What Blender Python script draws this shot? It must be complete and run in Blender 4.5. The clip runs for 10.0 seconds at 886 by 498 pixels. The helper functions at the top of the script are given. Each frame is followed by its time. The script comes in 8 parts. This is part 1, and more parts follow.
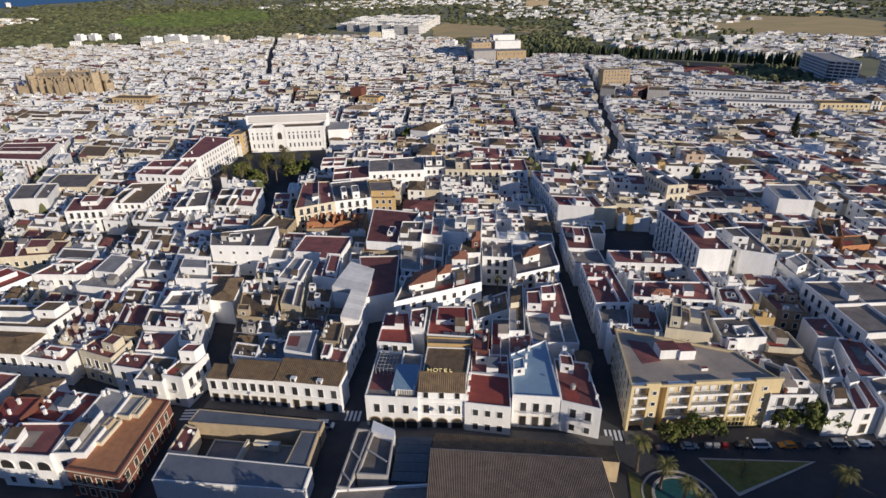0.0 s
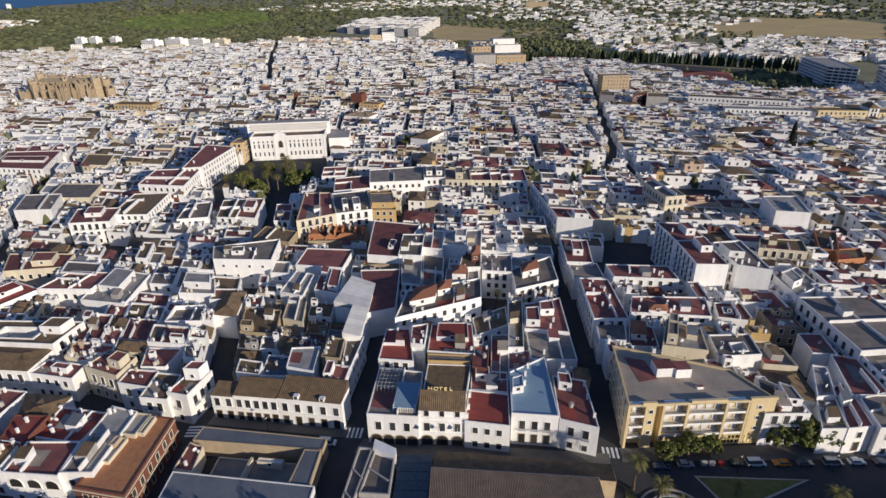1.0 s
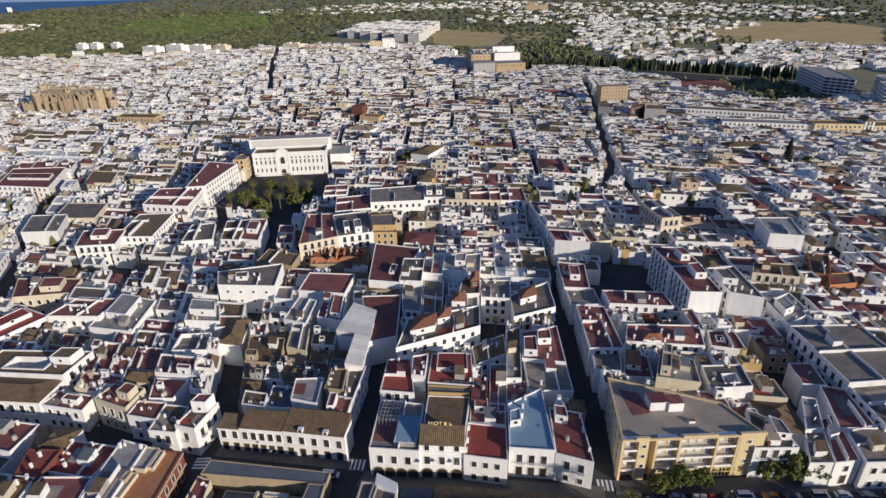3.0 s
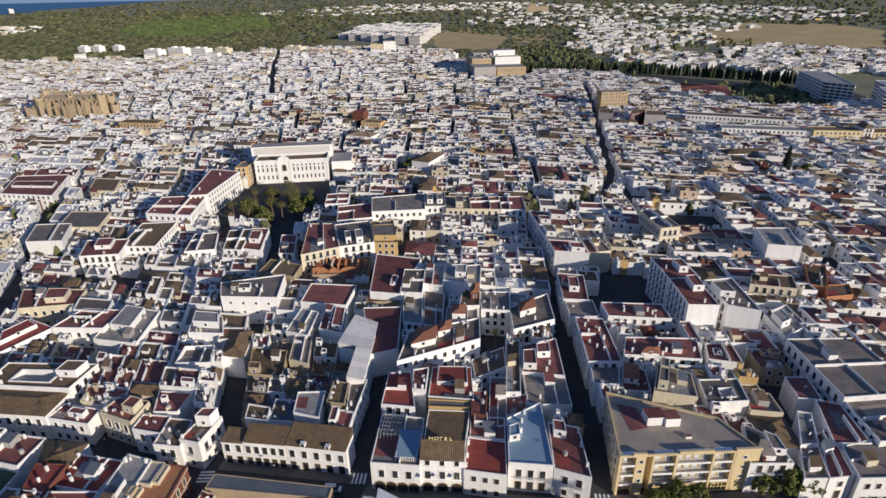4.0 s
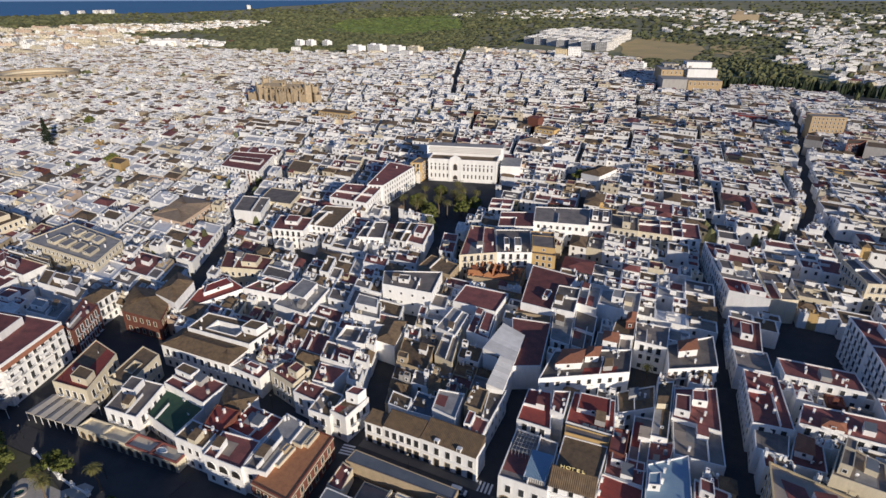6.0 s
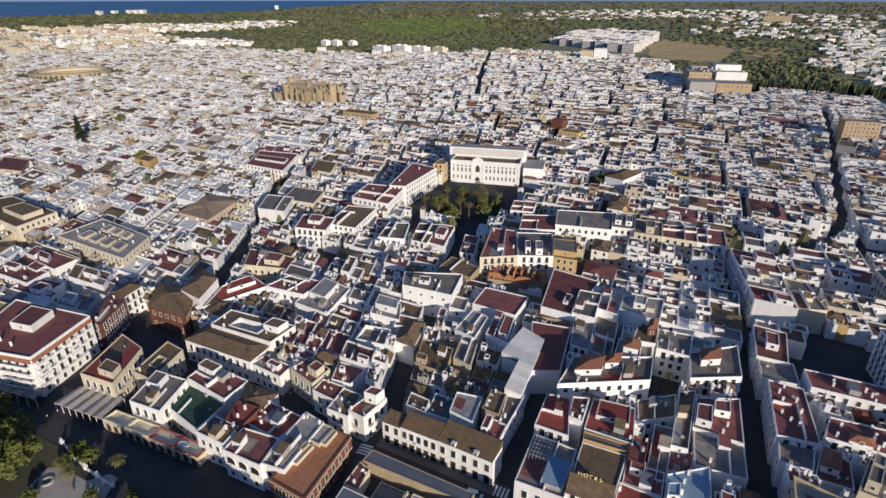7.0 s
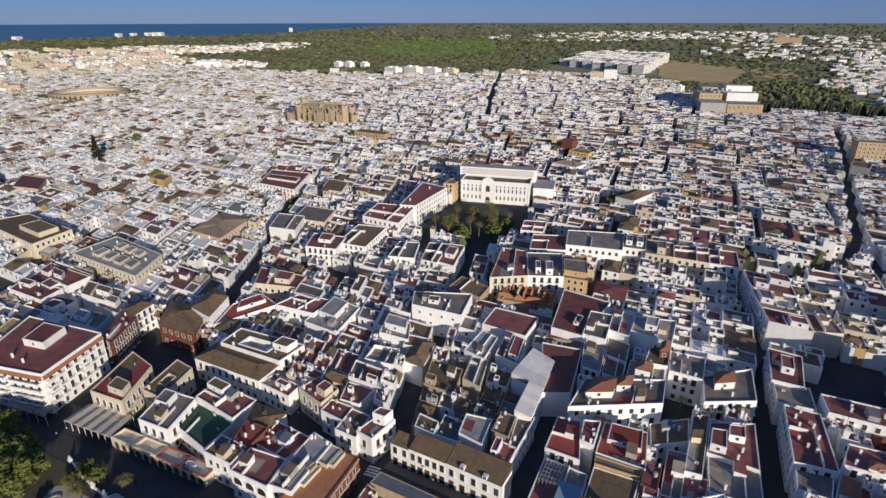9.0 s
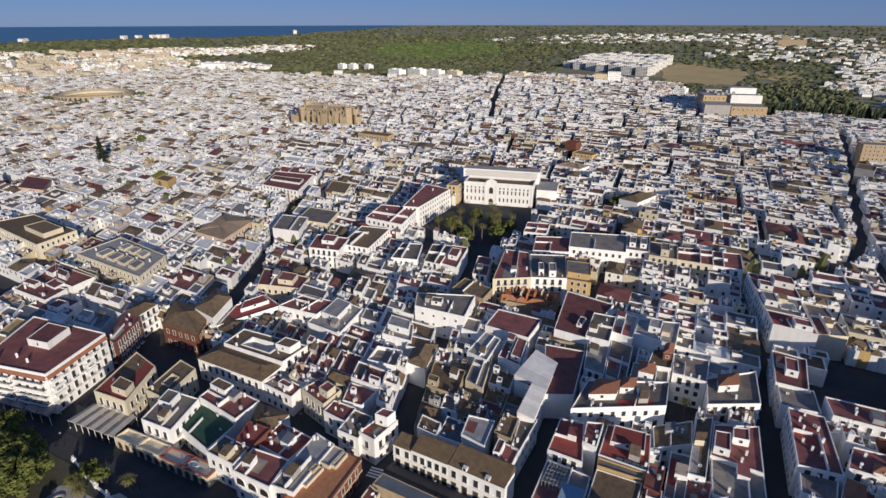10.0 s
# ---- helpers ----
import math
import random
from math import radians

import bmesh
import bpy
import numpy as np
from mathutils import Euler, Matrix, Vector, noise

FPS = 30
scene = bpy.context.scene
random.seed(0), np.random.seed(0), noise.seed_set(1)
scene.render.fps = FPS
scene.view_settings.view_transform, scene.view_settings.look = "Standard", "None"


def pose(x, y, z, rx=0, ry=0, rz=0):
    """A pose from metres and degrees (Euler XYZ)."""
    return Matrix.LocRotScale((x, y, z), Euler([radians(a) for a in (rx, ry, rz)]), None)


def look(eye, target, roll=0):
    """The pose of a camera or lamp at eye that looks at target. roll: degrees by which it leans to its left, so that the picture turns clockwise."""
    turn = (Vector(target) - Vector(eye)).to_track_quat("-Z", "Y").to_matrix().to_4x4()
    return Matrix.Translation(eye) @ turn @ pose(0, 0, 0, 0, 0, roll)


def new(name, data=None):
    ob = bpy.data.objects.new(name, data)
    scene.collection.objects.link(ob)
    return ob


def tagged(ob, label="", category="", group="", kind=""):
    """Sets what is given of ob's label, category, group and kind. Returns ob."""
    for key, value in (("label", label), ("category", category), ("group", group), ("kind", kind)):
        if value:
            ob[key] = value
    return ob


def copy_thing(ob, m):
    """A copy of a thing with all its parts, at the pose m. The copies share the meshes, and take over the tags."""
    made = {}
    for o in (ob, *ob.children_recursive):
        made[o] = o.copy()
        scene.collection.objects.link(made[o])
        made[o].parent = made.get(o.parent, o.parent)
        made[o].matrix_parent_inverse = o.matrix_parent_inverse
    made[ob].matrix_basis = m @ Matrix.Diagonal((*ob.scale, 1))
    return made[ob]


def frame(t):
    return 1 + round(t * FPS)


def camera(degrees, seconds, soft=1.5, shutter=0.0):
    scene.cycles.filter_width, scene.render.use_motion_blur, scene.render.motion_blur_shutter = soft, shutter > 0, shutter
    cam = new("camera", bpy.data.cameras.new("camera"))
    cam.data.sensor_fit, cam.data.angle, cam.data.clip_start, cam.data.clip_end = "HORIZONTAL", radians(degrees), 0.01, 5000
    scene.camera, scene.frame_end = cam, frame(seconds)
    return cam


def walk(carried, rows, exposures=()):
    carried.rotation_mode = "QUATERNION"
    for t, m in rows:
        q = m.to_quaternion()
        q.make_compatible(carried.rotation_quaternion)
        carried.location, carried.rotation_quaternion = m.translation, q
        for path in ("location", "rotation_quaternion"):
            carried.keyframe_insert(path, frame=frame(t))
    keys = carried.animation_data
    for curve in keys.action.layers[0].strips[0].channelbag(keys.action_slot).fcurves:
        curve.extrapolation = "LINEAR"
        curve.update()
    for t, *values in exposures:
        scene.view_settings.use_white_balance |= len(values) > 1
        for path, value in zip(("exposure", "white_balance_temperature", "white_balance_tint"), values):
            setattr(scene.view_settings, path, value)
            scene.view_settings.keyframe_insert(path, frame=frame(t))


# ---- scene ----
cam = camera(76.9, 10.0, 1.5)
PATH = [
    (0, (0.273, 1.77, 84.996), (-0.021, 3.559, 84.154), -0.9),
    (0.5, (0.286, 1.73, 87.215), (-0.007, 3.52, 86.372), -0.9),
    (1, (0.272, 1.733, 89.858), (-0.022, 3.523, 89.016), -0.9),
    (1.5, (0.32, 1.73, 92.219), (0.025, 3.52, 91.377), -0.9),
    (2, (0.408, 1.749, 94.584), (0.113, 3.538, 93.741), -1.0),
    (2.5, (0.455, 1.873, 96.813), (0.16, 3.663, 95.971), -1.0),
    (4, (0.729, 1.736, 103.635), (0.431, 3.527, 102.795), -1.0),
    (4.5, (-0.728, 1.431, 104.993), (-1.141, 3.201, 104.158), -0.6),
    (5, (-0.917, 1.882, 105.7), (-1.589, 3.574, 104.869), -0.2),
    (5.5, (-0.637, 2.335, 105.903), (-1.408, 3.983, 105.074), -0.1),
    (7, (-0.542, 2.829, 106.625), (-1.43, 4.419, 105.799), 0.0),
    (7.5, (-0.425, 2.891, 106.764), (-1.323, 4.475, 105.937), -0.0),
    (8, (-0.397, 2.882, 106.892), (-1.304, 4.462, 106.066), -0.1),
    (8.5, (-0.543, 2.962, 106.864), (-1.462, 4.549, 106.065), -0.1),
    (9, (-0.673, 3.027, 106.833), (-1.605, 4.623, 106.069), -0.1),
    (9.5, (-0.57, 2.966, 106.716), (-1.506, 4.563, 105.959), -0.2),
    (10, (-0.566, 2.971, 106.669), (-1.509, 4.563, 105.912), -0.1),
]
FULL = 1.15         # metres to one unit of the ground plan
walk(cam, [(t, look(Vector(e) * FULL, Vector(g) * FULL, r)) for t, e, g, r in PATH])

# ---- world, sun, exposure ----
SUN_AZ, SUN_EL = radians(56), radians(13)      # azimuth measured from -y towards +x
sun_dir = Vector((math.sin(SUN_AZ) * math.cos(SUN_EL), -math.cos(SUN_AZ) * math.cos(SUN_EL), math.sin(SUN_EL)))
world = bpy.data.worlds.new("sky")
scene.world = world
world.use_nodes = True
wn = world.node_tree.nodes
sky = wn.new("ShaderNodeTexSky")
sky.sky_type = "NISHITA"
sky.sun_disc = False
sky.sun_elevation = SUN_EL
sky.sun_rotation = math.atan2(sun_dir.x, sun_dir.y)
sky.altitude = 100
sky.dust_density = 0.0
sky.ozone_density = 5.0
sky.air_density = 0.7
wn["Background"].inputs["Strength"].default_value = 0.105
tint = wn.new("ShaderNodeMix")
tint.data_type, tint.blend_type = "RGBA", "MULTIPLY"
tint.inputs["Factor"].default_value = 1.0
tint.inputs["B"].default_value = (0.92, 0.84, 1.08, 1)
# an even blue, added as haze over the clear sky, dims its horizon and fills shade
veil = wn.new("ShaderNodeMix")
veil.data_type = "RGBA"
veil.inputs["Factor"].default_value = 0.68
veil.inputs["B"].default_value = (0.85, 1.6, 3.5, 1)
world.node_tree.links.new(sky.outputs["Color"], tint.inputs["A"])
world.node_tree.links.new(tint.outputs["Result"], veil.inputs["A"])
world.node_tree.links.new(veil.outputs["Result"], wn["Background"].inputs["Color"])
sun = new("sun", bpy.data.lights.new("sun", "SUN"))
sun.data.energy = 5.0
sun.data.angle = radians(0.5)
sun.data.color = (1.0, 0.895, 0.765)
sun.matrix_world = look(sun_dir * 300, (0, 0, 0))
scene.view_settings.exposure = -0.13

# ---- materials ----
MATS = {}


def nodes_of(m):
    m.use_nodes = True
    nt = m.node_tree
    return nt, nt.nodes, nt.links, nt.nodes["Principled BSDF"]


def surface(name, col, col2, scale=0.6, fine=14.0, rough=0.85, bump=0.25, vary=0.12, island=False, metal=0.0, streak=0.0, spec=0.3):
    """A worn mineral surface: two colours mixed by a broad and a fine noise, a per-object tone, and fine relief."""
    m = bpy.data.materials.new(name)
    nt, n, l, b = nodes_of(m)
    geo = n.new("ShaderNodeNewGeometry")
    mp = n.new("ShaderNodeMapping")
    mp.inputs["Scale"].default_value = (1, 1, 1 - 0.8 * streak)
    l.new(geo.outputs["Position"], mp.inputs["Vector"])
    n1 = n.new("ShaderNodeTexNoise")
    n1.inputs["Scale"].default_value = scale
    n1.inputs["Detail"].default_value = 6
    n1.inputs["Roughness"].default_value = 0.65
    n2 = n.new("ShaderNodeTexNoise")
    n2.inputs["Scale"].default_value = fine
    n2.inputs["Detail"].default_value = 4
    for t in (n1, n2):
        l.new(mp.outputs["Vector"], t.inputs["Vector"])
    ramp = n.new("ShaderNodeMapRange")
    ramp.inputs["From Min"].default_value = 0.38
    ramp.inputs["From Max"].default_value = 0.68
    l.new(n1.outputs["Fac"], ramp.inputs["Value"])
    mix = n.new("ShaderNodeMix")
    mix.data_type = "RGBA"
    mix.inputs["A"].default_value = (*col, 1)
    mix.inputs["B"].default_value = (*col2, 1)
    l.new(ramp.outputs["Result"], mix.inputs["Factor"])
    tone = n.new("ShaderNodeMapRange")
    tone.inputs["To Min"].default_value = 1 - vary
    tone.inputs["To Max"].default_value = 1 + vary
    if island:
        l.new(geo.outputs["Random Per Island"], tone.inputs["Value"])
    else:
        info = n.new("ShaderNodeObjectInfo")
        l.new(info.outputs["Random"], tone.inputs["Value"])
    grain = n.new("ShaderNodeMapRange")
    grain.inputs["To Min"].default_value = 0.86
    grain.inputs["To Max"].default_value = 1.14
    l.new(n2.outputs["Fac"], grain.inputs["Value"])
    mul = n.new("ShaderNodeMath")
    mul.operation = "MULTIPLY"
    l.new(tone.outputs["Result"], mul.inputs[0])
    l.new(grain.outputs["Result"], mul.inputs[1])
    sc = n.new("ShaderNodeVectorMath")
    sc.operation = "SCALE"
    l.new(mix.outputs["Result"], sc.inputs[0])
    l.new(mul.outputs["Value"], sc.inputs["Scale"])
    l.new(sc.outputs["Vector"], b.inputs["Base Color"])
    b.inputs["Roughness"].default_value = rough
    b.inputs["Metallic"].default_value = metal
    b.inputs["Specular IOR Level"].default_value = spec
    if bump:
        bp = n.new("ShaderNodeBump")
        bp.inputs["Strength"].default_value = bump
        bp.inputs["Distance"].default_value = 0.03
        l.new(n2.outputs["Fac"], bp.inputs["Height"])
        l.new(bp.outputs["Normal"], b.inputs["Normal"])
    MATS[name] = m
    return m


for tail, isl in (("", False), ("_town", True)):
    surface("white" + tail, (0.88, 0.865, 0.83), (0.77, 0.75, 0.71), 0.35, 5, 0.8, 0.2, 0.08, isl, streak=1)
    surface("cream" + tail, (0.68, 0.60, 0.44), (0.58, 0.51, 0.38), 0.5, 6, 0.8, 0.15, 0.10, isl, streak=1)
    surface("ochre" + tail, (0.56, 0.38, 0.16), (0.48, 0.33, 0.15), 0.5, 6, 0.8, 0.15, 0.12, isl, streak=1)
    surface("peach" + tail, (0.60, 0.45, 0.33), (0.52, 0.40, 0.30), 0.5, 6, 0.8, 0.15, 0.10, isl, streak=1)
    surface("stone" + tail, (0.46, 0.36, 0.235), (0.34, 0.27, 0.18), 0.4, 5, 0.9, 0.4, 0.15, isl)
    surface("brick_red" + tail, (0.20, 0.075, 0.05), (0.15, 0.06, 0.045), 0.5, 5, 0.9, 0.3, 0.15, isl)
    surface("terracotta" + tail, (0.27, 0.095, 0.08), (0.145, 0.062, 0.058), 0.25, 8, 0.85, 0.3, 0.25, isl)
    surface("grey_roof" + tail, (0.235, 0.20, 0.17), (0.135, 0.118, 0.106), 0.22, 8, 0.9, 0.3, 0.3, isl)
    surface("pale_roof" + tail, (0.36, 0.34, 0.31), (0.23, 0.22, 0.21), 0.3, 8, 0.9, 0.3, 0.2, isl)
    surface("white_roof" + tail, (0.76, 0.735, 0.69), (0.62, 0.595, 0.55), 0.3, 8, 0.9, 0.2, 0.15, isl)
    surface("tile_roof" + tail, (0.22, 0.15, 0.085), (0.12, 0.085, 0.055), 0.6, 3, 0.9, 0.6, 0.2, isl)
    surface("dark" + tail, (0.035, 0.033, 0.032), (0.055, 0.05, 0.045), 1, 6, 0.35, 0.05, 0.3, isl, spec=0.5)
surface("meadow", (0.24, 0.30, 0.06), (0.30, 0.33, 0.09), 0.01, 0.3, 0.95, 0.3, 0.05)
surface("pane", (0.03, 0.032, 0.036), (0.07, 0.068, 0.064), 0.5, 2, 0.3, 0.0, 0.45, spec=0.4)
surface("asphalt", (0.05, 0.05, 0.053), (0.068, 0.067, 0.067), 0.15, 9, 0.9, 0.3, 0.05)
surface("paving", (0.16, 0.145, 0.125), (0.12, 0.11, 0.10), 0.2, 7, 0.85, 0.3, 0.05)
surface("land", (0.30, 0.265, 0.15), (0.17, 0.185, 0.10), 0.006, 0.15, 0.95, 0.2, 0.05)
surface("grass", (0.11, 0.13, 0.035), (0.19, 0.17, 0.06), 0.4, 9, 0.95, 0.5, 0.08)
surface("field", (0.66, 0.47, 0.21), (0.50, 0.39, 0.17), 0.012, 0.4, 0.95, 0.2, 0.05)
surface("leaf", (0.095, 0.115, 0.026), (0.14, 0.145, 0.035), 0.25, 5, 0.8, 0.5, 0.35, True)
surface("pine", (0.085, 0.098, 0.042), (0.155, 0.15, 0.065), 0.02, 1.0, 0.85, 0.5, 0.45, True)
surface("bark", (0.16, 0.12, 0.085), (0.10, 0.08, 0.06), 2, 20, 0.9, 0.6, 0.15)
surface("sea", (0.035, 0.12, 0.19), (0.045, 0.135, 0.21), 0.004, 0.06, 0.35, 0.3, 0.02, spec=0.4)
surface("metal", (0.60, 0.57, 0.50), (0.48, 0.46, 0.41), 0.3, 5, 0.55, 0.1, 0.05)
surface("steel_roof", (0.165, 0.18, 0.20), (0.12, 0.135, 0.155), 0.25, 6, 0.7, 0.15, 0.12)
surface("glass_roof", (0.05, 0.075, 0.10), (0.08, 0.10, 0.12), 0.8, 3, 0.25, 0.02, 0.1, spec=0.5)
surface("blue_sheet", (0.22, 0.33, 0.42), (0.26, 0.36, 0.44), 0.8, 5, 0.5, 0.1, 0.05)
surface("green_roof", (0.03, 0.075, 0.05), (0.045, 0.09, 0.06), 0.6, 12, 0.9, 0.3, 0.05)
surface("yellow_wall", (0.70, 0.56, 0.32), (0.62, 0.49, 0.28), 0.4, 6, 0.8, 0.15, 0.03, streak=1)
surface("canvas", (0.44, 0.40, 0.35), (0.36, 0.33, 0.29), 0.5, 5, 0.9, 0.2, 0.08)
surface("gold_letter", (0.88, 0.74, 0.36), (0.82, 0.68, 0.3), 1, 8, 0.5, 0.0, 0.02)
surface("iron", (0.03, 0.03, 0.03), (0.05, 0.045, 0.04), 2, 12, 0.6, 0.1, 0.1, metal=0.5)
surface("rust_orange", (0.52, 0.235, 0.11), (0.40, 0.175, 0.085), 0.8, 6, 0.9, 0.4, 0.1)
surface("clay_band", (0.36, 0.15, 0.085), (0.27, 0.12, 0.075), 0.8, 6, 0.9, 0.3, 0.1)
surface("young_pine", (0.135, 0.18, 0.04), (0.19, 0.22, 0.06), 0.02, 1.0, 0.85, 0.5, 0.3, True)
surface("water", (0.02, 0.085, 0.075), (0.03, 0.10, 0.085), 0.5, 3, 0.08, 0.03, 0.02, spec=0.5)
surface("paint_white", (0.75, 0.75, 0.74), (0.68, 0.68, 0.67), 2, 20, 0.4, 0.0, 0.05)
for nm, c in (("silver", (0.45, 0.46, 0.47)), ("white_car", (0.75, 0.75, 0.74)), ("black", (0.02, 0.02, 0.022)), ("orange", (0.65, 0.25, 0.03)), ("red", (0.45, 0.04, 0.03)), ("dark_blue", (0.03, 0.05, 0.1)), ("grey_car", (0.16, 0.17, 0.18))):
    surface("car_" + nm, c, tuple(k * 0.9 for k in c), 1.5, 30, 0.25, 0.0, 0.02, spec=0.6, metal=0.3 if nm in ("silver", "grey_car") else 0.0)
surface("tyre", (0.02, 0.02, 0.02), (0.03, 0.03, 0.03), 3, 20, 0.9, 0.1, 0.1)
surface("frond", (0.135, 0.135, 0.035), (0.20, 0.17, 0.055), 1.5, 6, 0.7, 0.2, 0.25, True)
surface("cypress", (0.018, 0.03, 0.014), (0.03, 0.042, 0.018), 0.5, 3, 0.9, 0.5, 0.3, True)
surface("soil_yard", (0.20, 0.16, 0.12), (0.14, 0.12, 0.095), 0.2, 5, 0.95, 0.4, 0.05)
surface("pale_wall", (0.42, 0.40, 0.37), (0.34, 0.32, 0.30), 0.5, 6, 0.85, 0.15, 0.05, streak=1)
surface("concrete", (0.40, 0.33, 0.26), (0.29, 0.245, 0.20), 0.25, 6, 0.9, 0.3, 0.05)
surface("hall_roof", (0.36, 0.265, 0.18), (0.24, 0.18, 0.125), 0.4, 4, 0.9, 0.4, 0.05)
surface("red_roof", (0.34, 0.075, 0.055), (0.24, 0.06, 0.05), 0.5, 8, 0.85, 0.3, 0.15)
surface("factory_tan", (0.50, 0.36, 0.20), (0.42, 0.31, 0.18), 0.5, 6, 0.85, 0.2, 0.05, streak=1)
surface("park_floor", (0.10, 0.09, 0.065), (0.07, 0.075, 0.035), 0.3, 5, 0.95, 0.4, 0.05)
surface("heath", (0.20, 0.20, 0.075), (0.30, 0.26, 0.12), 0.01, 0.3, 0.95, 0.3, 0.05)
M = MATS

# ---- mesh helpers ----


class Shape:
    """Collects vertices and faces of one mesh."""

    def __init__(self):
        self.v, self.f, self.m = [], [], []

    def face(self, pts, m=0):
        k = len(self.v)
        self.v.extend(pts)
        self.f.append(tuple(range(k, k + len(pts))))
        self.m.append(m)

    def prism(self, poly, z0, z1, m=0, top=None, bottom=False):
        """Walls over an anticlockwise outline, with a top face unless top is -1."""
        k, n = len(self.v), len(poly)
        self.v.extend([(x, y, z0) for x, y in poly])
        self.v.extend([(x, y, z1) for x, y in poly])
        for i in range(n):
            j = (i + 1) % n
            self.f.append((k + i, k + j, k + n + j, k + n + i))
            self.m.append(m)
        if top != -1:
            self.f.append(tuple(k + n + i for i in range(n)))
            self.m.append(m if top is None else top)
        if bottom:
            self.f.append(tuple(k + n - 1 - i for i in range(n)))
            self.m.append(m)

    def box(self, x, y, z, w, d, h, m=0, top=None, turn=0.0, bottom=False):
        """A box standing at z, centred on x, y."""
        c, s = math.cos(turn), math.sin(turn)
        poly = [(x + a * c - b * s, y + a * s + b * c) for a, b in ((-w / 2, -d / 2), (w / 2, -d / 2), (w / 2, d / 2), (-w / 2, d / 2))]
        self.prism(poly, z, z + h, m, top, bottom)

    def ring(self, outer, inner, z0, z1, m=0):
        """A low wall between two outlines of as many corners."""
        n = len(outer)
        for i in range(n):
            j = (i + 1) % n
            a, b, c, d = outer[i], outer[j], inner[j], inner[i]
            self.face([(*a, z0), (*b, z0), (*b, z1), (*a, z1)], m)
            self.face([(*c, z0), (*d, z0), (*d, z1), (*c, z1)], m)
            self.face([(*a, z1), (*b, z1), (*c, z1), (*d, z1)], m)

    def mesh(self, name, mats):
        me = bpy.data.meshes.new(name)
        me.from_pydata(self.v, [], self.f)
        for mt in mats:
            me.materials.append(mt)
        if len(mats) > 1:
            me.polygons.foreach_set("material_index", self.m)
        me.update()
        return me


def part(name, shape, mats, parent=None, label="", at=None):
    """One mesh object, under a thing or a part."""
    if not isinstance(mats, (list, tuple)):
        mats = [mats]
    data = shape if isinstance(shape, bpy.types.Mesh) else shape.mesh(name, mats)
    ob = new(name, data)
    if parent is not None:
        ob.parent = parent
    if at is not None:
        ob.matrix_local = at
    if label:
        tagged(ob, label)
    return ob


def thing(name, label, category, group="", at=None, kind=""):
    ob = new(name)
    ob.empty_display_size = 0.5
    if at is not None:
        ob.matrix_world = at
    return tagged(ob, label, category, group, kind)


def lerp2(q, u, v):
    """The point of a four-cornered plot at u along its front and v towards its back."""
    a = (q[0][0] + (q[1][0] - q[0][0]) * u, q[0][1] + (q[1][1] - q[0][1]) * u)
    b = (q[3][0] + (q[2][0] - q[3][0]) * u, q[3][1] + (q[2][1] - q[3][1]) * u)
    return (a[0] + (b[0] - a[0]) * v, a[1] + (b[1] - a[1]) * v)


def sub(q, u0, u1, v0, v1):
    return [lerp2(q, u0, v0), lerp2(q, u1, v0), lerp2(q, u1, v1), lerp2(q, u0, v1)]


def span(a, b):
    return math.hypot(b[0] - a[0], b[1] - a[1])


def inset(q, d):
    w = max(0.5, (span(q[0], q[1]) + span(q[3], q[2])) / 2)
    e = max(0.5, (span(q[0], q[3]) + span(q[1], q[2])) / 2)
    u, v = min(0.45, d / w), min(0.45, d / e)
    return sub(q, u, 1 - u, v, 1 - v)


def rect(x, y, w, d, turn=0.0):
    c, s = math.cos(radians(turn)), math.sin(radians(turn))
    return [(x + a * c - b * s, y + a * s + b * c) for a, b in ((-w / 2, -d / 2), (w / 2, -d / 2), (w / 2, d / 2), (-w / 2, d / 2))]


# ---- windows, shared by all houses ----


def window_mesh(w, h, frame_mat, bars):
    """A deep dark opening with a plaster surround, a thin casement and, for a balcony, a slab and an iron rail."""
    s = Shape()
    t = 0.12
    a, b = w / 2, w / 2 + t
    rim = [(-b, -t), (b, -t), (b, h + t), (-b, h + t)]
    hole = [(-a, 0), (a, 0), (a, h), (-a, h)]
    for pts, y in ((rim, 0.0), (rim, -0.09), (hole, -0.09), (hole, -0.012)):
        s.v.extend([(x, y, z) for x, z in pts])
    for k in range(3):
        for i in range(4):
            j = (i + 1) % 4
            s.f.append((4 * k + i, 4 * k + j, 4 * k + 4 + j, 4 * k + 4 + i))
            s.m.append(0)
    s.f.append((12, 13, 14, 15))
    s.m.append(1)
    return s.mesh("window", [frame_mat, M["pane"]])


def balcony_mesh(w):
    """A slab with an iron rail of uprights between two bars."""
    s = Shape()
    s.box(0, -0.4, -0.1, w + 0.6, 0.75, 0.1, 0, bottom=True)
    xs = []
    for i in range(9):
        x = -w / 2 - 0.25 + i * (w + 0.5) / 8
        xs += [x - 0.015, x + 0.015]
    zs = (0.0, 0.05, 0.92, 0.97)
    s.v.extend([(x, -0.75, z) for z in zs for x in xs])
    n = len(xs)
    for r in range(3):
        for i in range(n - 1):
            if r != 1 or i % 2 == 0:
                k = 8 + r * n + i
                s.f.append((k, k + 1, k + n + 1, k + n))
                s.m.append(1)
    return s.mesh("balcony", [M["white"], M["dark"]])


BALCONY = balcony_mesh(1.25)
WINDOWS = {
    "plain": window_mesh(1.1, 1.8, M["white"], False),
    "small": window_mesh(0.8, 1.0, M["white"], False),
    "balcony": window_mesh(1.25, 2.5, M["white"], True),
    "ochre": window_mesh(1.1, 2.0, M["cream"], False),
    "door": window_mesh(1.3, 2.6, M["stone"], False),
}


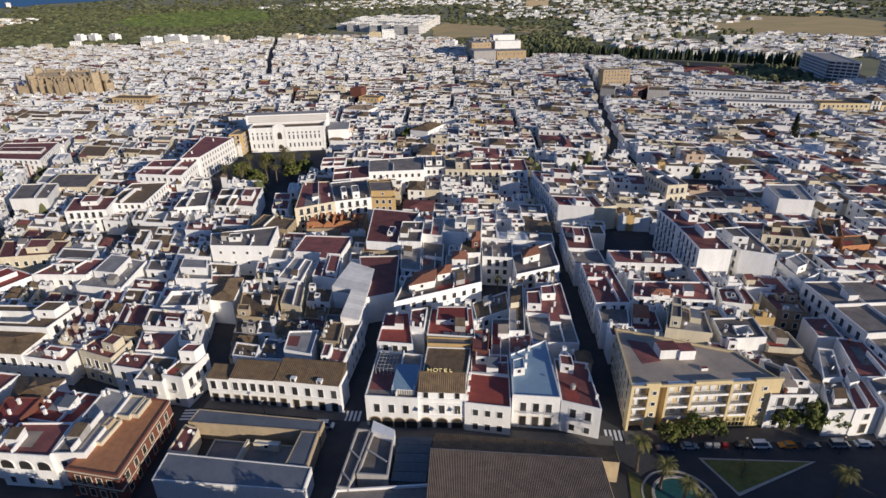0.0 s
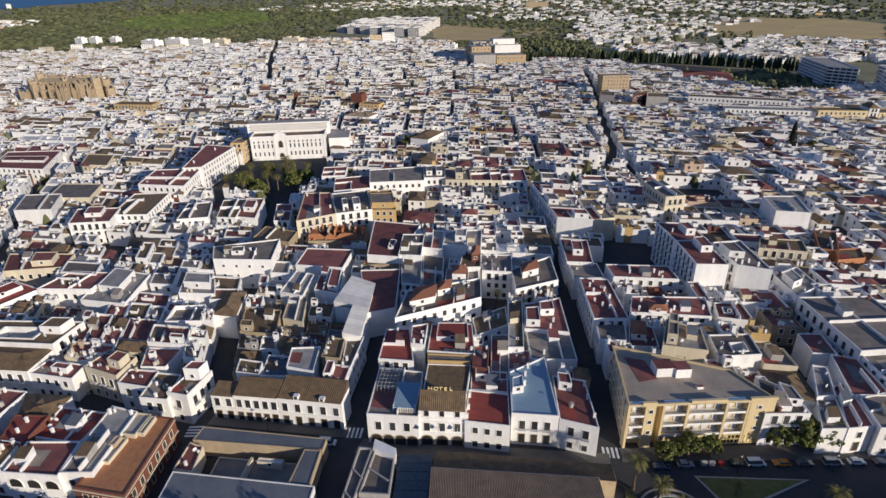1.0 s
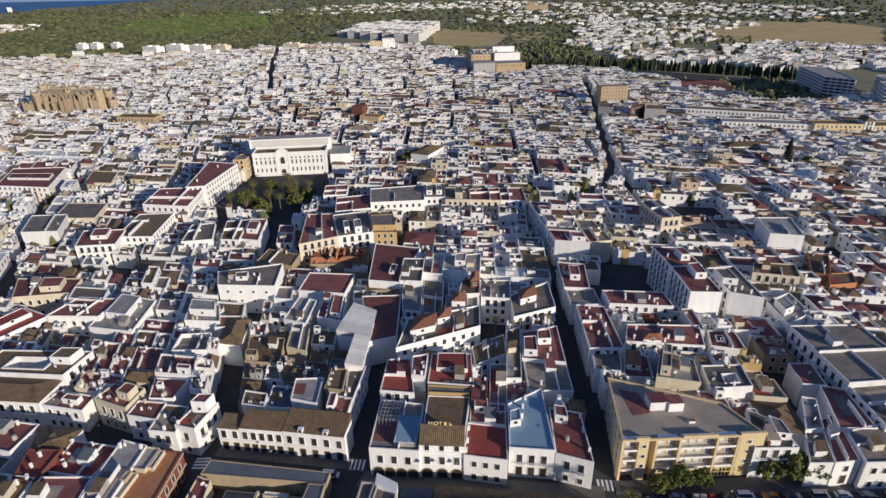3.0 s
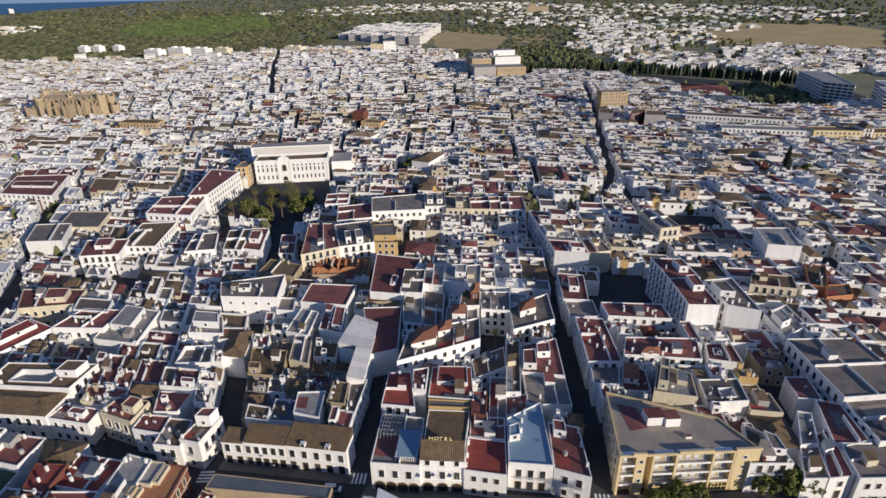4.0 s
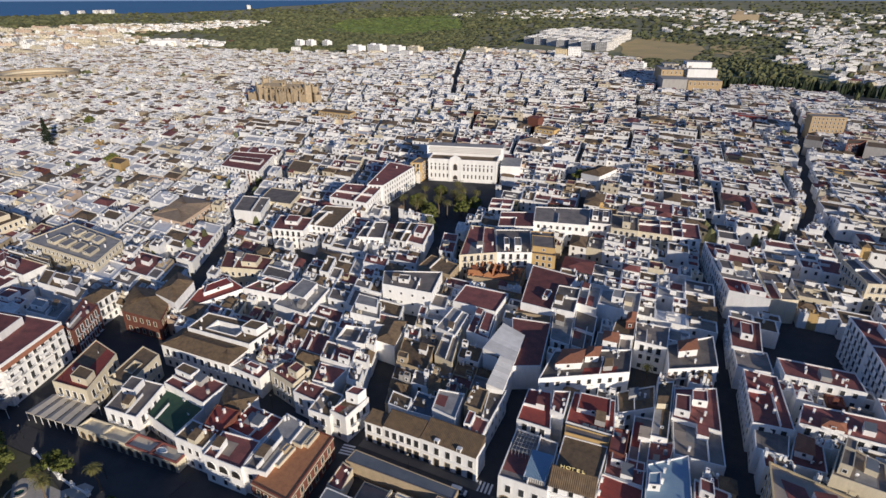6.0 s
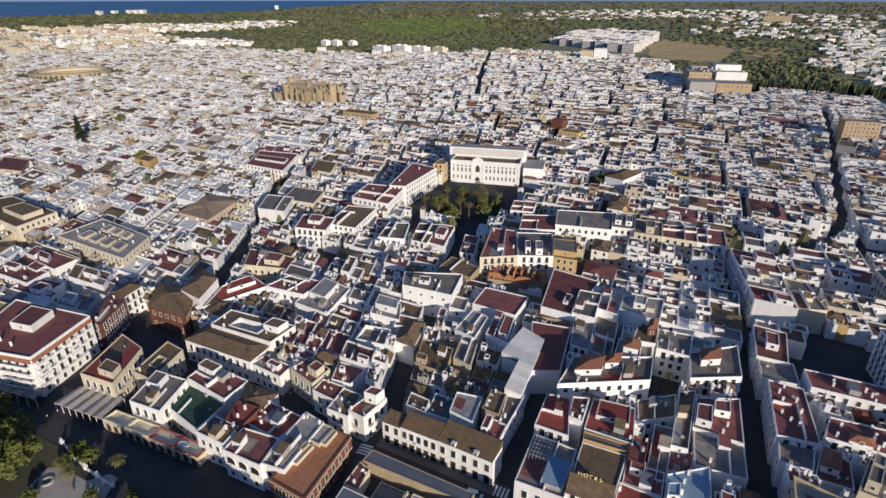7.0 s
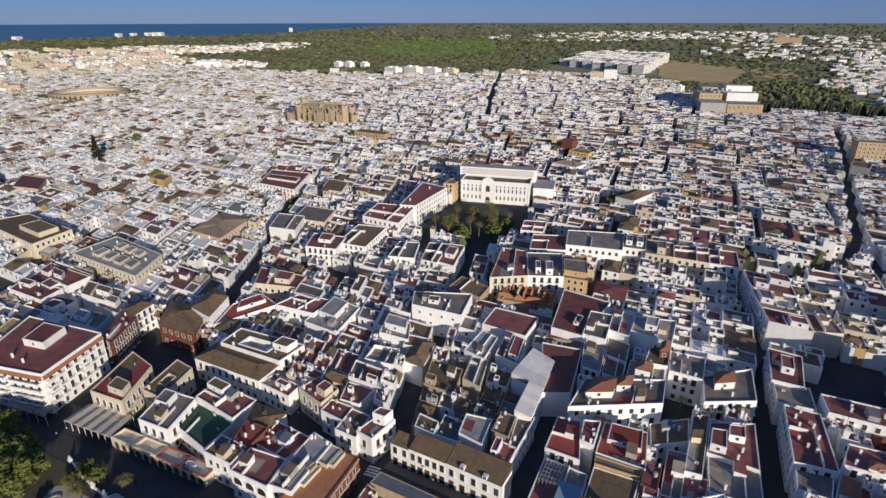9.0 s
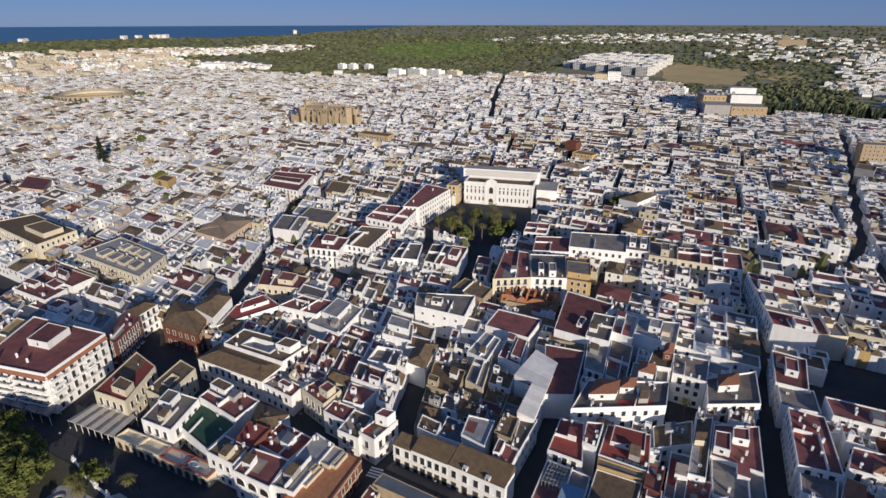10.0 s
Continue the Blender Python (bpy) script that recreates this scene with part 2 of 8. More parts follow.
def place_windows(parent, a, b, z, n, kind="plain", edge=1.0):
    """A row of n windows on the wall from a to b, whose outside lies to the right of that way."""
    length = span(a, b)
    turn = math.atan2(b[1] - a[1], b[0] - a[0])
    for i in range(n):
        k = (edge + (length - 2 * edge) * (i + 0.5) / n) / length
        x, y = a[0] + (b[0] - a[0]) * k, a[1] + (b[1] - a[1]) * k
        w = part("door" if kind == "door" else "window", WINDOWS[kind], None, parent, at=Matrix.Translation((x, y, z)) @ Matrix.Rotation(turn, 4, "Z"))
        if kind == "balcony" and parent.parent is None:
            part("balcony", BALCONY, None, w)


def faces_view(a, b):
    """Whether the outside of the wall from a to b looks towards the middle of the path."""
    nx, ny = b[1] - a[1], -(b[0] - a[0])
    return nx * (0 - (a[0] + b[0]) / 2) + ny * (0 - (a[1] + b[1]) / 2) > 0


DECKS = []          # roof terraces, for walls and clutter on them
TAKEN = []          # plots already built on


def free(q, share=0.12):
    hits = 0
    for i in range(4):
        for j in range(4):
            p = lerp2(q, 0.08 + 0.28 * i, 0.08 + 0.28 * j)
            for t in TAKEN:
                if t[4][0] < p[0] < t[4][1] and t[4][2] < p[1] < t[4][3] and all(
                        (t[(k + 1) % 4][0] - t[k][0]) * (p[1] - t[k][1]) - (t[(k + 1) % 4][1] - t[k][1]) * (p[0] - t[k][0]) > 0 for k in range(4)):
                    hits += 1
                    break
    return hits <= 16 * share


def take(q):
    xs, ys = [p[0] for p in q], [p[1] for p in q]
    TAKEN.append([*q, (min(xs), max(xs), min(ys), max(ys))])


WORDS = {"white": "whitewashed", "cream": "cream-painted", "ochre": "ochre-yellow", "stone": "sandstone", "brick_red": "red-brown", "peach": "peach-painted", "rust_orange": "orange", "red_roof": "bright red tiled",
         "terracotta": "red-tiled", "grey_roof": "grey", "pale_roof": "pale grey", "tile_roof": "brown clay-tiled", "dark": "dark", "white_roof": "whitewashed", "metal": "grey metal", "steel_roof": "grey sheet", "glass_roof": "blue glass", "green_roof": "green turf", "yellow_wall": "yellow", "pale_wall": "pale grey", "factory_tan": "tan brick", "hall_roof": "brown tiled", "blue_sheet": "sky-tinted"}


def chimney_shape(s, x, y, z, k=1.0, m=0):
    s.box(x, y, z, 0.5 * k, 0.5 * k, 1.3 * k, m)
    s.box(x, y, z + 1.3 * k, 0.68 * k, 0.68 * k, 0.1 * k, m, bottom=True)
    s.box(x, y, z + 1.4 * k, 0.4 * k, 0.4 * k, 0.25 * k, m)


def tiled(s, q, z, rise, m=0, hip=0.0, over=0.3, rows=True, wall=None):
    """A pitched tile roof with its ridge along the longer way of the plot, ribbed with rows of cover tiles."""
    if span(q[0], q[1]) < span(q[1], q[2]):
        q = [q[1], q[2], q[3], q[0]]
    length, deep = span(q[0], q[1]), span(q[1], q[2])
    e = over / deep
    f = over / length
    h = hip * deep / 2 / length
    P = lambda u, v, zz: (*lerp2(q, u, v), zz)
    drop = rise * 2 * e
    for v0, side in ((-e, 0), (1 + e, 1)):
        n = max(2, int(length / 0.45)) if rows else 1
        for i in range(n):
            u0, u1 = -f + (1 + 2 * f) * i / n, -f + (1 + 2 * f) * (i + 1) / n
            um = (u0 + u1) / 2
            clip = lambda u: min(max(u, -f + h), 1 + f - h)
            lift = 0.09 if rows else 0.0
            for a, b, la, lb in ((u0, um, 0, lift), (um, u1, lift, 0)) if rows else ((u0, u1, 0, 0),):
                pts = [P(a, v0, z - drop + la), P(b, v0, z - drop + lb), P(clip(b), 0.5, z + rise + lb), P(clip(a), 0.5, z + rise + la)]
                s.face(pts if side == 0 else pts[::-1], m)
    if hip:
        s.face([P(-f, 1 + e, z - drop), P(-f, -e, z - drop), P(h - f, 0.5, z + rise)], m)
        s.face([P(1 + f, -e, z - drop), P(1 + f, 1 + e, z - drop), P(1 + f - h, 0.5, z + rise)], m)
    elif wall is not None:
        for u in (0, 1):
            s.face([P(u, 0, z), P(u, 1, z), P(u, 0.5, z + rise - 0.02)], wall)


def house(q, h, wall="white", roof="terracotta", parapet=0.45, patio=None, huts=(), chimneys=(), sides=(), kinds=("plain", "plain", "balcony"),
          pitch=None, name="house", label="", category="house", group="old town houses", base=0.0, bare=False, step=2.9):
    """A town house on the four-cornered plot q: outer wall with parapet, roof terrace or tile roof, patio, roof huts, chimneys, windows."""
    take(q)
    o = thing(name, label or f"{WORDS[wall]} town house with a {WORDS[roof]} {'pitched roof' if pitch else 'roof terrace'}", category, group)
    top = h + (0 if pitch else parapet)
    s = Shape()
    s.prism(q, base, top, 0, top=-1)
    qi = inset(q, 0.22)
    if not pitch:
        for i in range(4):
            j = (i + 1) % 4
            s.face([(*q[i], top), (*q[j], top), (*qi[j], top), (*qi[i], top)])
            s.face([(*qi[j], h), (*qi[i], h), (*qi[i], top), (*qi[j], top)])
    r = Shape()
    if pitch:
        tiled(r, q, h, pitch, 0, hip=1.0)
    elif patio:
        u0, u1, v0, v1 = patio
        hole = sub(qi, u0, u1, v0, v1)
        rim = sub(qi, u0 - 0.02, u1 + 0.02, v0 - 0.02, v1 + 0.02)
        r.v = [(*p, h) for p in qi] + [(*p, h) for p in hole]
        for i in range(4):
            j = (i + 1) % 4
            r.f.append((i, j, 4 + j, 4 + i))
            r.m.append(0)
        s.ring(rim, hole, h - 0.04, h + parapet * 0.9)
        for i in range(4):
            j = (i + 1) % 4
            s.face([(*hole[j], 0.4), (*hole[i], 0.4), (*hole[i], h), (*hole[j], h)])
        fl = Shape()
        fl.prism(hole, 0.2, 0.4, 0)
        part("patio_floor", fl, M["paving"], o)
    else:
        r.prism(qi, h - 0.2, h, 0)
    part("wall", s, M[wall], o)
    part("roof", r, M[roof], o)
    for hut in huts:
        u0, u1, v0, v1, hh = hut[:5]
        hq = sub(qi, u0, u1, v0, v1)
        hs = Shape()
        hs.prism(hq, h, h + hh, 0, top=-1)
        big = inset(hq, -0.0)
        hi = inset(hq, 0.2)
        kind = hut[5] if len(hut) > 5 else roof
        if kind == "hip":
            tiled(hs, hq, h + hh, 0.9, 1, hip=1.0, rows=False)
            kind = "clay_band"
        else:
            hs.ring(big, hi, h + hh, h + hh + 0.25, 0)
            hs.face([(*p, h + hh + 0.02) for p in hi], 1)
        hut_ob = part("roof_hut", hs, [M[hut[6] if len(hut) > 6 else wall], M[kind]], o)
        if span(hq[0], hq[1]) > 1.6:
            place_windows(hut_ob, hq[0], hq[1], h + 0.9, 1, "small", 0.3)
    for u, v in chimneys:
        cs = Shape()
        x, y = lerp2(qi, u, v)
        chimney_shape(cs, x, y, h)
        part("chimney", cs, M["white"], o)
    if not pitch and h < 15 and not bare:
        DECKS.append((qi, h, patio, [hut[:4] for hut in huts], o))
    storeys = max(1, int((h + 0.6) / 3.4))
    for i in sides:
        a, b = q[i], q[(i + 1) % 4]
        n = max(1, int(span(a, b) / step))
        for k in range(storeys):
            kind = kinds[min(k, len(kinds) - 1)]
            z = k * h / storeys + (1.0 if kind in ("plain", "small", "ochre") else 0.45)
            if k == 0:
                z = 0.9
                kind = kinds[0]
            place_windows(o, a, b, z, n, kind)
    return o

# ---- ground, sea, far land ----
def rise(x, y):
    d = math.hypot(x, y)
    return 0.0 if d < 1400 else 0.00056 * (d - 1400) ** 1.5


def sheet(name, label, category, material, rows, z, kind="structure"):
    """A sheet through rows of points, each row as long as the others, lifted with the far land."""
    s = Shape()
    n = len(rows[0])
    for r in rows:
        s.v.extend([(x, y, z + rise(x, y)) for x, y in r])
    for j in range(len(rows) - 1):
        for i in range(n - 1):
            k = j * n + i
            s.f.append((k, k + 1, k + n + 1, k + n))
            s.m.append(0)
    return tagged(part(name, s, material), label, category, kind=kind)


def polar(r0, r1, a0, a1, nr, na):
    """Rows of points between two distances and two bearings, in degrees left of +y."""
    out = []
    for j in range(nr + 1):
        r = r0 * (r1 / r0) ** (j / nr)
        out.append([(-r * math.sin(radians(a1 + (a0 - a1) * i / na)), r * math.cos(radians(a1 + (a0 - a1) * i / na))) for i in range(na + 1)])
    return out


sheet("ground", "dry brown and green open land around the town", "ground", M["land"], polar(8, 4310, -180, 180, 60, 144), -0.35)
s = Shape()
s.prism([(-480, -60), (330, -60), (330, 680), (-200, 1000), (-900, 800), (-900, 300)], -0.3, 0.0, 0)
tagged(part("road", s, M["asphalt"]), "dark asphalt of the narrow town streets", "road", kind="structure")


def coast(y):
    pts = [(0, -2300), (1000, -2560), (1184, -2639), (1500, -2600), (1774, -2540), (1935, -2400), (2217, -2330), (2581, -2367), (4300, -2338)]
    for (a, xa), (b, xb) in zip(pts, pts[1:]):
        if y <= b:
            return xa + (xb - xa) * (y - a) / (b - a)
    return pts[-1][1]


rows = []
for j in range(31):
    y = 400 + 3100 * j / 30
    e = -math.sqrt(4300 ** 2 - y * y)
    rows.append([(e + (min(coast(y) + 30 * math.sin(y / 90), e + 4000) - e) * i / 12, y) for i in range(13)])
sheet("sea", "deep blue open sea behind the pine coast", "sea", M["sea"], rows, 0.6)


def patch(name, label, category, material, cx, cy, rx, ry, turn, z=0.05):
    """An uneven oval of open land."""
    r = random.Random(int(cx) + 7)
    wob = [r.uniform(0.85, 1.12) for _ in range(24)]
    c, sn = math.cos(radians(turn)), math.sin(radians(turn))
    rows = []
    for k in (0.02, 0.35, 0.7, 1.0):
        row = []
        for i in range(25):
            a = 2 * math.pi * i / 24
            x, y = rx * k * wob[i % 24] * math.cos(a), ry * k * wob[i % 24] * math.sin(a)
            row.append((cx + x * c - y * sn, cy + x * sn + y * c))
        rows.append(row)
    return sheet(name, label, category, material, rows, z)


patch("field_1", "dry straw-coloured field beyond the suburb", "field", M["field"], 575, 1480, 190, 380, -14)
patch("field_2", "bare brown hillside beside white apartment blocks", "field", M["field"], -165, 1390, 90, 290, 10)
patch("field_4", "grassy brown knoll at the edge of the suburb", "field", M["field"], -20, 1400, 45, 150, 4, 0.5)
patch("field_3", "dry pale stubble field at the pine wood", "field", M["field"], -1010, 935, 95, 60, 20)
patch("meadow", "bright green treeless clearing in the pine wood", "meadow", M["meadow"], -1110, 1880, 250, 440, 28)
patch("heath", "olive green scrub under the pine wood", "heath", M["heath"], -1250, 1650, 420, 720, 30, 0.0)

def frame_at(a, b):
    """A pose whose x runs along the front from a to b, at a."""
    return Matrix.Translation((a[0], a[1], 0)) @ Matrix.Rotation(math.atan2(b[1] - a[1], b[0] - a[0]), 4, "Z")


def arch_mesh(w, h, mat):
    """A flat dark face for the shade inside an arch, with a moulded surround."""
    s = Shape()
    n = 10
    r = w / 2
    outer, inner = [], []
    for i in range(n + 1):
        a = math.pi * i / n
        inner.append((r * math.cos(a), h - r + r * math.sin(a)))
        outer.append(((r + 0.2) * math.cos(a), h - r + (r + 0.2) * math.sin(a)))
    inner = [(r, 0)] + inner + [(-r, 0)]
    outer = [(r + 0.2, 0)] + outer + [(-r - 0.2, 0)]
    for i in range(len(inner) - 1):
        a, b, c, d = outer[i], outer[i + 1], inner[i + 1], inner[i]
        s.face([(a[0], -0.12, a[1]), (d[0], -0.12, d[1]), (c[0], -0.12, c[1]), (b[0], -0.12, b[1])], 0)
        s.face([(d[0], -0.12, d[1]), (d[0], -0.01, d[1]), (c[0], -0.01, c[1]), (c[0], -0.12, c[1])], 0)
        s.face([(a[0], -0.12, a[1]), (b[0], -0.12, b[1]), (b[0], 0, b[1]), (a[0], 0, a[1])], 0)
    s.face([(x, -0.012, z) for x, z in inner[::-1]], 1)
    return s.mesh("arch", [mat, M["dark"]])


ARCH = arch_mesh(2.3, 3.0, M["stone"])


# ---- single houses of the old town ----
def plot(*c):
    return [(c[0], c[1]), (c[2], c[3]), (c[4], c[5]), (c[6], c[7])]


house(plot(-31.5, 91.0, -20.3, 91.6, -22.2, 106.8, -32.9, 107.1), 9.0, wall="white", roof="grey_roof", name="house")
house(plot(-20.6, 96.4, -11.0, 97.2, -11.2, 110.4, -21.6, 109.6), 9.6, roof="tile_roof", bare=True, parapet=0.3)
house(plot(-21.6, 109.8, -11.2, 110.6, -11.3, 113.2, -22.2, 112.6), 10.4, wall="ochre", roof="grey_roof", bare=True)
house(plot(-10.6, 92.5, -1.0, 92.3, -1.9, 102.5, -10.9, 102.8), 8.2, roof="red_roof", bare=True, sides=(0,), chimneys=((.02,.8),(.03,.4),(.02,.1)))
house(plot(-10.5, 103.1, -2.0, 103.1, -2.6, 110.6, -11.1, 110.1), 8.0, roof="terracotta", huts=((.1,.5,.5,.95,2.2),))
# the blue of this roof is the sky's reflection, painted into its colour
house(plot(-0.9, 95.1, 9.0, 95.5, 6.1, 116.3, -2.0, 109.2), 9.4, bare=True, roof="blue_sheet", sides=(0,), kinds=("door","balcony"), huts=((.02,.3,.45,.7,2.0),), chimneys=((.35,.6),(.5,.95),(.4,.8)))
house(plot(9.1, 95.4, 17.1, 93.8, 15.2, 109.2, 7.9, 110.0), 8.7, roof="terracotta", sides=(0,), kinds=("plain","balcony"), huts=((.1,.5,.7,.95,2.4),), chimneys=((.98,.2),(.95,.6),(.97,.9)))
house(plot(-33.7, 109.1, -24.9, 109.2, -29.0, 123.2, -34.9, 121.9), 10.2, roof="red_roof", sides=(0,))
house(plot(-26.8, 114.6, -23.2, 114.2, -24.1, 124.0, -28.1, 122.4), 11.8, roof="terracotta", chimneys=((.2,.05),(.8,.05)))
house(plot(-22.4, 113.4, -10.6, 113.6, -12.8, 127.0, -23.4, 125.6), 10.6, wall="white", roof="red_roof", huts=((.15,.9,.4,.95,1.2),), chimneys=((.95,.1),))
house(plot(-10.8, 108.8, -7.1, 108.2, -7.5, 117.0, -11.5, 116.5), 10.6, roof="terracotta", wall="brick_red")
house(plot(-6.3, 107.4, -2.0, 108.0, -2.9, 127.0, -7.6, 126.4), 7.8, roof="grey_roof")
house(plot(-11.5, 125.7, -3.5, 132.0, -4.7, 141.7, -13.5, 134.1), 7.5, roof="tile_roof", sides=(0,), kinds=("plain",), step=3.5)
house(plot(-2.8, 118.8, 1.1, 119.3, -0.1, 143.6, -3.9, 140.9), 9.6, roof="tile_roof")
house(plot(1.0, 128.0, 12.6, 127.7, 10.6, 145.6, 0.4, 140.6), 9.6, roof="terracotta", huts=((.02,.35,.1,.6,2.4),(.4,.75,.5,.8,2.2)), chimneys=((.6,.1),(.7,.3)), sides=(1,))
house(plot(3.0, 115.9, 14.1, 117.0, 12.7, 128.4, 1.3, 128.7), 8.6, roof="grey_roof", sides=(1,), chimneys=((.3,.2),))
house(plot(-2.4, 112.1, 2.6, 113.4, 2.7, 120.7, -2.8, 119.9), 7.5, roof="terracotta", sides=(0,))
house(plot(-33.3, 125.2, -11.5, 139.4, -12.8, 151.0, -33.2, 140.3), 11.8, roof="grey_roof", sides=(0,3), kinds=("plain","balcony","plain"), huts=((.12,.42,.3,.85,2.6,"hip"),(.44,.6,.55,.95,2.6,"hip")), chimneys=((.65,.6),(.77,.9),(.7,.2)), parapet=.6)
house(plot(-2.1, 147.4, 10.5, 155.1, 8.3, 171.5, -4.0, 160.5), 10.4, roof="grey_roof", sides=(0,1), kinds=("plain","balcony"), huts=((.2,.6,.45,.85,2.8,"hip"),), chimneys=((.55,.2),(.6,.9)), parapet=.6)
house(plot(-13.0, 157.4, -3.7, 157.5, -4.3, 170.0, -14.5, 168.7), 11.1, roof="grey_roof", sides=(0,), chimneys=((.2,.9),(.5,.9)))
house(plot(-23.1, 144.6, -12.5, 144.7, -14.4, 160.0, -24.4, 157.9), 10.6, roof="grey_roof", huts=((.2,.62,.4,.8,3.4,"hip"),), chimneys=((.6,.2),(.7,.1)))
house(plot(-20.2, 156.8, -13.5, 158.1, -14.6, 170.3, -20.3, 166.3), 12.1, roof="tile_roof", huts=((.55,.95,.4,.95,3.2,"hip","brick_red"),))
house(plot(-30.6, 149.3, -24.4, 148.4, -27.0, 169.7, -34.4, 171.3), 8.6, roof="grey_roof")
house(plot(-36.9, 148.4, -30.7, 147.8, -33.8, 166.3, -41.2, 167.5), 9.6, roof="pale_roof", sides=(0,))
def bent_warehouse():
    """Long shed bent like an L, with a pale sheet roof between low kerbs."""
    q = [(-45.4, 117.4), (-40.9, 118.2), (-42.6, 132.0), (-44.6, 146.6), (-52.4, 148.4), (-52.8, 132.4), (-46.9, 131.4)]
    take([q[0], q[1], q[2], q[6]])
    take([q[5], q[2], q[3], q[4]])
    o = thing("warehouse", "long bent warehouse with a pale sheet roof", "warehouse", "warehouses")
    s = Shape()
    s.prism(q, 0, 10.2, 0, top=-1)
    part("wall", s, M["white"], o)
    for k, quad in enumerate(([q[0], q[1], q[2], q[6]], [q[5], q[2], q[3], q[4]])):
        n = 6
        for i in range(n):
            r = Shape()
            c = sub(quad, -0.01, 1.01, i / n, (i + 1) / n - 0.003)
            lift = 0.02 * (i % 2) + 0.04 * k
            top = [(*c[0], 11.7 + lift), (*c[1], 10.3 + lift), (*c[2], 10.3 + lift), (*c[3], 11.7 + lift)]
            r.v = [(x, y, 10.2) for x, y in c] + top
            r.f = [(4, 5, 6, 7), (0, 1, 5, 4), (1, 2, 6, 5), (2, 3, 7, 6), (3, 0, 4, 7)]
            r.m = [0] * 5
            part("roof_sheet", r, M["white_roof"], o)


bent_warehouse()
house(plot(-44.6, 98.5, -39.6, 100.0, -40.1, 107.0, -46.0, 107.5), 8.6, roof="terracotta", huts=((.0,.35,.3,.9,2.2),), sides=(1,))
house(plot(-66.4, 100.6, -60.3, 100.2, -61.7, 105.1, -67.9, 105.6), 9.2, roof="tile_roof", sides=(0,))
house(plot(-60.9, 101.8, -53.9, 102.3, -55.8, 109.9, -62.6, 110.0), 7.5, roof="glass_roof")
house(plot(-55.0, 103.8, -47.8, 102.7, -49.7, 112.7, -56.8, 111.3), 9.6, roof="pale_roof")
house(plot(-48.0, 108.5, -43.1, 108.3, -44.6, 116.6, -49.0, 117.0), 9.8, roof="tile_roof", wall="stone")
house(plot(-42.3, 106.7, -40.0, 106.5, -40.4, 120.1, -44.8, 118.0), 8.6, roof="grey_roof", sides=(1,))
house(plot(-74.7, 156.9, -58.4, 156.6, -59.1, 170.7, -75.8, 170.0), 9.2, roof="terracotta", sides=(), bare=True)
house(plot(-42.7, 130.4, -35.4, 134.3, -39.5, 158.2, -52.2, 155.9), 9.2, roof="terracotta", label="whitewashed hall with a dark red sheet roof", bare=True)
house(plot(-51.9, 163.2, -40.8, 162.9, -39.2, 191.0, -57.6, 193.1), 11.6, roof="terracotta", huts=((.55,.7,.2,.4,1.2),), bare=True)
house(plot(-52.6, 160.3, -40.2, 163.1, -42.7, 168.6, -53.7, 167.6), 8.6, wall="stone", roof="tile_roof")
house(plot(-41.3, 163.5, -33.6, 163.6, -35.8, 181.2, -43.5, 180.3), 12.2, roof="grey_roof", chimneys=((.5,.5),))
house(plot(-34.7, 171.0, -27.6, 170.1, -29.4, 185.7, -36.6, 185.8), 11.8, roof="pale_roof")
house(plot(-27.9, 173.1, -14.7, 171.2, -15.8, 187.3, -28.6, 183.3), 12.6, roof="pale_roof", huts=((.3,.6,.3,.8,2.4),))
house(plot(-72.7, 139.8, -64.8, 138.2, -66.4, 152.0, -73.1, 154.2), 8.6, wall="white", roof="pale_roof")
house(plot(-62.7, 142.2, -54.0, 140.6, -57.3, 154.7, -65.1, 156.4), 8.8, roof="terracotta", huts=((.5,.95,.1,.9,1.8),))
house(plot(-66.4, 127.1, -59.9, 125.7, -65.8, 146.3, -71.5, 147.3), 7.5, wall="cream", roof="grey_roof")
house(plot(-78.4, 91.4, -73.1, 90.9, -72.2, 100.2, -77.2, 99.4), 9.2, roof="tile_roof", sides=(0,1), kinds=("plain","balcony"), huts=((.15,.95,.62,1.0,3.6,"terracotta"),))
house(plot(-84.5, 90.0, -77.6, 90.1, -79.6, 98.9, -85.9, 99.0), 8.0, roof="tile_roof", sides=(0,), kinds=("plain","balcony"))
house(plot(-92.8, 93.9, -84.6, 93.3, -85.8, 99.4, -93.3, 99.1), 8.2, roof="terracotta", sides=(0,), kinds=("plain","balcony"))
house(plot(-104.1, 97.4, -93.8, 95.1, -93.9, 102.8, -102.8, 104.6), 9.2, wall="cream", roof="terracotta", sides=(0,), kinds=("plain","balcony"), huts=((.55,.95,.3,.8,2.6,"terracotta","cream"),), chimneys=((.1,.1),(.4,.8)))
house(plot(-91.3, 100.2, -85.1, 101.0, -85.3, 108.6, -94.9, 108.0), 8.2, roof="terracotta", huts=((.2,.4,.4,.6,2),))
house(plot(-117.6, 94.9, -105.4, 94.3, -106.1, 99.8, -117.1, 100.6), 7.5, roof="terracotta", sides=(0,), huts=((.4,.8,.3,.7,1.6),))
house(plot(-144.4, 93.0, -117.5, 94.6, -118.4, 103.9, -145.4, 102.5), 9.0, roof="tile_roof", pitch=1.5, sides=(0,1), kinds=("plain","balcony"))
house(plot(-142.2, 101.5, -117.5, 103.2, -117.4, 114.1, -143.6, 111.2), 10.6, roof="tile_roof", patio=(.25,.7,.2,.7), sides=(1,), kinds=("plain","balcony"), huts=((.72,.95,.45,.9,2.5),), chimneys=((.05,.5),(.2,.05)))
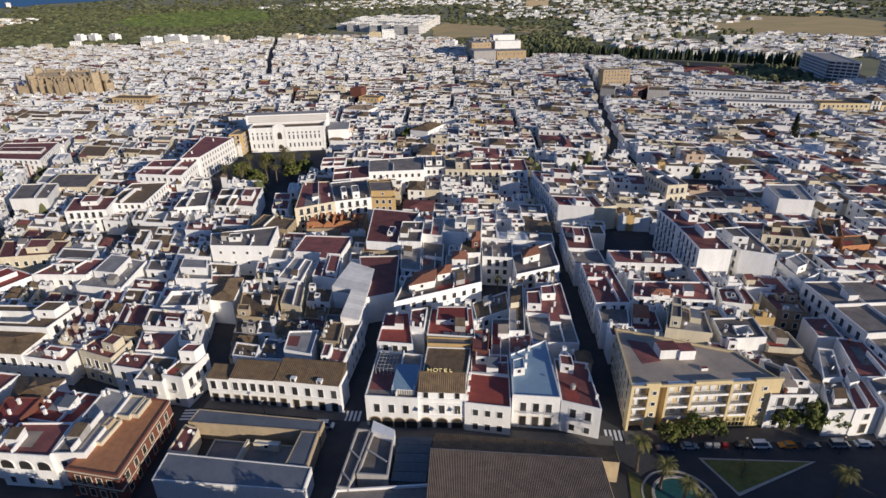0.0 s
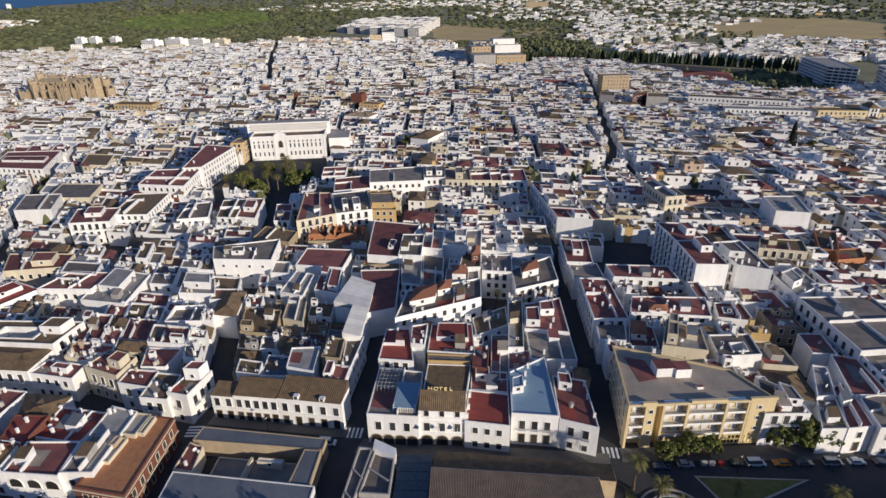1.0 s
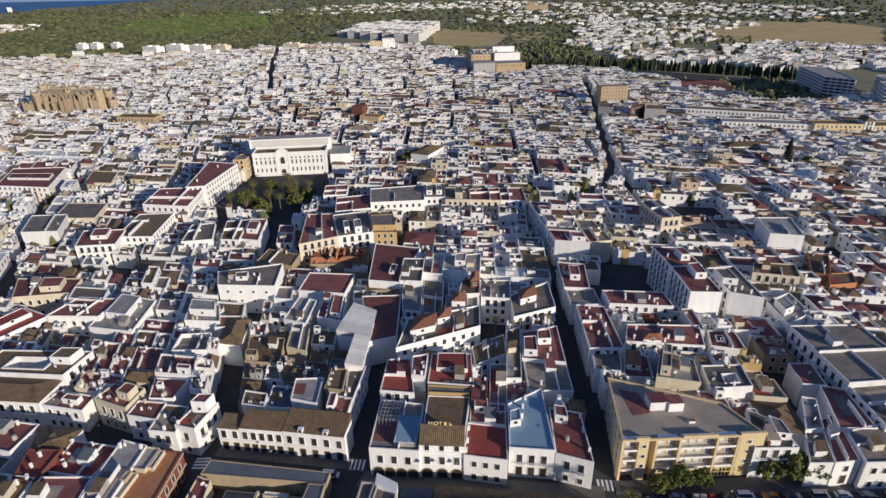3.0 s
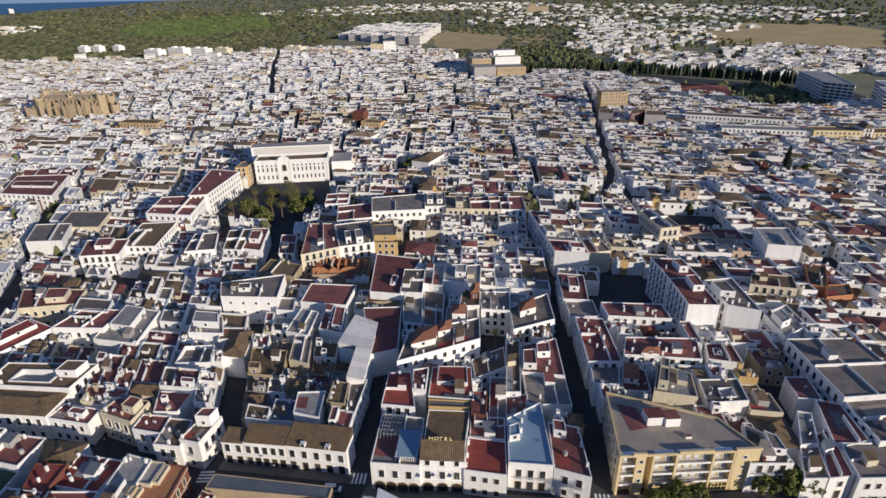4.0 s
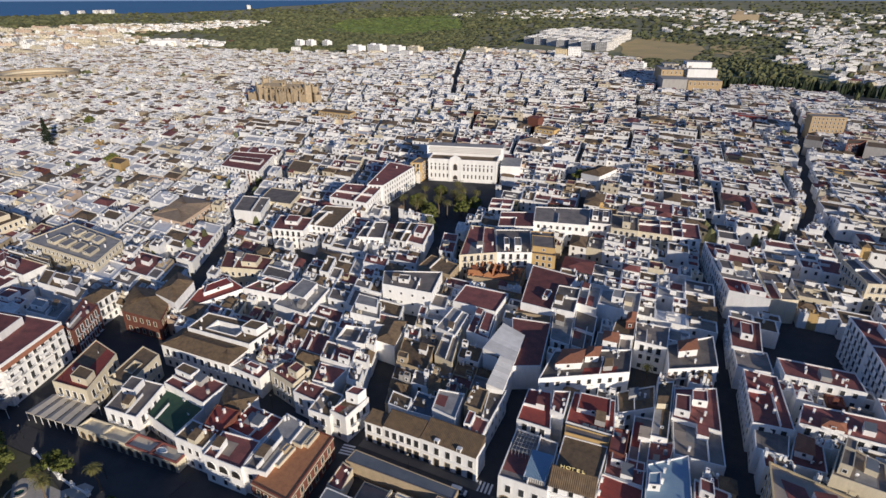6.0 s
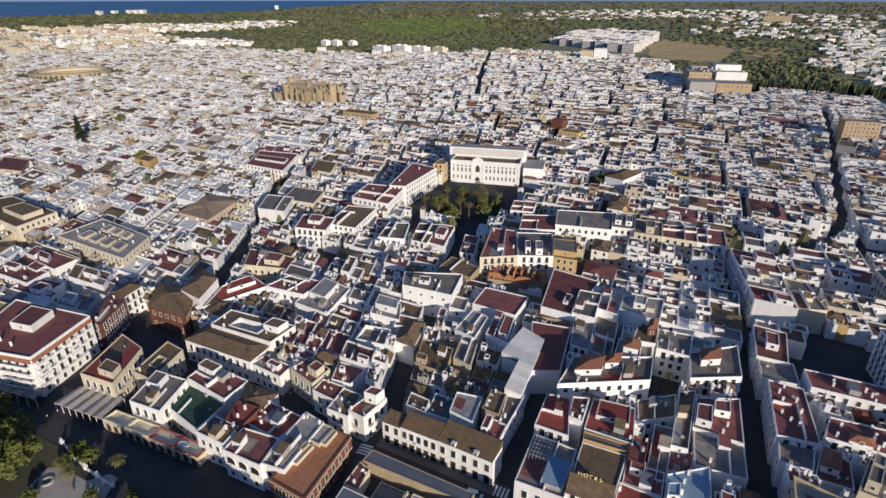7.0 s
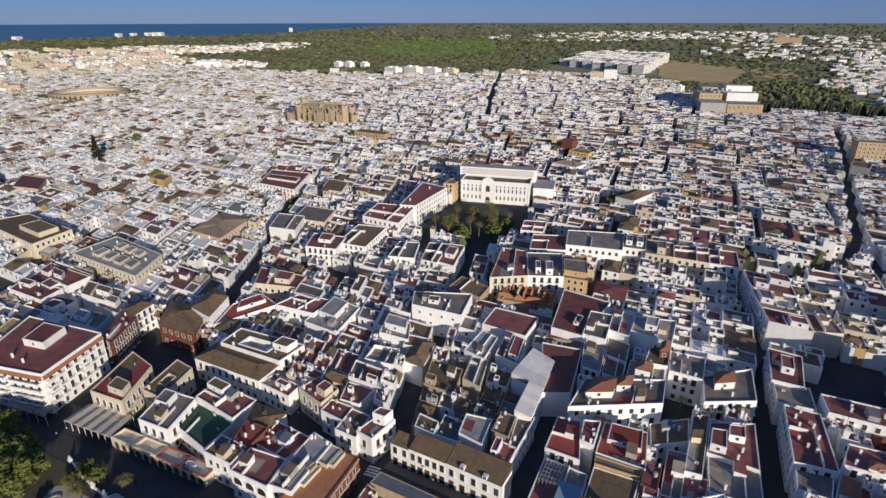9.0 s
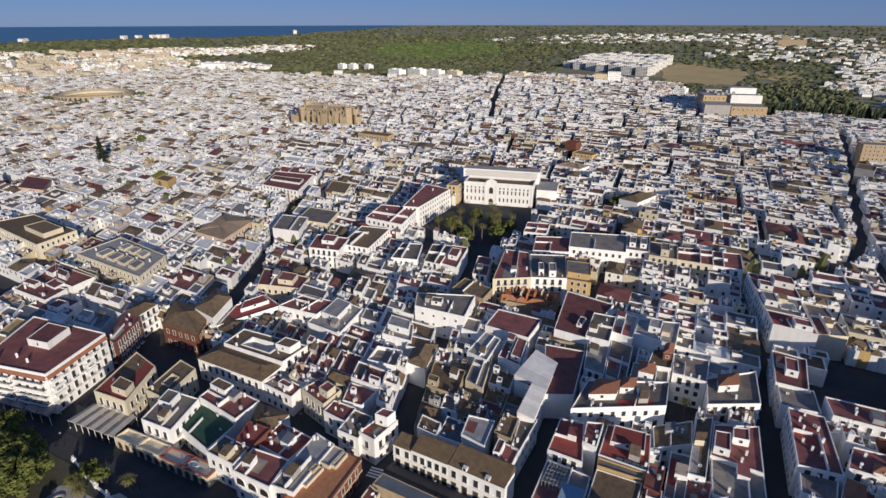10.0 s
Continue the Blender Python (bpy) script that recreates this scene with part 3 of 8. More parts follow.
house(plot(-127.7, 80.6, -110.9, 79.2, -111.4, 88.1, -128.5, 88.3), 8.2, roof="terracotta", huts=((.0,.4,.55,1,2.2,"tile_roof"),))
house(plot(-123.7, 71.1, -109.8, 68.9, -111.2, 80.6, -128.0, 80.4), 6.0, roof="green_roof", sides=(0,))
house(plot(-103.0, 71.9, -97.7, 72.2, -98.9, 80.8, -106.5, 80.0), 9.2, roof="red_roof", wall="brick_red", chimneys=((.5,.8),))
house(plot(-106.6, 66.7, -97.2, 67.0, -98.5, 73.1, -107.5, 73.1), 9.0, roof="tile_roof", sides=(0,), chimneys=((.9,.9),(.7,.7)))
house(plot(-98.6, 75.8, -87.8, 75.5, -87.7, 84.6, -101.0, 85.0), 7.7, roof="red_roof", wall="white", chimneys=((.2,.3),(.3,.2)))
house(plot(-106.0, 79.4, -99.1, 80.9, -99.9, 88.1, -110.6, 87.2), 8.6, roof="tile_roof", pitch=1.4)
ARCH_HOUSE = house(plot(-95.7, 65.7, -84.4, 66.4, -86.7, 75.1, -97.5, 73.5), 9.0, roof="terracotta", sides=())
for k in range(3):
    part("arch", arch_mesh(2.6, 2.5, M["white"]), None, ARCH_HOUSE, at=frame_at((-95.7, 65.7), (-84.4, 66.4)) @ pose(2.0 + 3.7 * k, 0, 5.2))
    part("window", WINDOWS["plain"], None, ARCH_HOUSE, at=frame_at((-95.7, 65.7), (-84.4, 66.4)) @ pose(2.0 + 3.7 * k, 0, 1.0))
house(plot(-84.8, 67.1, -78.5, 68.1, -80.9, 84.8, -87.7, 85.7), 9.0, roof="pale_roof", sides=(0,), chimneys=((.1,.9),(.9,.95)))
house(plot(-190.2, 53.3, -165.8, 60.0, -173.6, 81.7, -205.6, 75.8), 15.6, wall="white", roof="terracotta", sides=(0,1), kinds=("plain","balcony","balcony"), huts=((.35,.65,.45,.85,2.6),), chimneys=((.2,.1),(.4,.2),(.6,.15)), name="apartment_building", category="apartment building", label="cream apartment block with a dark red roof terrace", group="apartment blocks")
house(plot(-155.0, 66.3, -142.4, 68.0, -151.2, 83.0, -163.7, 84.9), 9.2, wall="cream", roof="red_roof", sides=(0,1), kinds=("plain","balcony"), huts=((.45,.95,.1,.35,2.3,"tile_roof"),))
house(plot(-143.1, 74.5, -135.0, 74.7, -139.9, 88.8, -148.0, 89.5), 8.8, wall="cream", roof="tile_roof", patio=(.3,.7,.3,.6), sides=(0,1))
house(plot(-132.3, 66.1, -121.5, 67.3, -126.4, 79.7, -137.4, 78.1), 8.6, roof="grey_roof", sides=(0,1), kinds=("ochre","balcony"), huts=((.1,.5,.5,.9,2.2),))
house(plot(-178.6, 84.3, -173.0, 83.5, -181.4, 97.7, -190.1, 97.9), 10.6, wall="brick_red", roof="terracotta", sides=(0,1), kinds=("balcony","balcony"))
house(plot(-190.5, 98.1, -183.2, 97.6, -185.8, 107.4, -193.4, 107.7), 11.0, roof="tile_roof", sides=(1,), kinds=("plain","balcony"), pitch=1.4)
house(plot(-173.3, 100.4, -156.2, 102.0, -167.0, 116.1, -185.0, 113.9), 9.5, wall="brick_red", roof="tile_roof", sides=(0,1), kinds=("ochre","ochre"), pitch=2.2)
house(plot(-169.6, 111.5, -158.1, 110.0, -165.0, 124.0, -176.2, 126.4), 12.0, wall="white", roof="tile_roof", pitch=2.0)
house(plot(-156.8, 110.2, -148.6, 132.6, -160.4, 136.0, -163.5, 124.4), 8.0, roof="red_roof", huts=((.3,.9,.4,.9,1.4),), sides=(0,))
house(plot(-147.8, 130.8, -130.8, 132.7, -131.8, 143.8, -146.1, 143.1), 9.2, roof="terracotta", chimneys=((.3,.3),(.5,.5),(.7,.2)), sides=(0,))
house(plot(-131.7, 128.9, -116.5, 128.3, -120.9, 147.0, -136.2, 148.8), 7.5, wall="white", roof="pale_roof", huts=((.2,.7,.3,.9,2.4),))
house(plot(-168.8, 139.8, -151.2, 145.3, -155.1, 155.3, -178.3, 152.3), 9.2, wall="cream", roof="terracotta", sides=(0,), huts=((.45,.8,.2,.8,2.2),))
house(plot(-261.0, 118.4, -213.1, 117.9, -224.4, 137.5, -263.4, 140.8), 11.1, wall="cream", roof="pale_roof", sides=(0,1), kinds=("plain","plain"), name="market_hall", category="hall", label="cream hall with a grey roof full of skylights", bare=True, huts=((.22,.34,.15,.45,1.3,"pale_roof"),(.4,.52,.15,.45,1.3,"pale_roof"),(.58,.7,.15,.45,1.3,"pale_roof"),(.76,.88,.15,.45,1.3,"pale_roof"),(.3,.42,.6,.85,1.3,"pale_roof"),(.48,.6,.6,.85,1.3,"pale_roof"),(.66,.78,.6,.85,1.3,"pale_roof")), chimneys=((.1,.3),(.36,.5),(.54,.5),(.72,.5),(.9,.6),(.2,.8)))
house(plot(-341.5, 117.5, -286.4, 114.2, -290.6, 134.5, -336.2, 136.4), 11.6, wall="cream", roof="tile_roof", sides=(0,1), kinds=("plain","plain","plain"), huts=((.5,.9,.3,.8,2.5),))
house(plot(-242.8, 100.4, -231.2, 100.5, -232.8, 111.3, -266.3, 111.7), 9.1, roof="terracotta", huts=((.1,.5,.2,.5,2.0),))
house(plot(-220.7, 99.7, -200.1, 100.9, -208.7, 109.5, -229.2, 107.7), 9.1, roof="tile_roof", huts=((.4,.8,.3,.7,2.4),))
house(plot(-176.5, 177.6, -161.6, 181.6, -167.7, 196.3, -184.7, 192.6), 10.6, roof="terracotta", sides=(0,), huts=((.3,.7,.4,.9,1.8),))
house(plot(-168.1, 190.0, -153.0, 192.2, -160.0, 219.1, -175.1, 215.2), 9.6, roof="tile_roof", sides=(0,1), kinds=("plain","plain"))
house(plot(-210.6, 187.8, -195.7, 190.8, -206.7, 209.4, -222.0, 205.9), 10.6, roof="grey_roof", sides=())
house(plot(-137.7, 188.8, -126.2, 192.5, -134.3, 209.8, -143.4, 206.1), 9.6, roof="grey_roof", sides=(0,), kinds=("small",))
house(plot(-122.9, 193.0, -115.0, 193.3, -121.1, 214.9, -130.3, 212.1), 9.6, roof="tile_roof", sides=(0,))
house(plot(-115.7, 195.5, -107.4, 194.7, -114.2, 217.8, -122.0, 216.5), 9.1, roof="terracotta", huts=((.2,.8,.3,.7,2.2),))
house(plot(-101.3, 152.8, -81.7, 154.5, -86.0, 171.1, -106.3, 162.0), 12.0, roof="grey_roof", kinds=("small","small"), step=4.5, huts=((.3,.5,.3,.6,1.6),), chimneys=((.2,.5),(.6,.5),(.7,.3)), sides=(0,1))
house(plot(-98.3, 192.2, -91.8, 192.8, -98.3, 211.1, -104.9, 210.2), 9.6, roof="terracotta", sides=(0,))
house(plot(-85.4, 184.8, -72.9, 194.0, -83.6, 217.5, -94.3, 215.9), 13.6, wall="cream", roof="terracotta", sides=(0,), kinds=("balcony","plain","balcony"), chimneys=((.1,.9),(.9,.3)))
house(plot(-72.9, 194.0, -60.3, 200.1, -68.6, 222.6, -82.5, 216.0), 13.6, wall="white", roof="grey_roof", sides=(0,), kinds=("balcony","plain","balcony"), huts=((.2,.35,.1,.4,3),(.5,.7,.05,.4,3)))
house(plot(-60.4, 200.3, -51.0, 201.6, -58.6, 225.1, -68.4, 222.2), 13.2, wall="ochre", roof="grey_roof", sides=(0,), kinds=("plain","plain"), huts=((.0,1,.1,.6,2.6),))
house(plot(-86.3, 125.2, -79.4, 125.0, -83.0, 138.7, -90.2, 138.5), 8.8, roof="tile_roof", pitch=1.3)
house(plot(-102.3, 134.0, -90.9, 134.8, -96.2, 144.2, -106.4, 144.3), 9.4, roof="pale_roof", huts=((.1,.9,.3,.9,2.6),))
house(plot(-97.6, 119.7, -87.7, 121.2, -91.0, 129.7, -99.6, 127.8), 7.4, roof="grey_roof", parapet=1.6)
house(plot(-91.6, 132.5, -83.7, 133.9, -86.1, 139.8, -93.5, 138.8), 8.6, roof="terracotta")
house(plot(-177.6, 221.9, -154.6, 221.8, -162.1, 249.2, -183.6, 244.0), 12.2, wall="white", roof="terracotta", sides=(0,1), kinds=("balcony","plain"), name="apartment_building", category="apartment building", group="apartment blocks", label="white apartment block beside the palm square")
house(plot(-168.9, 243.9, -160.3, 246.5, -163.3, 286.4, -182.1, 288.7), 13.8, wall="white", roof="terracotta", sides=(1,0), kinds=("balcony","plain"), name="apartment_building", category="apartment building", group="apartment blocks", label="long cream apartment block beside the palm square", chimneys=((.3,.2),(.5,.8)))
house(plot(-170.0, 293.5, -163.6, 296.0, -165.0, 308.0, -171.5, 306.0), 13.5, wall="ochre", roof="grey_roof", sides=(0,1), kinds=("plain","balcony"))
house(plot(-98.7, 247.4, -87.8, 249.9, -91.4, 265.0, -102.6, 261.7), 10.6, roof="terracotta", sides=(0,))
house(plot(-85.1, 225.8, -70.1, 232.0, -75.7, 250.1, -90.6, 243.5), 11.1, roof="terracotta", sides=(0,))
house(plot(-71.4, 235.4, -47.2, 241.3, -51.5, 263.4, -76.7, 254.5), 12.6, wall="white", roof="grey_roof", sides=(0,), kinds=("balcony","plain","plain"))
house(plot(-48.3, 246.2, -38.7, 247.8, -42.3, 267.9, -52.3, 265.7), 12.2, wall="white", roof="grey_roof", sides=(0,), kinds=("balcony","balcony","plain"), huts=((.1,.4,.2,.6,2.4),(.6,.9,.2,.6,2.4)))
house(plot(-38.0, 244.9, -26.2, 245.7, -29.1, 263.2, -41.1, 262.2), 12.0, wall="cream", roof="grey_roof", sides=(0,), huts=((.4,.7,.1,.6,3.4,"grey_roof","cream"),))
house(plot(-26.3, 246.6, -12.1, 247.6, -14.7, 265.9, -28.8, 261.9), 11.6, wall="cream", roof="terracotta", sides=(0,))
house(plot(-12.1, 248.5, -0.7, 249.5, -3.1, 268.1, -14.7, 266.1), 11.2, roof="terracotta", sides=(0,))
house(plot(-65.0, 215.7, -56.9, 217.6, -61.2, 234.7, -69.6, 232.9), 8.0, wall="ochre", roof="tile_roof", pitch=1.4)
house(plot(51.4, 102.0, 60.9, 103.5, 59.6, 110.7, 54.0, 115.0), 9.6, roof="grey_roof", sides=(0,), huts=((.55,.95,.3,.9,2.0),))
house(plot(46.8, 119.9, 57.3, 122.2, 57.1, 131.1, 46.9, 129.2), 11.1, roof="grey_roof", patio=(.4,.75,.2,.6))
house(plot(34.3, 121.6, 44.7, 120.7, 45.3, 130.3, 37.5, 133.9), 12.1, roof="grey_roof", wall="cream", huts=((.05,.3,.1,.6,3.2),(.05,.3,.65,.98,3.2)), chimneys=((.8,.7),))
house(plot(27.1, 124.7, 34.7, 125.2, 34.6, 134.8, 28.9, 136.1), 8.6, roof="terracotta", huts=((.05,.6,.3,.9,2.4,"hip"),))
house(plot(20.2, 126.7, 27.1, 127.1, 27.8, 137.1, 19.8, 136.6), 8.6, roof="grey_roof", sides=(3,))
house(plot(19.2, 133.9, 28.5, 135.2, 25.3, 157.3, 16.8, 157.3), 10.6, roof="terracotta", sides=(3,0), chimneys=((.25,.8),(.3,.65),(.7,.7),(.75,.5),(.2,.4),(.6,.25),(.4,.3)), label="whitewashed school wing with a dark red roof terrace")
house(plot(27.2, 159.3, 46.6, 160.0, 45.0, 169.0, 25.6, 167.7), 10.6, roof="terracotta", sides=(0,), kinds=("plain",), chimneys=((.3,.4),(.32,.6),(.7,.5),(.75,.3),(.55,.6)))
house(plot(29.4, 139.2, 50.7, 139.7, 51.6, 150.4, 31.0, 148.3), 10.2, roof="terracotta", chimneys=((.1,.2),(.12,.7),(.45,.4),(.47,.6),(.55,.3),(.5,.1),(.7,.6),(.93,.4)), sides=(0,), huts=((.22,.45,.0,.35,1.6,"hip"),))
house(plot(49.6, 149.8, 52.7, 147.5, 51.9, 159.6, 48.6, 159.5), 10.2, roof="terracotta")
house(plot(53.3, 142.8, 62.5, 141.8, 62.0, 152.2, 54.4, 150.6), 8.1, roof="terracotta", huts=((.2,.5,.3,.7,.3,"glass_roof"),))
house(plot(62.0, 152.2, 69.5, 152.6, 68.9, 160.1, 61.6, 158.5), 8.1, roof="terracotta")
house(plot(50.8, 160.7, 60.2, 161.5, 57.6, 180.2, 48.5, 177.8), 16.4, roof="terracotta", sides=(3,), kinds=("balcony",), name="apartment_building", category="apartment building", group="apartment blocks", label="white apartment block with blank end wall and dark red roof", huts=((.5,.9,.5,.9,2.4),), chimneys=((.6,.1),))
house(plot(63.2, 163.2, 72.2, 160.8, 69.7, 182.3, 60.0, 179.4), 15.6, roof="grey_roof", sides=(3,), kinds=("balcony",), name="apartment_building", category="apartment building", group="apartment blocks", label="white apartment block with blank end wall and terraces", huts=((.0,.5,.35,.75,2.4),), chimneys=((.1,.2),(.2,.1),(.5,.2),(.7,.1)))
house(plot(48.5, 177.8, 58.9, 179.5, 56.0, 194.0, 45.2, 193.7), 16.4, roof="terracotta", sides=(3,), kinds=("balcony",), name="apartment_building", category="apartment building", group="apartment blocks", label="white apartment block with balconies and dark red roof", huts=((.5,.8,.3,.7,2.6),), chimneys=((.2,.5),))
house(plot(13.7, 169.8, 22.1, 170.1, 21.6, 188.2, 12.0, 188.9), 9.6, roof="terracotta", huts=((.3,.7,.3,.7,2.4),), sides=(3,))
house(plot(15.5, 160.2, 25.0, 161.4, 23.5, 171.9, 14.2, 170.7), 8.6, roof="grey_roof", sides=(3,))
house(plot(67.7, 101.8, 73.3, 103.3, 74.4, 118.1, 70.0, 115.1), 7.7, roof="terracotta", sides=(0,), kinds=("door","plain"))
house(plot(62.4, 101.1, 67.9, 102.0, 70.7, 112.8, 65.5, 111.5), 7.5, roof="grey_roof")
house(plot(73.5, 101.9, 85.1, 103.9, 84.9, 116.0, 74.1, 111.5), 8.6, roof="grey_roof", sides=(0,))
house(plot(72.8, 112.1, 81.4, 113.3, 80.6, 126.9, 75.2, 127.9), 8.6, roof="terracotta")
house(plot(71.4, 128.3, 77.2, 128.2, 77.2, 137.8, 71.3, 137.0), 8.2, roof="terracotta")
house(plot(65.1, 110.5, 69.4, 111.6, 72.0, 122.2, 68.9, 122.7), 8.6, roof="pale_roof")
house(plot(80.5, 126.1, 100.6, 131.1, 96.0, 154.8, 76.4, 151.6), 11.6, roof="grey_roof", sides=(3,), kinds=("plain","balcony"), label="long whitewashed building with a wide grey flat roof")
house(plot(82.3, 112.6, 98.4, 116.3, 97.6, 131.7, 81.0, 126.6), 10.1, roof="grey_roof", sides=(3,))
house(plot(11.4, 202.6, 24.5, 201.9, 22.2, 213.0, 8.7, 213.2), 12.6, roof="red_roof", sides=(3,), kinds=("plain","balcony"), huts=((.5,.9,.05,.5,2.2,"terracotta"),))
house(plot(8.7, 213.2, 22.2, 213.0, 19.6, 228.0, 4.7, 229.0), 12.2, roof="grey_roof", sides=(3,), kinds=("plain","balcony"), patio=(.45,.8,.3,.7), huts=((.05,.35,.3,.8,2.4),), chimneys=((.9,.1),(.9,.5)))
house(plot(4.7, 229.0, 19.6, 228.0, 16.9, 243.0, 0.6, 245.0), 12.8, roof="terracotta", sides=(3,), kinds=("plain","balcony"), huts=((.5,.95,.5,.95,2.6),(.1,.4,.1,.4,2.2)), chimneys=((.4,.9),))
house(plot(24.9, 206.0, 33.6, 209.2, 27.7, 229.2, 20.8, 229.7), 10.6, wall="cream", roof="grey_roof")
house(plot(56.1, 230.6, 64.6, 233.5, 58.7, 254.5, 50.4, 250.5), 12.6, wall="cream", roof="grey_roof", sides=(3,0))
house(plot(101.7, 184.1, 111.1, 186.9, 113.2, 194.8, 104.8, 192.9), 8.6, wall="rust_orange", roof="tile_roof")
house(plot(99.5, 193.1, 105.1, 191.2, 111.6, 208.7, 104.7, 209.9), 8.6, wall="rust_orange", roof="tile_roof")
house(plot(77.9, 186.9, 92.6, 185.3, 94.6, 195.3, 81.0, 195.5), 10.6, wall="cream", roof="tile_roof", sides=(0,), kinds=("balcony","balcony"))
house(plot(93.2, 216.8, 105.3, 216.0, 107.5, 235.4, 94.0, 233.9), 13.6, roof="pale_roof")
house(plot(77.9, 155.3, 87.1, 163.0, 85.4, 175.3, 76.3, 168.5), 9.6, roof="pale_roof", huts=((.1,.5,.3,.8,2.4),))
house(plot(-67.3, 82.3, -39.0, 83.5, -39.2, 86.7, -67.2, 86.4), 4.8, roof="steel_roof", parapet=.15, wall="stone", name="market_wing", category="market hall", group="market wings")
house(plot(-65.1, 67.1, -36.6, 68.7, -37.1, 74.1, -66.2, 73.6), 5.2, roof="steel_roof", parapet=.15, wall="white", name="market_wing", category="market hall", group="market wings")
house(plot(-42.5, 74.0, -38.2, 74.1, -39.2, 83.2, -42.7, 83.0), 5.0, roof="steel_roof", parapet=.15, wall="stone", name="market_wing", category="market hall", group="market wings")
house(plot(-67.0, 74.6, -62.8, 74.6, -64.4, 81.3, -67.8, 82.0), 4.1, roof="terracotta", wall="cream")
house(plot(-60.5, 74.8, -43.0, 74.4, -42.7, 81.9, -61.3, 81.3), 1.2, roof="grey_roof", wall="cream", parapet=.4, bare=True, huts=((.4,.43,.05,.95,1.6,"cream"),(.5,.8,.78,.95,1.8,"white_roof")), label="sunk market yard with cream walls and white canopies")
house(plot(-258.2, 109.1, -231.3, 110.1, -236.5, 113.5, -262.6, 112.2), 9.2, wall="cream", roof="tile_roof", sides=(0,))
house(plot(-254.4, 94.9, -233.0, 94.3, -237.8, 111.0, -265.4, 111.4), 7.5, roof="terracotta", huts=((.1,.35,.5,.9,2),(.55,.9,.1,.4,1.8)))
house(plot(-250.0, 88.1, -228.9, 89.2, -232.0, 98.7, -255.8, 95.7), 8.6, roof="terracotta", sides=(0,), huts=((.05,.4,.5,.9,1.6),), chimneys=((.2,.3),(.5,.8),(.8,.2)))
house(plot(-233.5, 85.1, -216.6, 86.8, -219.8, 97.4, -236.3, 94.5), 7.0, roof="terracotta", wall="white", huts=((.6,.95,.1,.6,2),))
house(plot(-235.4, 76.7, -215.7, 78.6, -225.0, 86.8, -243.3, 83.5), 6.8, roof="steel_roof", wall="stone", parapet=.2)
house(plot(-214.6, 62.7, -205.9, 64.6, -214.9, 79.1, -225.4, 77.7), 7.5, roof="ochre", wall="cream")
house(plot(-209.1, 98.5, -194.8, 98.6, -201.3, 106.2, -213.7, 105.6), 7.5, roof="grey_roof", huts=((.3,.8,.3,.8,2.4),))
house(plot(-204.5, 86.2, -189.1, 87.9, -195.1, 95.6, -210.7, 94.0), 8.1, roof="pale_roof", huts=((.1,.5,.2,.7,2.0),))
house(plot(-99.8, 177.1, -84.8, 175.1, -85.6, 184.9, -99.9, 188.5), 8.6, wall="stone", roof="tile_roof")
house(plot(-280.6, 245.0, -249.1, 245.3, -268.8, 280.8, -298.5, 274.6), 9.6, roof="terracotta", sides=(0,1), kinds=("plain",), label="long white building with a dark red roof", huts=((.1,.9,.35,.6,1.2),))
house(plot(-243.5, 167.0, -222.0, 166.6, -231.5, 193.6, -253.0, 193.2), 9.5, wall="peach", roof="hall_roof", pitch=1.3, sides=(1,), kinds=("plain",), label="peach hall with a wide brown pitched roof")
house(plot(-413.4, 162.9, -392.2, 167.7, -415.7, 184.8, -440.3, 180.8), 8.6, wall="peach", roof="terracotta", sides=(0,), kinds=("plain",))
house(plot(-238.0, 257.8, -222.4, 258.1, -233.5, 278.3, -249.9, 278.5), 8.6, wall="cream", roof="tile_roof", sides=(0,), kinds=("plain",))
house(plot(-213.5, 207.7, -194.2, 210.4, -202.5, 229.3, -222.4, 227.3), 8.6, wall="cream", roof="grey_roof", sides=(0,), kinds=("plain",))

# ---- hotel front, neighbours and the larger single buildings ----
def lean_roof(w, d, z0, z1, over=0.35, step=0.42):
    """A single tile slope, low at the front, with ribs of cover tiles running down it and a closed back."""
    s = Shape()
    n = max(2, int(w / step))
    for i in range(n):
        x0, x1 = w * i / n, w * (i + 1) / n
        m = (x0 + x1) / 2
        k = (z1 - z0) / d
        for a, b, la, lb in ((x0, m, 0, 0.11), (m, x1, 0.11, 0)):
            s.face([(a, -over, z0 - over * k + la), (b, -over, z0 - over * k + lb), (b, d, z1 + lb), (a, d, z1 + la)])
    s.face([(0, d, z0), (0, d, z1), (w, d, z1), (w, d, z0)])
    s.face([(0, 0, z0), (0, d, z0), (0, d, z1)])
    s.face([(w, 0, z0), (w, d, z1), (w, d, z0)])
    s.box(w / 2, d, z1 - 0.05, w, 0.35, 0.2, bottom=True)
    return s


def text_mesh(word, size, depth):
    cu = bpy.data.curves.new("word", "FONT")
    cu.body, cu.size, cu.extrude = word, size, depth
    tmp = bpy.data.objects.new("word", cu)
    me = bpy.data.meshes.new_from_object(tmp)
    bpy.data.objects.remove(tmp)
    return me


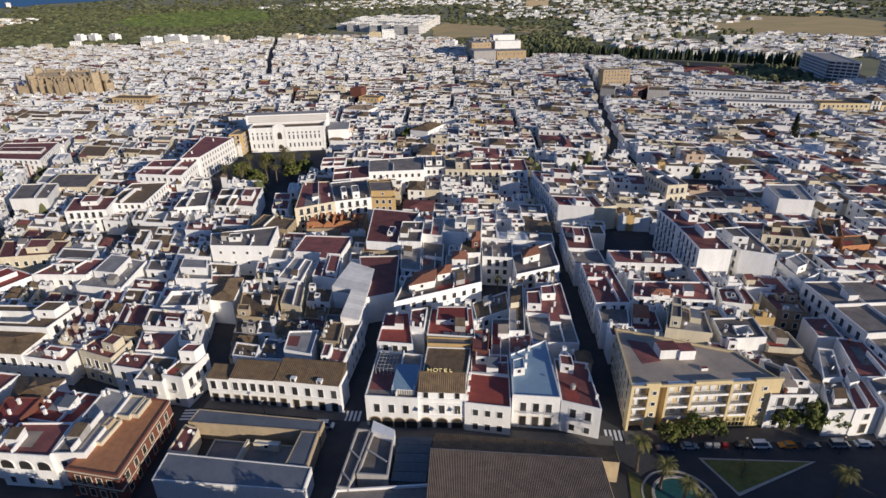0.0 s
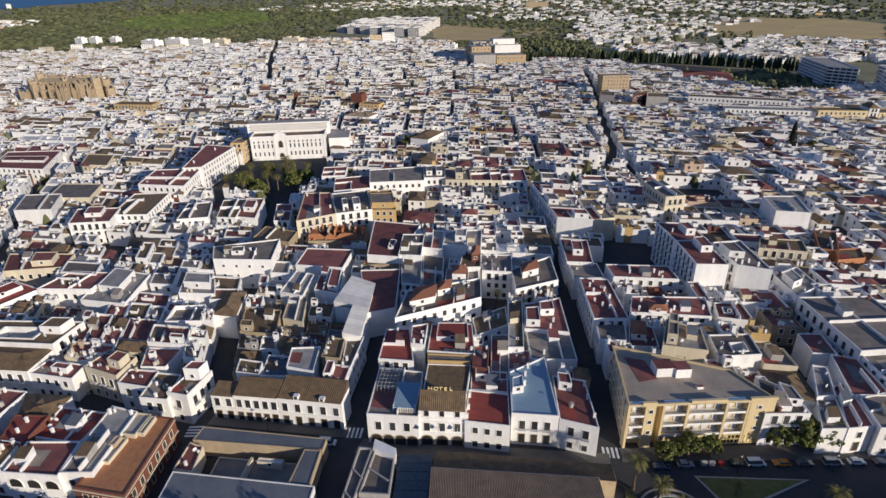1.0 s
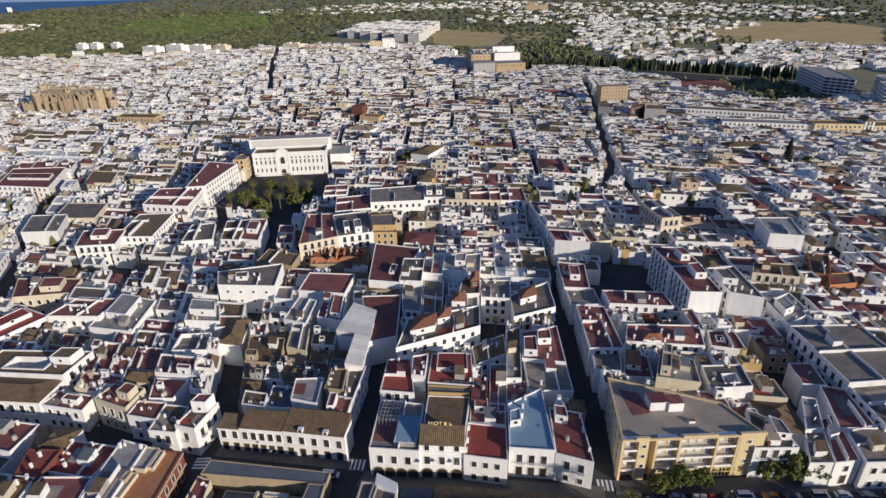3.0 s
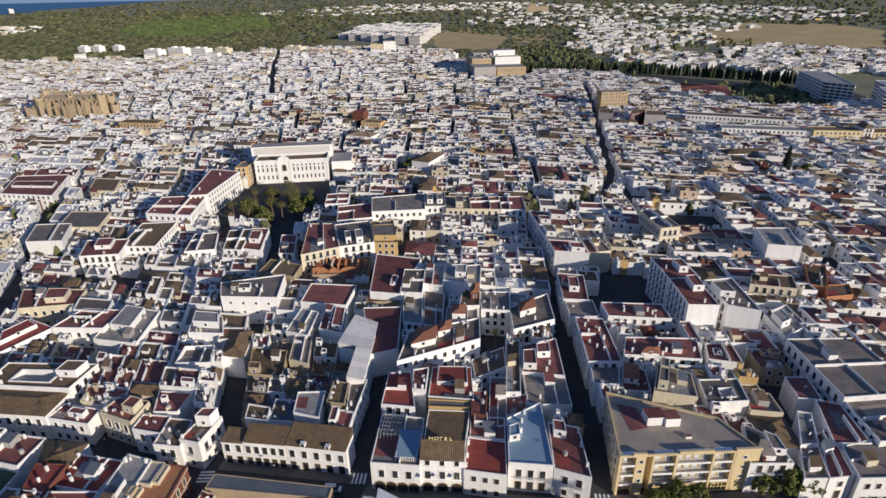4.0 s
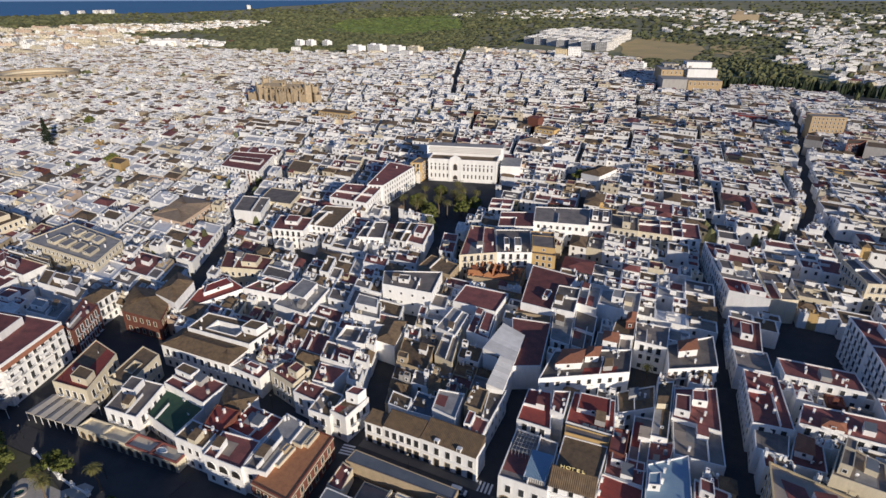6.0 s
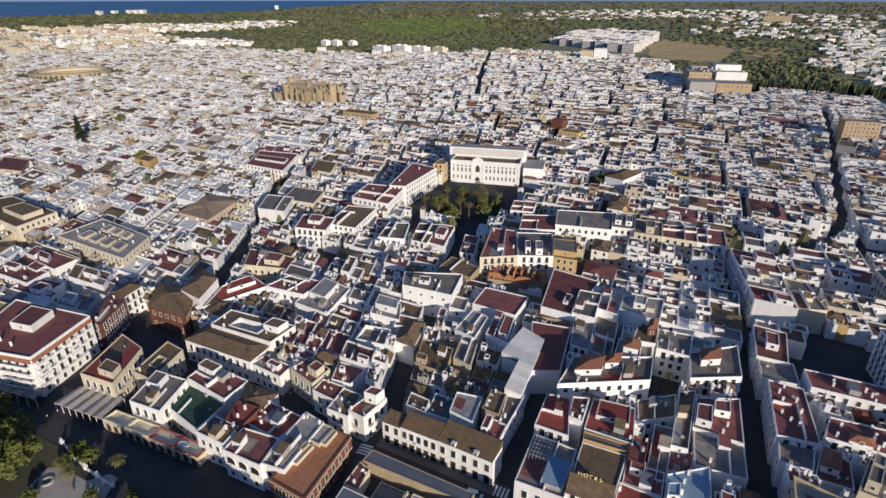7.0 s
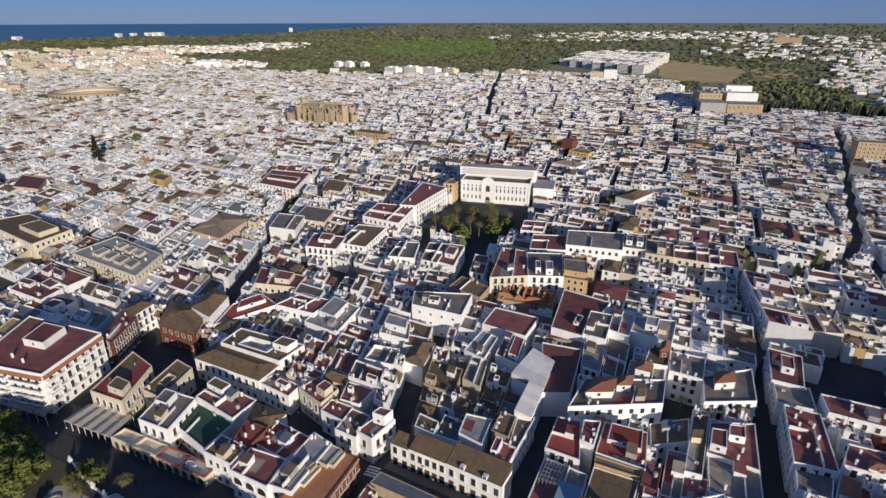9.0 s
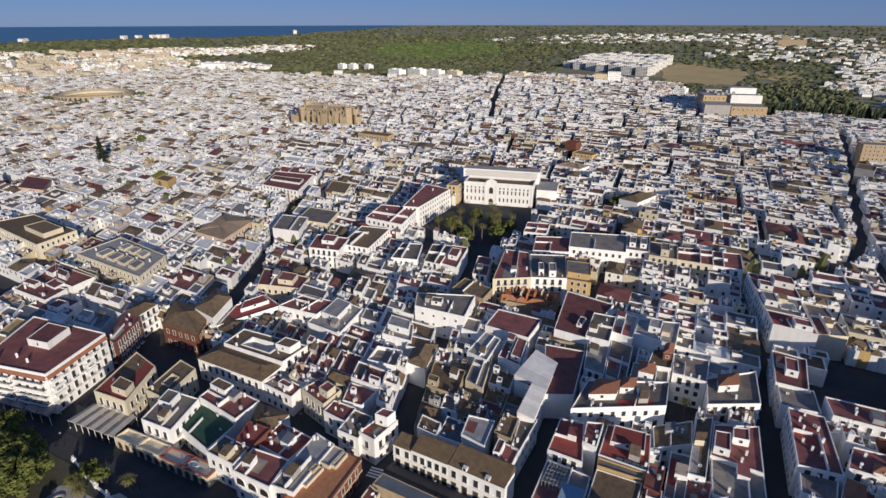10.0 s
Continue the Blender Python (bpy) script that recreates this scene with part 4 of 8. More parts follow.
def hotel():
    a, b = (-20.4, 92.1), (-10.5, 93.0)
    w = span(a, b)
    q = [(-20.4, 92.1), (-10.5, 93.0), (-10.8, 96.6), (-20.7, 95.7)]
    take(q)
    o = thing("hotel", "whitewashed hotel with a brown tile roof and gold roof letters", "hotel", at=frame_at(a, b))
    s = Shape()
    s.box(w / 2, 1.8, 0, w, 3.6, 11.2, 0)
    for z in (4.0, 7.6, 8.9, 11.0):
        s.box(w / 2, -0.08, z, w + 0.1, 0.3, 0.18, bottom=True)
    part("wall", s, M["white"], o)
    r = lean_roof(w, 3.6, 11.3, 13.7)
    part("roof", r, M["tile_roof"], o)
    for i in range(3):
        x = 1.7 + i * (w - 3.4) / 2
        part("window", WINDOWS["plain"], None, o, at=pose(x, 0, 9.2) @ Matrix.Diagonal((0.9, 1, 0.95, 1)))
        part("window", WINDOWS["balcony"], None, o, at=pose(x, 0, 4.6))
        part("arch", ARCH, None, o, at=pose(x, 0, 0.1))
    for i in range(3):
        f = Shape()
        f.prism([(-0.03, -0.03), (0.03, -0.03), (0.03, 0.03), (-0.03, 0.03)], 0, 2.2)
        f.face([(0, 0, 2.1), (0.0, -1.0, 1.3), (0.05, -0.5, 0.5), (0, 0, 0.9)])
        part("flagpole", f, M["paint_white"], o, at=pose(0.6 + i * (w - 2.2) / 2, -0.5, 5.6, 30))
    # the letters stand on a thin frame along the ridge
    sg = thing("rooftop_sign", "gold hotel letters on a frame along the ridge", "sign", at=frame_at(a, b))
    fr = Shape()
    for i in range(6):
        fr.box(1.7 + i * 1.14, 3.5, 13.7, 0.07, 0.07, 1.5)
    fr.box(4.5, 3.5, 13.95, 5.8, 0.06, 0.06, bottom=True)
    fr.box(4.5, 3.5, 14.95, 5.8, 0.06, 0.06, bottom=True)
    part("frame", fr, M["iron"], sg)
    for i, ch in enumerate("HOTEL"):
        me = text_mesh(ch, 1.45, 0.08)
        me.materials.clear()
        me.materials.append(M["gold_letter"])
        part("letter", me, None, sg, at=pose(1.75 + i * 1.16, 3.4, 14.0, 90))


hotel()


def hotel_wing():
    """Arches, windows and roof pavilion of the wing beside the hotel."""
    a, b = (-31.5, 91.0), (-20.3, 91.6)
    o = thing("roof_pavilion", "sky-tinted sheet-roofed pavilion on the roof terrace", "pavilion", at=frame_at(a, b))
    s = Shape()
    n = 18
    for i in range(n):
        x0, x1 = 5.4 + 5.0 * i / n, 5.4 + 5.0 * (i + 1) / n
        m = (x0 + x1) / 2
        for c, d, lc, ld in ((x0, m, 0, 0.08), (m, x1, 0.08, 0)):
            s.face([(c, 1.2, 10.6 + lc), (d, 1.2, 10.6 + ld), (d, 9.0, 11.4 + ld), (c, 9.0, 11.4 + lc)])
    part("roof", s, M["blue_sheet"], o)
    w = Shape()
    w.box(7.9, 1.5, 8.6, 4.9, 0.2, 1.9)
    w.box(5.6, 5.2, 8.6, 0.2, 7.4, 2.2)
    w.box(10.2, 5.2, 8.6, 0.2, 7.4, 2.2)
    w.box(7.9, 8.8, 8.6, 4.9, 0.2, 2.6)
    part("wall", w, M["white"], o)
    g = Shape()
    for i in range(9):
        g.box(5.9 + i * 0.5, 1.37, 9.0, 0.36, 0.06, 1.3)
    part("pane", g, M["pale_roof"], o)
    p = thing("pergola", "dark wire pergola over the roof terrace", "pergola", at=frame_at(a, b))
    for i in range(6):
        f = Shape()
        f.box(0.8 + i * 0.85, 11.0, 10.9, 0.06, 7.0, 0.08, bottom=True)
        f.box(0.8 + i * 0.85, 7.6, 8.6, 0.06, 0.06, 2.3)
        f.box(0.8 + i * 0.85, 14.4, 8.6, 0.06, 0.06, 2.3)
        part("rafter", f, M["metal"], p)
    for i in range(6):
        f = Shape()
        f.box(3.0, 7.7 + i * 1.3, 10.98, 4.6, 0.05, 0.05, bottom=True)
        part("batten", f, M["metal"], p)
    t = Shape()
    t.box(3.1, 3.6, 8.6, 4.2, 5.2, 0.04)
    tagged(part("turf", t, M["green_roof"], at=frame_at(a, b)), "dark green turf mat on the roof terrace", "turf mat")
    for i in range(4):
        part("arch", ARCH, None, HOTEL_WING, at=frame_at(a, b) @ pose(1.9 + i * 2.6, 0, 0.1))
    for i in range(3):
        part("window", WINDOWS["balcony"], None, HOTEL_WING, at=frame_at(a, b) @ pose(2.4 + i * 3.1, 0, 4.6))


HOTEL_WING = bpy.data.objects["house"]
hotel_wing()


def row_house(a, b, depth, eave, ridge, cols, name="house", attic=False):
    """A street house whose tile roof slopes to the front."""
    w = span(a, b)
    m = frame_at(a, b)
    take([tuple((m @ Vector((x, y, 0)))[:2]) for x, y in ((0, 0), (w, 0), (w, depth), (0, depth))])
    o = thing(name, "whitewashed street house with a mossy brown tile roof", "house", "old town houses", at=m)
    s = Shape()
    s.box(w / 2, depth / 2, 0, w - 0.04, depth, eave, 0)
    for z in (3.9, eave - 0.35):
        s.box(w / 2, -0.1, z, w, 0.3, 0.16, bottom=True)
    part("wall", s, M["white"], o)
    part("roof", lean_roof(w, depth, eave + 0.05, ridge), M["tile_roof"], o)
    for i in range(cols):
        x = w * (i + 0.5) / cols
        part("window", WINDOWS["balcony"], None, o, at=pose(x, 0, 4.3))
        part("door", WINDOWS["door"], None, o, at=pose(x, 0, 0.1))
        if attic and i % 2:
            d = Shape()
            d.box(x, 0.3, eave - 0.1, 1.2, 1.0, 1.1)
            dm = part("dormer", d, M["white"], o)
            part("window", WINDOWS["small"], None, dm, at=pose(x, -0.2, eave))
    return o


row_house((-53.2, 94.2), (-38.2, 94.2), 5.6, 8.6, 10.6, 5, attic=True)
row_house((-63.7, 93.9), (-53.3, 94.2), 4.4, 8.4, 10.2, 5)
row_house((-69.3, 93.7), (-63.8, 93.9), 4.0, 7.8, 8.6, 2)


def slabs(name, q, floors, fh, z0, wall, glass, roof, label, group="apartment blocks", band=1.05, deep=0.9, category="apartment building"):
    """Storeys of recessed dark glazing between white balcony bands."""
    take(q)
    o = thing(name, label, category, group)
    for k in range(floors):
        z = z0 + k * fh
        s = Shape()
        s.prism(q, z, z + band, 0, bottom=True)
        part("balcony_band", s, wall, o)
        g = Shape()
        g.prism(inset(q, deep), z + band, z + fh, 0)
        part("glazing", g, glass, o)
        f = Shape()
        qi = q
        for i in range(4):
            a, b = qi[i], qi[(i + 1) % 4]
            if not faces_view(a, b):
                continue
            n = max(2, int(span(a, b) / 4.5))
            for j in range(n + 1):
                x, y = a[0] + (b[0] - a[0]) * j / n, a[1] + (b[1] - a[1]) * j / n
                cx, cy = lerp2(q, 0.5, 0.5)
                l = max(1, math.hypot(cx - x, cy - y))
                f.box(x + (cx - x) / l * 0.5, y + (cy - y) / l * 0.5, z + band, 0.5, 0.5, fh - band)
        tagged(part("pier", f, wall, o), kind="stuff")
    s = Shape()
    z = z0 + floors * fh
    s.prism(q, z, z + 0.3, 0, top=1)
    s.ring(q, inset(q, 0.3), z + 0.3, z + 1.0)
    part("roof", s, [wall, roof], o)
    return o


def yellow_flats():
    """Cream flats with loggias on the street side, bays between piers and a wide flat roof."""
    a, b = (22.9, 97.0), (53.6, 103.3)
    m = frame_at(a, b)
    w = span(a, b)
    take([(22.9, 97.0), (53.6, 103.3), (48, 113), (22.1, 119)])
    o = thing("apartment_building", "cream apartment block with white loggias and flat brown roof", "apartment building", "apartment blocks", at=m)
    s = Shape()
    back = [(0.0, 0.0), (w, 0.0), (w - 4.5, 10.6), (3.5, 21.5)]
    s.prism([(0.3, 1.6), (w - 0.3, 1.6), (w - 5, 10.5), (3.8, 21)], 0, 13.0, 0, top=-1)
    for x, e in ((0.25, 0.5), (4.8, 2.2), (7.6, 0.5), (12.8, 0.5), (21.0, 0.5), (25.6, 0.4), (28.6, 5.4)):
        p = Shape()
        p.box(x, 0.85, 0, e, 1.7, 12.9)
        part("pier", p, M["yellow_wall"], o)
    for x, e in ((4.4, 3.0), (16.9, 7.6), (28.5, 5.8)):
        p = Shape()
        p.box(x, 0.1, 13.5, e, 0.6, 0.7, bottom=True)
        part("parapet_cap", p, M["yellow_wall"], o)
    p = Shape()
    p.ring(back, [(0.4, 0.4), (w - 0.4, 0.4), (w - 4.8, 10.2), (3.8, 21)], 12.9, 13.5)
    part("parapet", p, M["yellow_wall"], o)
    part("wall", s, M["yellow_wall"], o)
    r = Shape()
    r.prism([(0.4, 0.4), (w - 0.4, 0.4), (w - 4.8, 10.2), (3.8, 21)], 12.7, 13.0, 0)
    part("roof", r, M["concrete"], o)
    for x0, x1 in ((0.6, 3.6), (8.0, 12.4), (13.2, 20.6), (21.4, 25.3)):
        for k in range(4):
            z = 0.3 + k * 3.2
            c = Shape()
            c.box((x0 + x1) / 2, 0.8, z + 2.95, x1 - x0, 1.6, 0.25, bottom=True)
            part("floor_slab", c, M["white"], o)
            if k:
                c = Shape()
                c.box((x0 + x1) / 2, 0.1, z, x1 - x0, 0.12, 0.3, bottom=True)
                for i in range(int((x1 - x0) / 0.22)):
                    c.box(x0 + 0.1 + i * 0.22, 0.1, z + 0.3, 0.03, 0.03, 0.7, 1)
                c.box((x0 + x1) / 2, 0.1, z + 1.0, x1 - x0, 0.07, 0.06, 1, bottom=True)
                part("railing", c, [M["white"], M["iron"]], o)
                c = Shape()
                n = max(1, int((x1 - x0) / 1.6))
                for i in range(n):
                    c.box(x0 + (x1 - x0) * (i + 0.5) / n, 1.5, z + 0.1, 1.15, 0.1, 2.3)
                part("shutter", c, M["paint_white"], o)
    for x0, x1 in ((21.4, 25.3), (26.0, 31.0)):
        g = Shape()
        for i in range(int((x1 - x0) / 0.8)):
            g.box(x0 + 0.4 + i * 0.8, -0.05, 0.2, 0.12, 0.12, 2.9)
        for z in (0.2, 1.6, 3.0):
            g.box((x0 + x1) / 2, -0.05, z, x1 - x0, 0.14, 0.14, bottom=True)
        part("shop_grille", g, M["gold_letter"], o)
    for k in range(3):
        part("window", WINDOWS["small"], None, o, at=pose(28.0, 0, 4.4 + 3.2 * k))
        part("window", WINDOWS["small"], None, o, at=pose(4.9, 0, 4.4 + 3.2 * k))
    # left flank on the narrow street
    for k in range(4):
        for i in range(6):
            x, y = 0.3 + 3.5 * (i + 0.5) / 6, 1.6 + 19.4 * (i + 0.5) / 6
            part("window", WINDOWS["balcony"], None, o, at=pose(x, y, 0.5 + 3.2 * k, 0, 0, -100.2))
    # roof huts and red terrace
    for x, y, e, d, h, mt in ((11.5, 11.0, 4.2, 3.6, 2.6, "white"), (15.2, 10.2, 3.4, 3.2, 2.6, "white"), (17.2, 5.0, 1.4, 0.8, 0.7, "white")):
        c = Shape()
        c.box(x, y, 13.0, e, d, h, 0, top=1)
        part("roof_hut", c, [M[mt], M["terracotta"]], o)
    t = Shape()
    t.prism([(5.2, 7.8), (9.6, 8.6), (9.0, 15.5), (4.8, 17.0)], 13.0, 13.06)
    part("terrace", t, M["terracotta"], o)


yellow_flats()


def orange_house():
    """Red-brown corner house with ochre stair block on the roof."""
    q = [(-80.6, 65.4), (-69.8, 65.0), (-72.8, 85.2), (-81.2, 85.4)]
    take(q)
    o = thing("corner_house", "red-brown corner house with an orange roof block", "house", "old town houses")
    s = Shape()
    s.prism(q, 0, 7.9, 0, top=-1)
    s.ring(q, inset(q, 0.35), 7.9, 8.1)
    part("wall", s, M["brick_red"], o)
    r = Shape()
    r.prism(inset(q, 0.35), 7.4, 7.85)
    part("roof", r, M["rust_orange"], o)
    for u0, u1, v0, v1, h, mt in ((0.02, 0.3, 0.3, 0.62, 1.1, "cream"), (0.02, 0.42, 0.66, 0.97, 1.4, "cream"), (0.44, 0.58, 0.7, 0.95, 1.3, "cream"), (0.06, 0.2, 0.48, 0.6, 2.0, "stone")):
        c = Shape()
        hq = sub(q, u0, u1, v0, v1)
        c.prism(hq, 7.3, 7.3 + h, 0, top=1)
        c.ring(hq, inset(hq, 0.25), 7.3 + h, 7.7 + h, 0)
        part("roof_block", c, [M[mt], M["canvas"]], o)
    for z in (1.0, 4.4):
        place_windows(o, q[1], q[2], z, 6, "ochre")
        place_windows(o, q[0], q[1], z, 4, "ochre")
    c = Shape()
    for z in (3.7, 7.2):
        c.ring([(x * 1.0, y) for x, y in inset(q, -0.15)], q, z, z + 0.25)
    part("cornice", c, M["cream"], o)


orange_house()


def tile_hall():
    """Long market hall with a ribbed brown roof that rises from the street."""
    a, b = (-11.5, 63.7), (20.5, 65.7)
    w = span(a, b)
    o = thing("market_hall", "long hall with a ribbed brown roof beside the main street", "hall", at=frame_at(a, b))
    take([(-11.5, 62), (20.5, 64), (18, 81), (-14, 79.5)])
    s = Shape()
    n = 105
    for i in range(n):
        x0, x1 = -2.2 + w * i / n, -2.2 + w * (i + 1) / n
        m = (x0 + x1) / 2
        for c, d, lc, ld in ((x0, m, 0, 0.2), (m, x1, 0.2, 0)):
            s.face([(c, 0, 7.4 + lc), (d, 0, 7.4 + ld), (d - 1, 17.2, 6.6 + ld), (c - 1, 17.2, 6.6 + lc)])
    part("roof", s, M["hall_roof"], o)
    s = Shape()
    s.prism([(-2.0, 0.2), (w - 2.4, 0.2), (w - 3.4, 17.0), (-3.0, 17.0)], 0, 6.4, 0)
    part("wall", s, M["cream"], o)
    s = Shape()
    s.box(w / 2 - 3.2, 17.25, 6.3, w, 0.25, 0.35, bottom=True)
    part("gutter", s, M["canvas"], o)


tile_hall()


def street_wing():
    """Low rear wing of the hall: a dark tile slope that falls towards the hotel street."""
    a, b = (-15.6, 81.5), (19.6, 82.9)
    w = span(a, b)
    take([(-15.6, 81.5), (19.6, 82.9), (19.4, 88.2), (-15.9, 86.8)])
    o = thing("hall_wing", "low market wing with a dark tile roof along the street", "hall", "market wings", at=frame_at(a, b))
    r = Shape()
    n = 84
    for i in range(n):
        x0, x1 = w * i / n, w * (i + 1) / n
        m = (x0 + x1) / 2
        for c, d, lc, ld in ((x0, m, 0, 0.12), (m, x1, 0.12, 0)):
            r.face([(c, -0.2, 6.0 + lc), (d, -0.2, 6.0 + ld), (d, 5.5, 4.3 + ld), (c, 5.5, 4.3 + lc)])
    part("roof", r, M["tile_roof"], o)
    s = Shape()
    s.prism([(0.1, 0), (w - 0.1, 0), (w - 0.1, 5.2), (0.1, 5.2)], 0, 4.25)
    s.face([(0.1, 0, 4.25), (0.1, 5.2, 4.25), (0.1, 0, 5.9)])
    s.face([(w - 0.1, 0, 4.25), (w - 0.1, 0, 5.9), (w - 0.1, 5.2, 4.25)])
    s.face([(0.1, 0, 4.25), (0.1, 0, 5.9), (w - 0.1, 0, 5.9), (w - 0.1, 0, 4.25)])
    # the darker stone colour stands in for shade on this wall
    part("wall", s, M["stone"], o)
    for i in range(7):
        part("window", WINDOWS["small"], None, o, at=pose(w - 3 - i * 4.6, 5.2, 1.6, 0, 0, 180))


street_wing()


def terrace_block():
    """Single-storey block beside the side street: walled roof terraces with thin wires and a sunk yard."""
    o = thing("terrace_block", "low block with walled dark roof terraces and white parapets", "building", "market wings")
    cells_ = (("side", [(-30.9, 70.0), (-28.6, 70.0), (-28.5, 84.6), (-31.5, 84.6)], 5.2, 0.7), ("middle", [(-28.2, 73.4), (-22.4, 73.8), (-23.6, 83.2), (-28.1, 84.4)], 4.9, 0.9),
              ("front", [(-31.0, 66.4), (-13.4, 68.2), (-13.9, 73.6), (-30.9, 69.8)], 4.8, 0.6))
    for name, q, h, p in cells_:
        take(q)
        s = Shape()
        s.prism(q, 0, h + p, 0, top=-1)
        qi = inset(q, 0.3)
        for i in range(4):
            j = (i + 1) % 4
            s.face([(*q[i], h + p), (*q[j], h + p), (*qi[j], h + p), (*qi[i], h + p)])
            s.face([(*qi[j], h), (*qi[i], h), (*qi[i], h + p), (*qi[j], h + p)])
        part("wall", s, M["white" if name == "front" else "pale_wall"], o)
        r = Shape()
        r.prism(qi, h - 0.2, h)
        part("roof", r, M["grey_roof"], o)
    for a, b, z in (((-30.7, 78.5), (-28.4, 76.6), 5.9), ((-30.5, 73.0), (-28.6, 71.2), 5.9), ((-28.0, 79.5), (-23.4, 77.0), 5.6)):
        s = Shape()
        l = span(a, b)
        s.box((a[0] + b[0]) / 2, (a[1] + b[1]) / 2, z, l, 0.28, 0.3, turn=math.atan2(b[1] - a[1], b[0] - a[0]), bottom=True)
        part("beam", s, M["pale_wall"], o)
    s = Shape()
    s.prism([(-28.3, 84.0), (-23.2, 82.4), (-23.6, 84.6), (-28.6, 86.6)], 0, 6.6)
    part("stair_head", s, M["white"], o)
    y = thing("yard_roof", "dark sheet roof over the yard beside the hall", "roof", "market wings")
    q = [(-22.1, 74.4), (-15.6, 75.0), (-16.4, 86.6), (-23.2, 85.6)]
    take(q)
    for i in range(5):
        s = Shape()
        s.prism(sub(q, 0, 1, i / 5 + 0.004, (i + 1) / 5 - 0.004), 0, 3.6 + 0.03 * (i % 2))
        part("bay", s, M["glass_roof"], y)


terrace_block()


def palace():
    a, b = (-161.3, 300.5), (-120.1, 312.2)
    w = span(a, b)
    m = frame_at(a, b)
    take([tuple((m @ Vector((x, y, 0)))[:2]) for x, y in ((-4, 0), (w + 2, 0), (w + 2, 40), (-4, 40))])
    o = thing("palace", "white palace with pediment and rows of tall windows", "palace", at=m @ Matrix.Diagonal((1, 1, 1.12, 1)))
    s = Shape()
    s.box(w / 2, 7, 0, w, 14, 13.6, 0, top=-1)
    s.box(w / 2, 7, 13.0, w - 0.8, 13.2, 0.3)
    for z in (1.2, 7.0, 13.2):
        s.box(w / 2, -0.15, z, w + 0.6, 0.5, 0.35, bottom=True)
    s.ring([(0, 0), (w, 0), (w, 14), (0, 14)], [(0.5, 0.5), (w - 0.5, 0.5), (w - 0.5, 13.5), (0.5, 13.5)], 13.5, 14.6)
    for x in (0.5, 13.6, 20.6, w - 0.5):
        s.box(x, -0.1, 0, 0.9, 0.4, 14.6)
    s.prism([(13.8, -0.2), (20.4, -0.2), (20.4, 0.9), (13.8, 0.9)], 13.5, 15.6)
    s.face([(14.2, -0.2, 15.6), (20.0, -0.2, 15.6), (17.1, -0.2, 17.4)])
    s.face([(20.0, 0.9, 15.6), (14.2, 0.9, 15.6), (17.1, 0.9, 17.4)])
    s.face([(14.2, -0.2, 15.6), (17.1, -0.2, 17.4), (17.1, 0.9, 17.4), (14.2, 0.9, 15.6)])
    s.face([(17.1, -0.2, 17.4), (20.0, -0.2, 15.6), (20.0, 0.9, 15.6), (17.1, 0.9, 17.4)])
    part("wall", s, M["white"], o)
    r = Shape()
    r.box(w / 2, 7, 13.3, w - 1.2, 12.8, 0.1)
    part("roof", r, M["tile_roof"], o)
    xs = [2.0, 4.6, 7.2, 9.8, 12.2] + [22.6 + 2.45 * i for i in range(8)]
    for x in xs:
        part("window", WINDOWS["plain"], None, o, at=pose(x, 0, 10.6) @ Matrix.Diagonal((0.8, 1, 0.6, 1)))
        part("window", WINDOWS["plain"], None, o, at=pose(x, 0, 7.4) @ Matrix.Diagonal((0.75, 1, 1.35, 1)))
        part("window", WINDOWS["plain"], None, o, at=pose(x, 0, 2.6) @ Matrix.Diagonal((0.75, 1, 1.35, 1)))
    part("arch", ARCH, None, o, at=pose(17.1, -0.0, 7.5) @ Matrix.Diagonal((1.0, 1, 1.35, 1)))
    part("arch", ARCH, None, o, at=pose(17.1, -0.0, 0.2) @ Matrix.Diagonal((1.1, 1, 1.3, 1)))
    # the taller rear wing with its pierced screen
    s = Shape()
    s.box(w / 2 - 1, 20, 0, w + 6, 9, 19.0, 0, top=1)
    s.box(w + 8, 12, 0, 12, 20, 11.5, 0, top=1)
    s.box(-5.5, 16, 0, 8, 16, 10.5, 0, top=1)
    part("rear_wing", s, [M["white"], M["pale_roof"]], o)
    # solid grey blocks on the wall, coloured for the shade in the screen's holes
    g = Shape()
    for k in range(4):
        for i in range(30):
            g.box(-3.0 + (w + 4) * (i + 0.5 + 0.5 * (k % 2)) / 30.5, 15.42, 14.6 + k * 1.0, 0.95, 0.12, 0.62, 0, bottom=True)
    tagged(part("screen_opening", g, M["grey_roof"], o), kind="stuff")


palace()


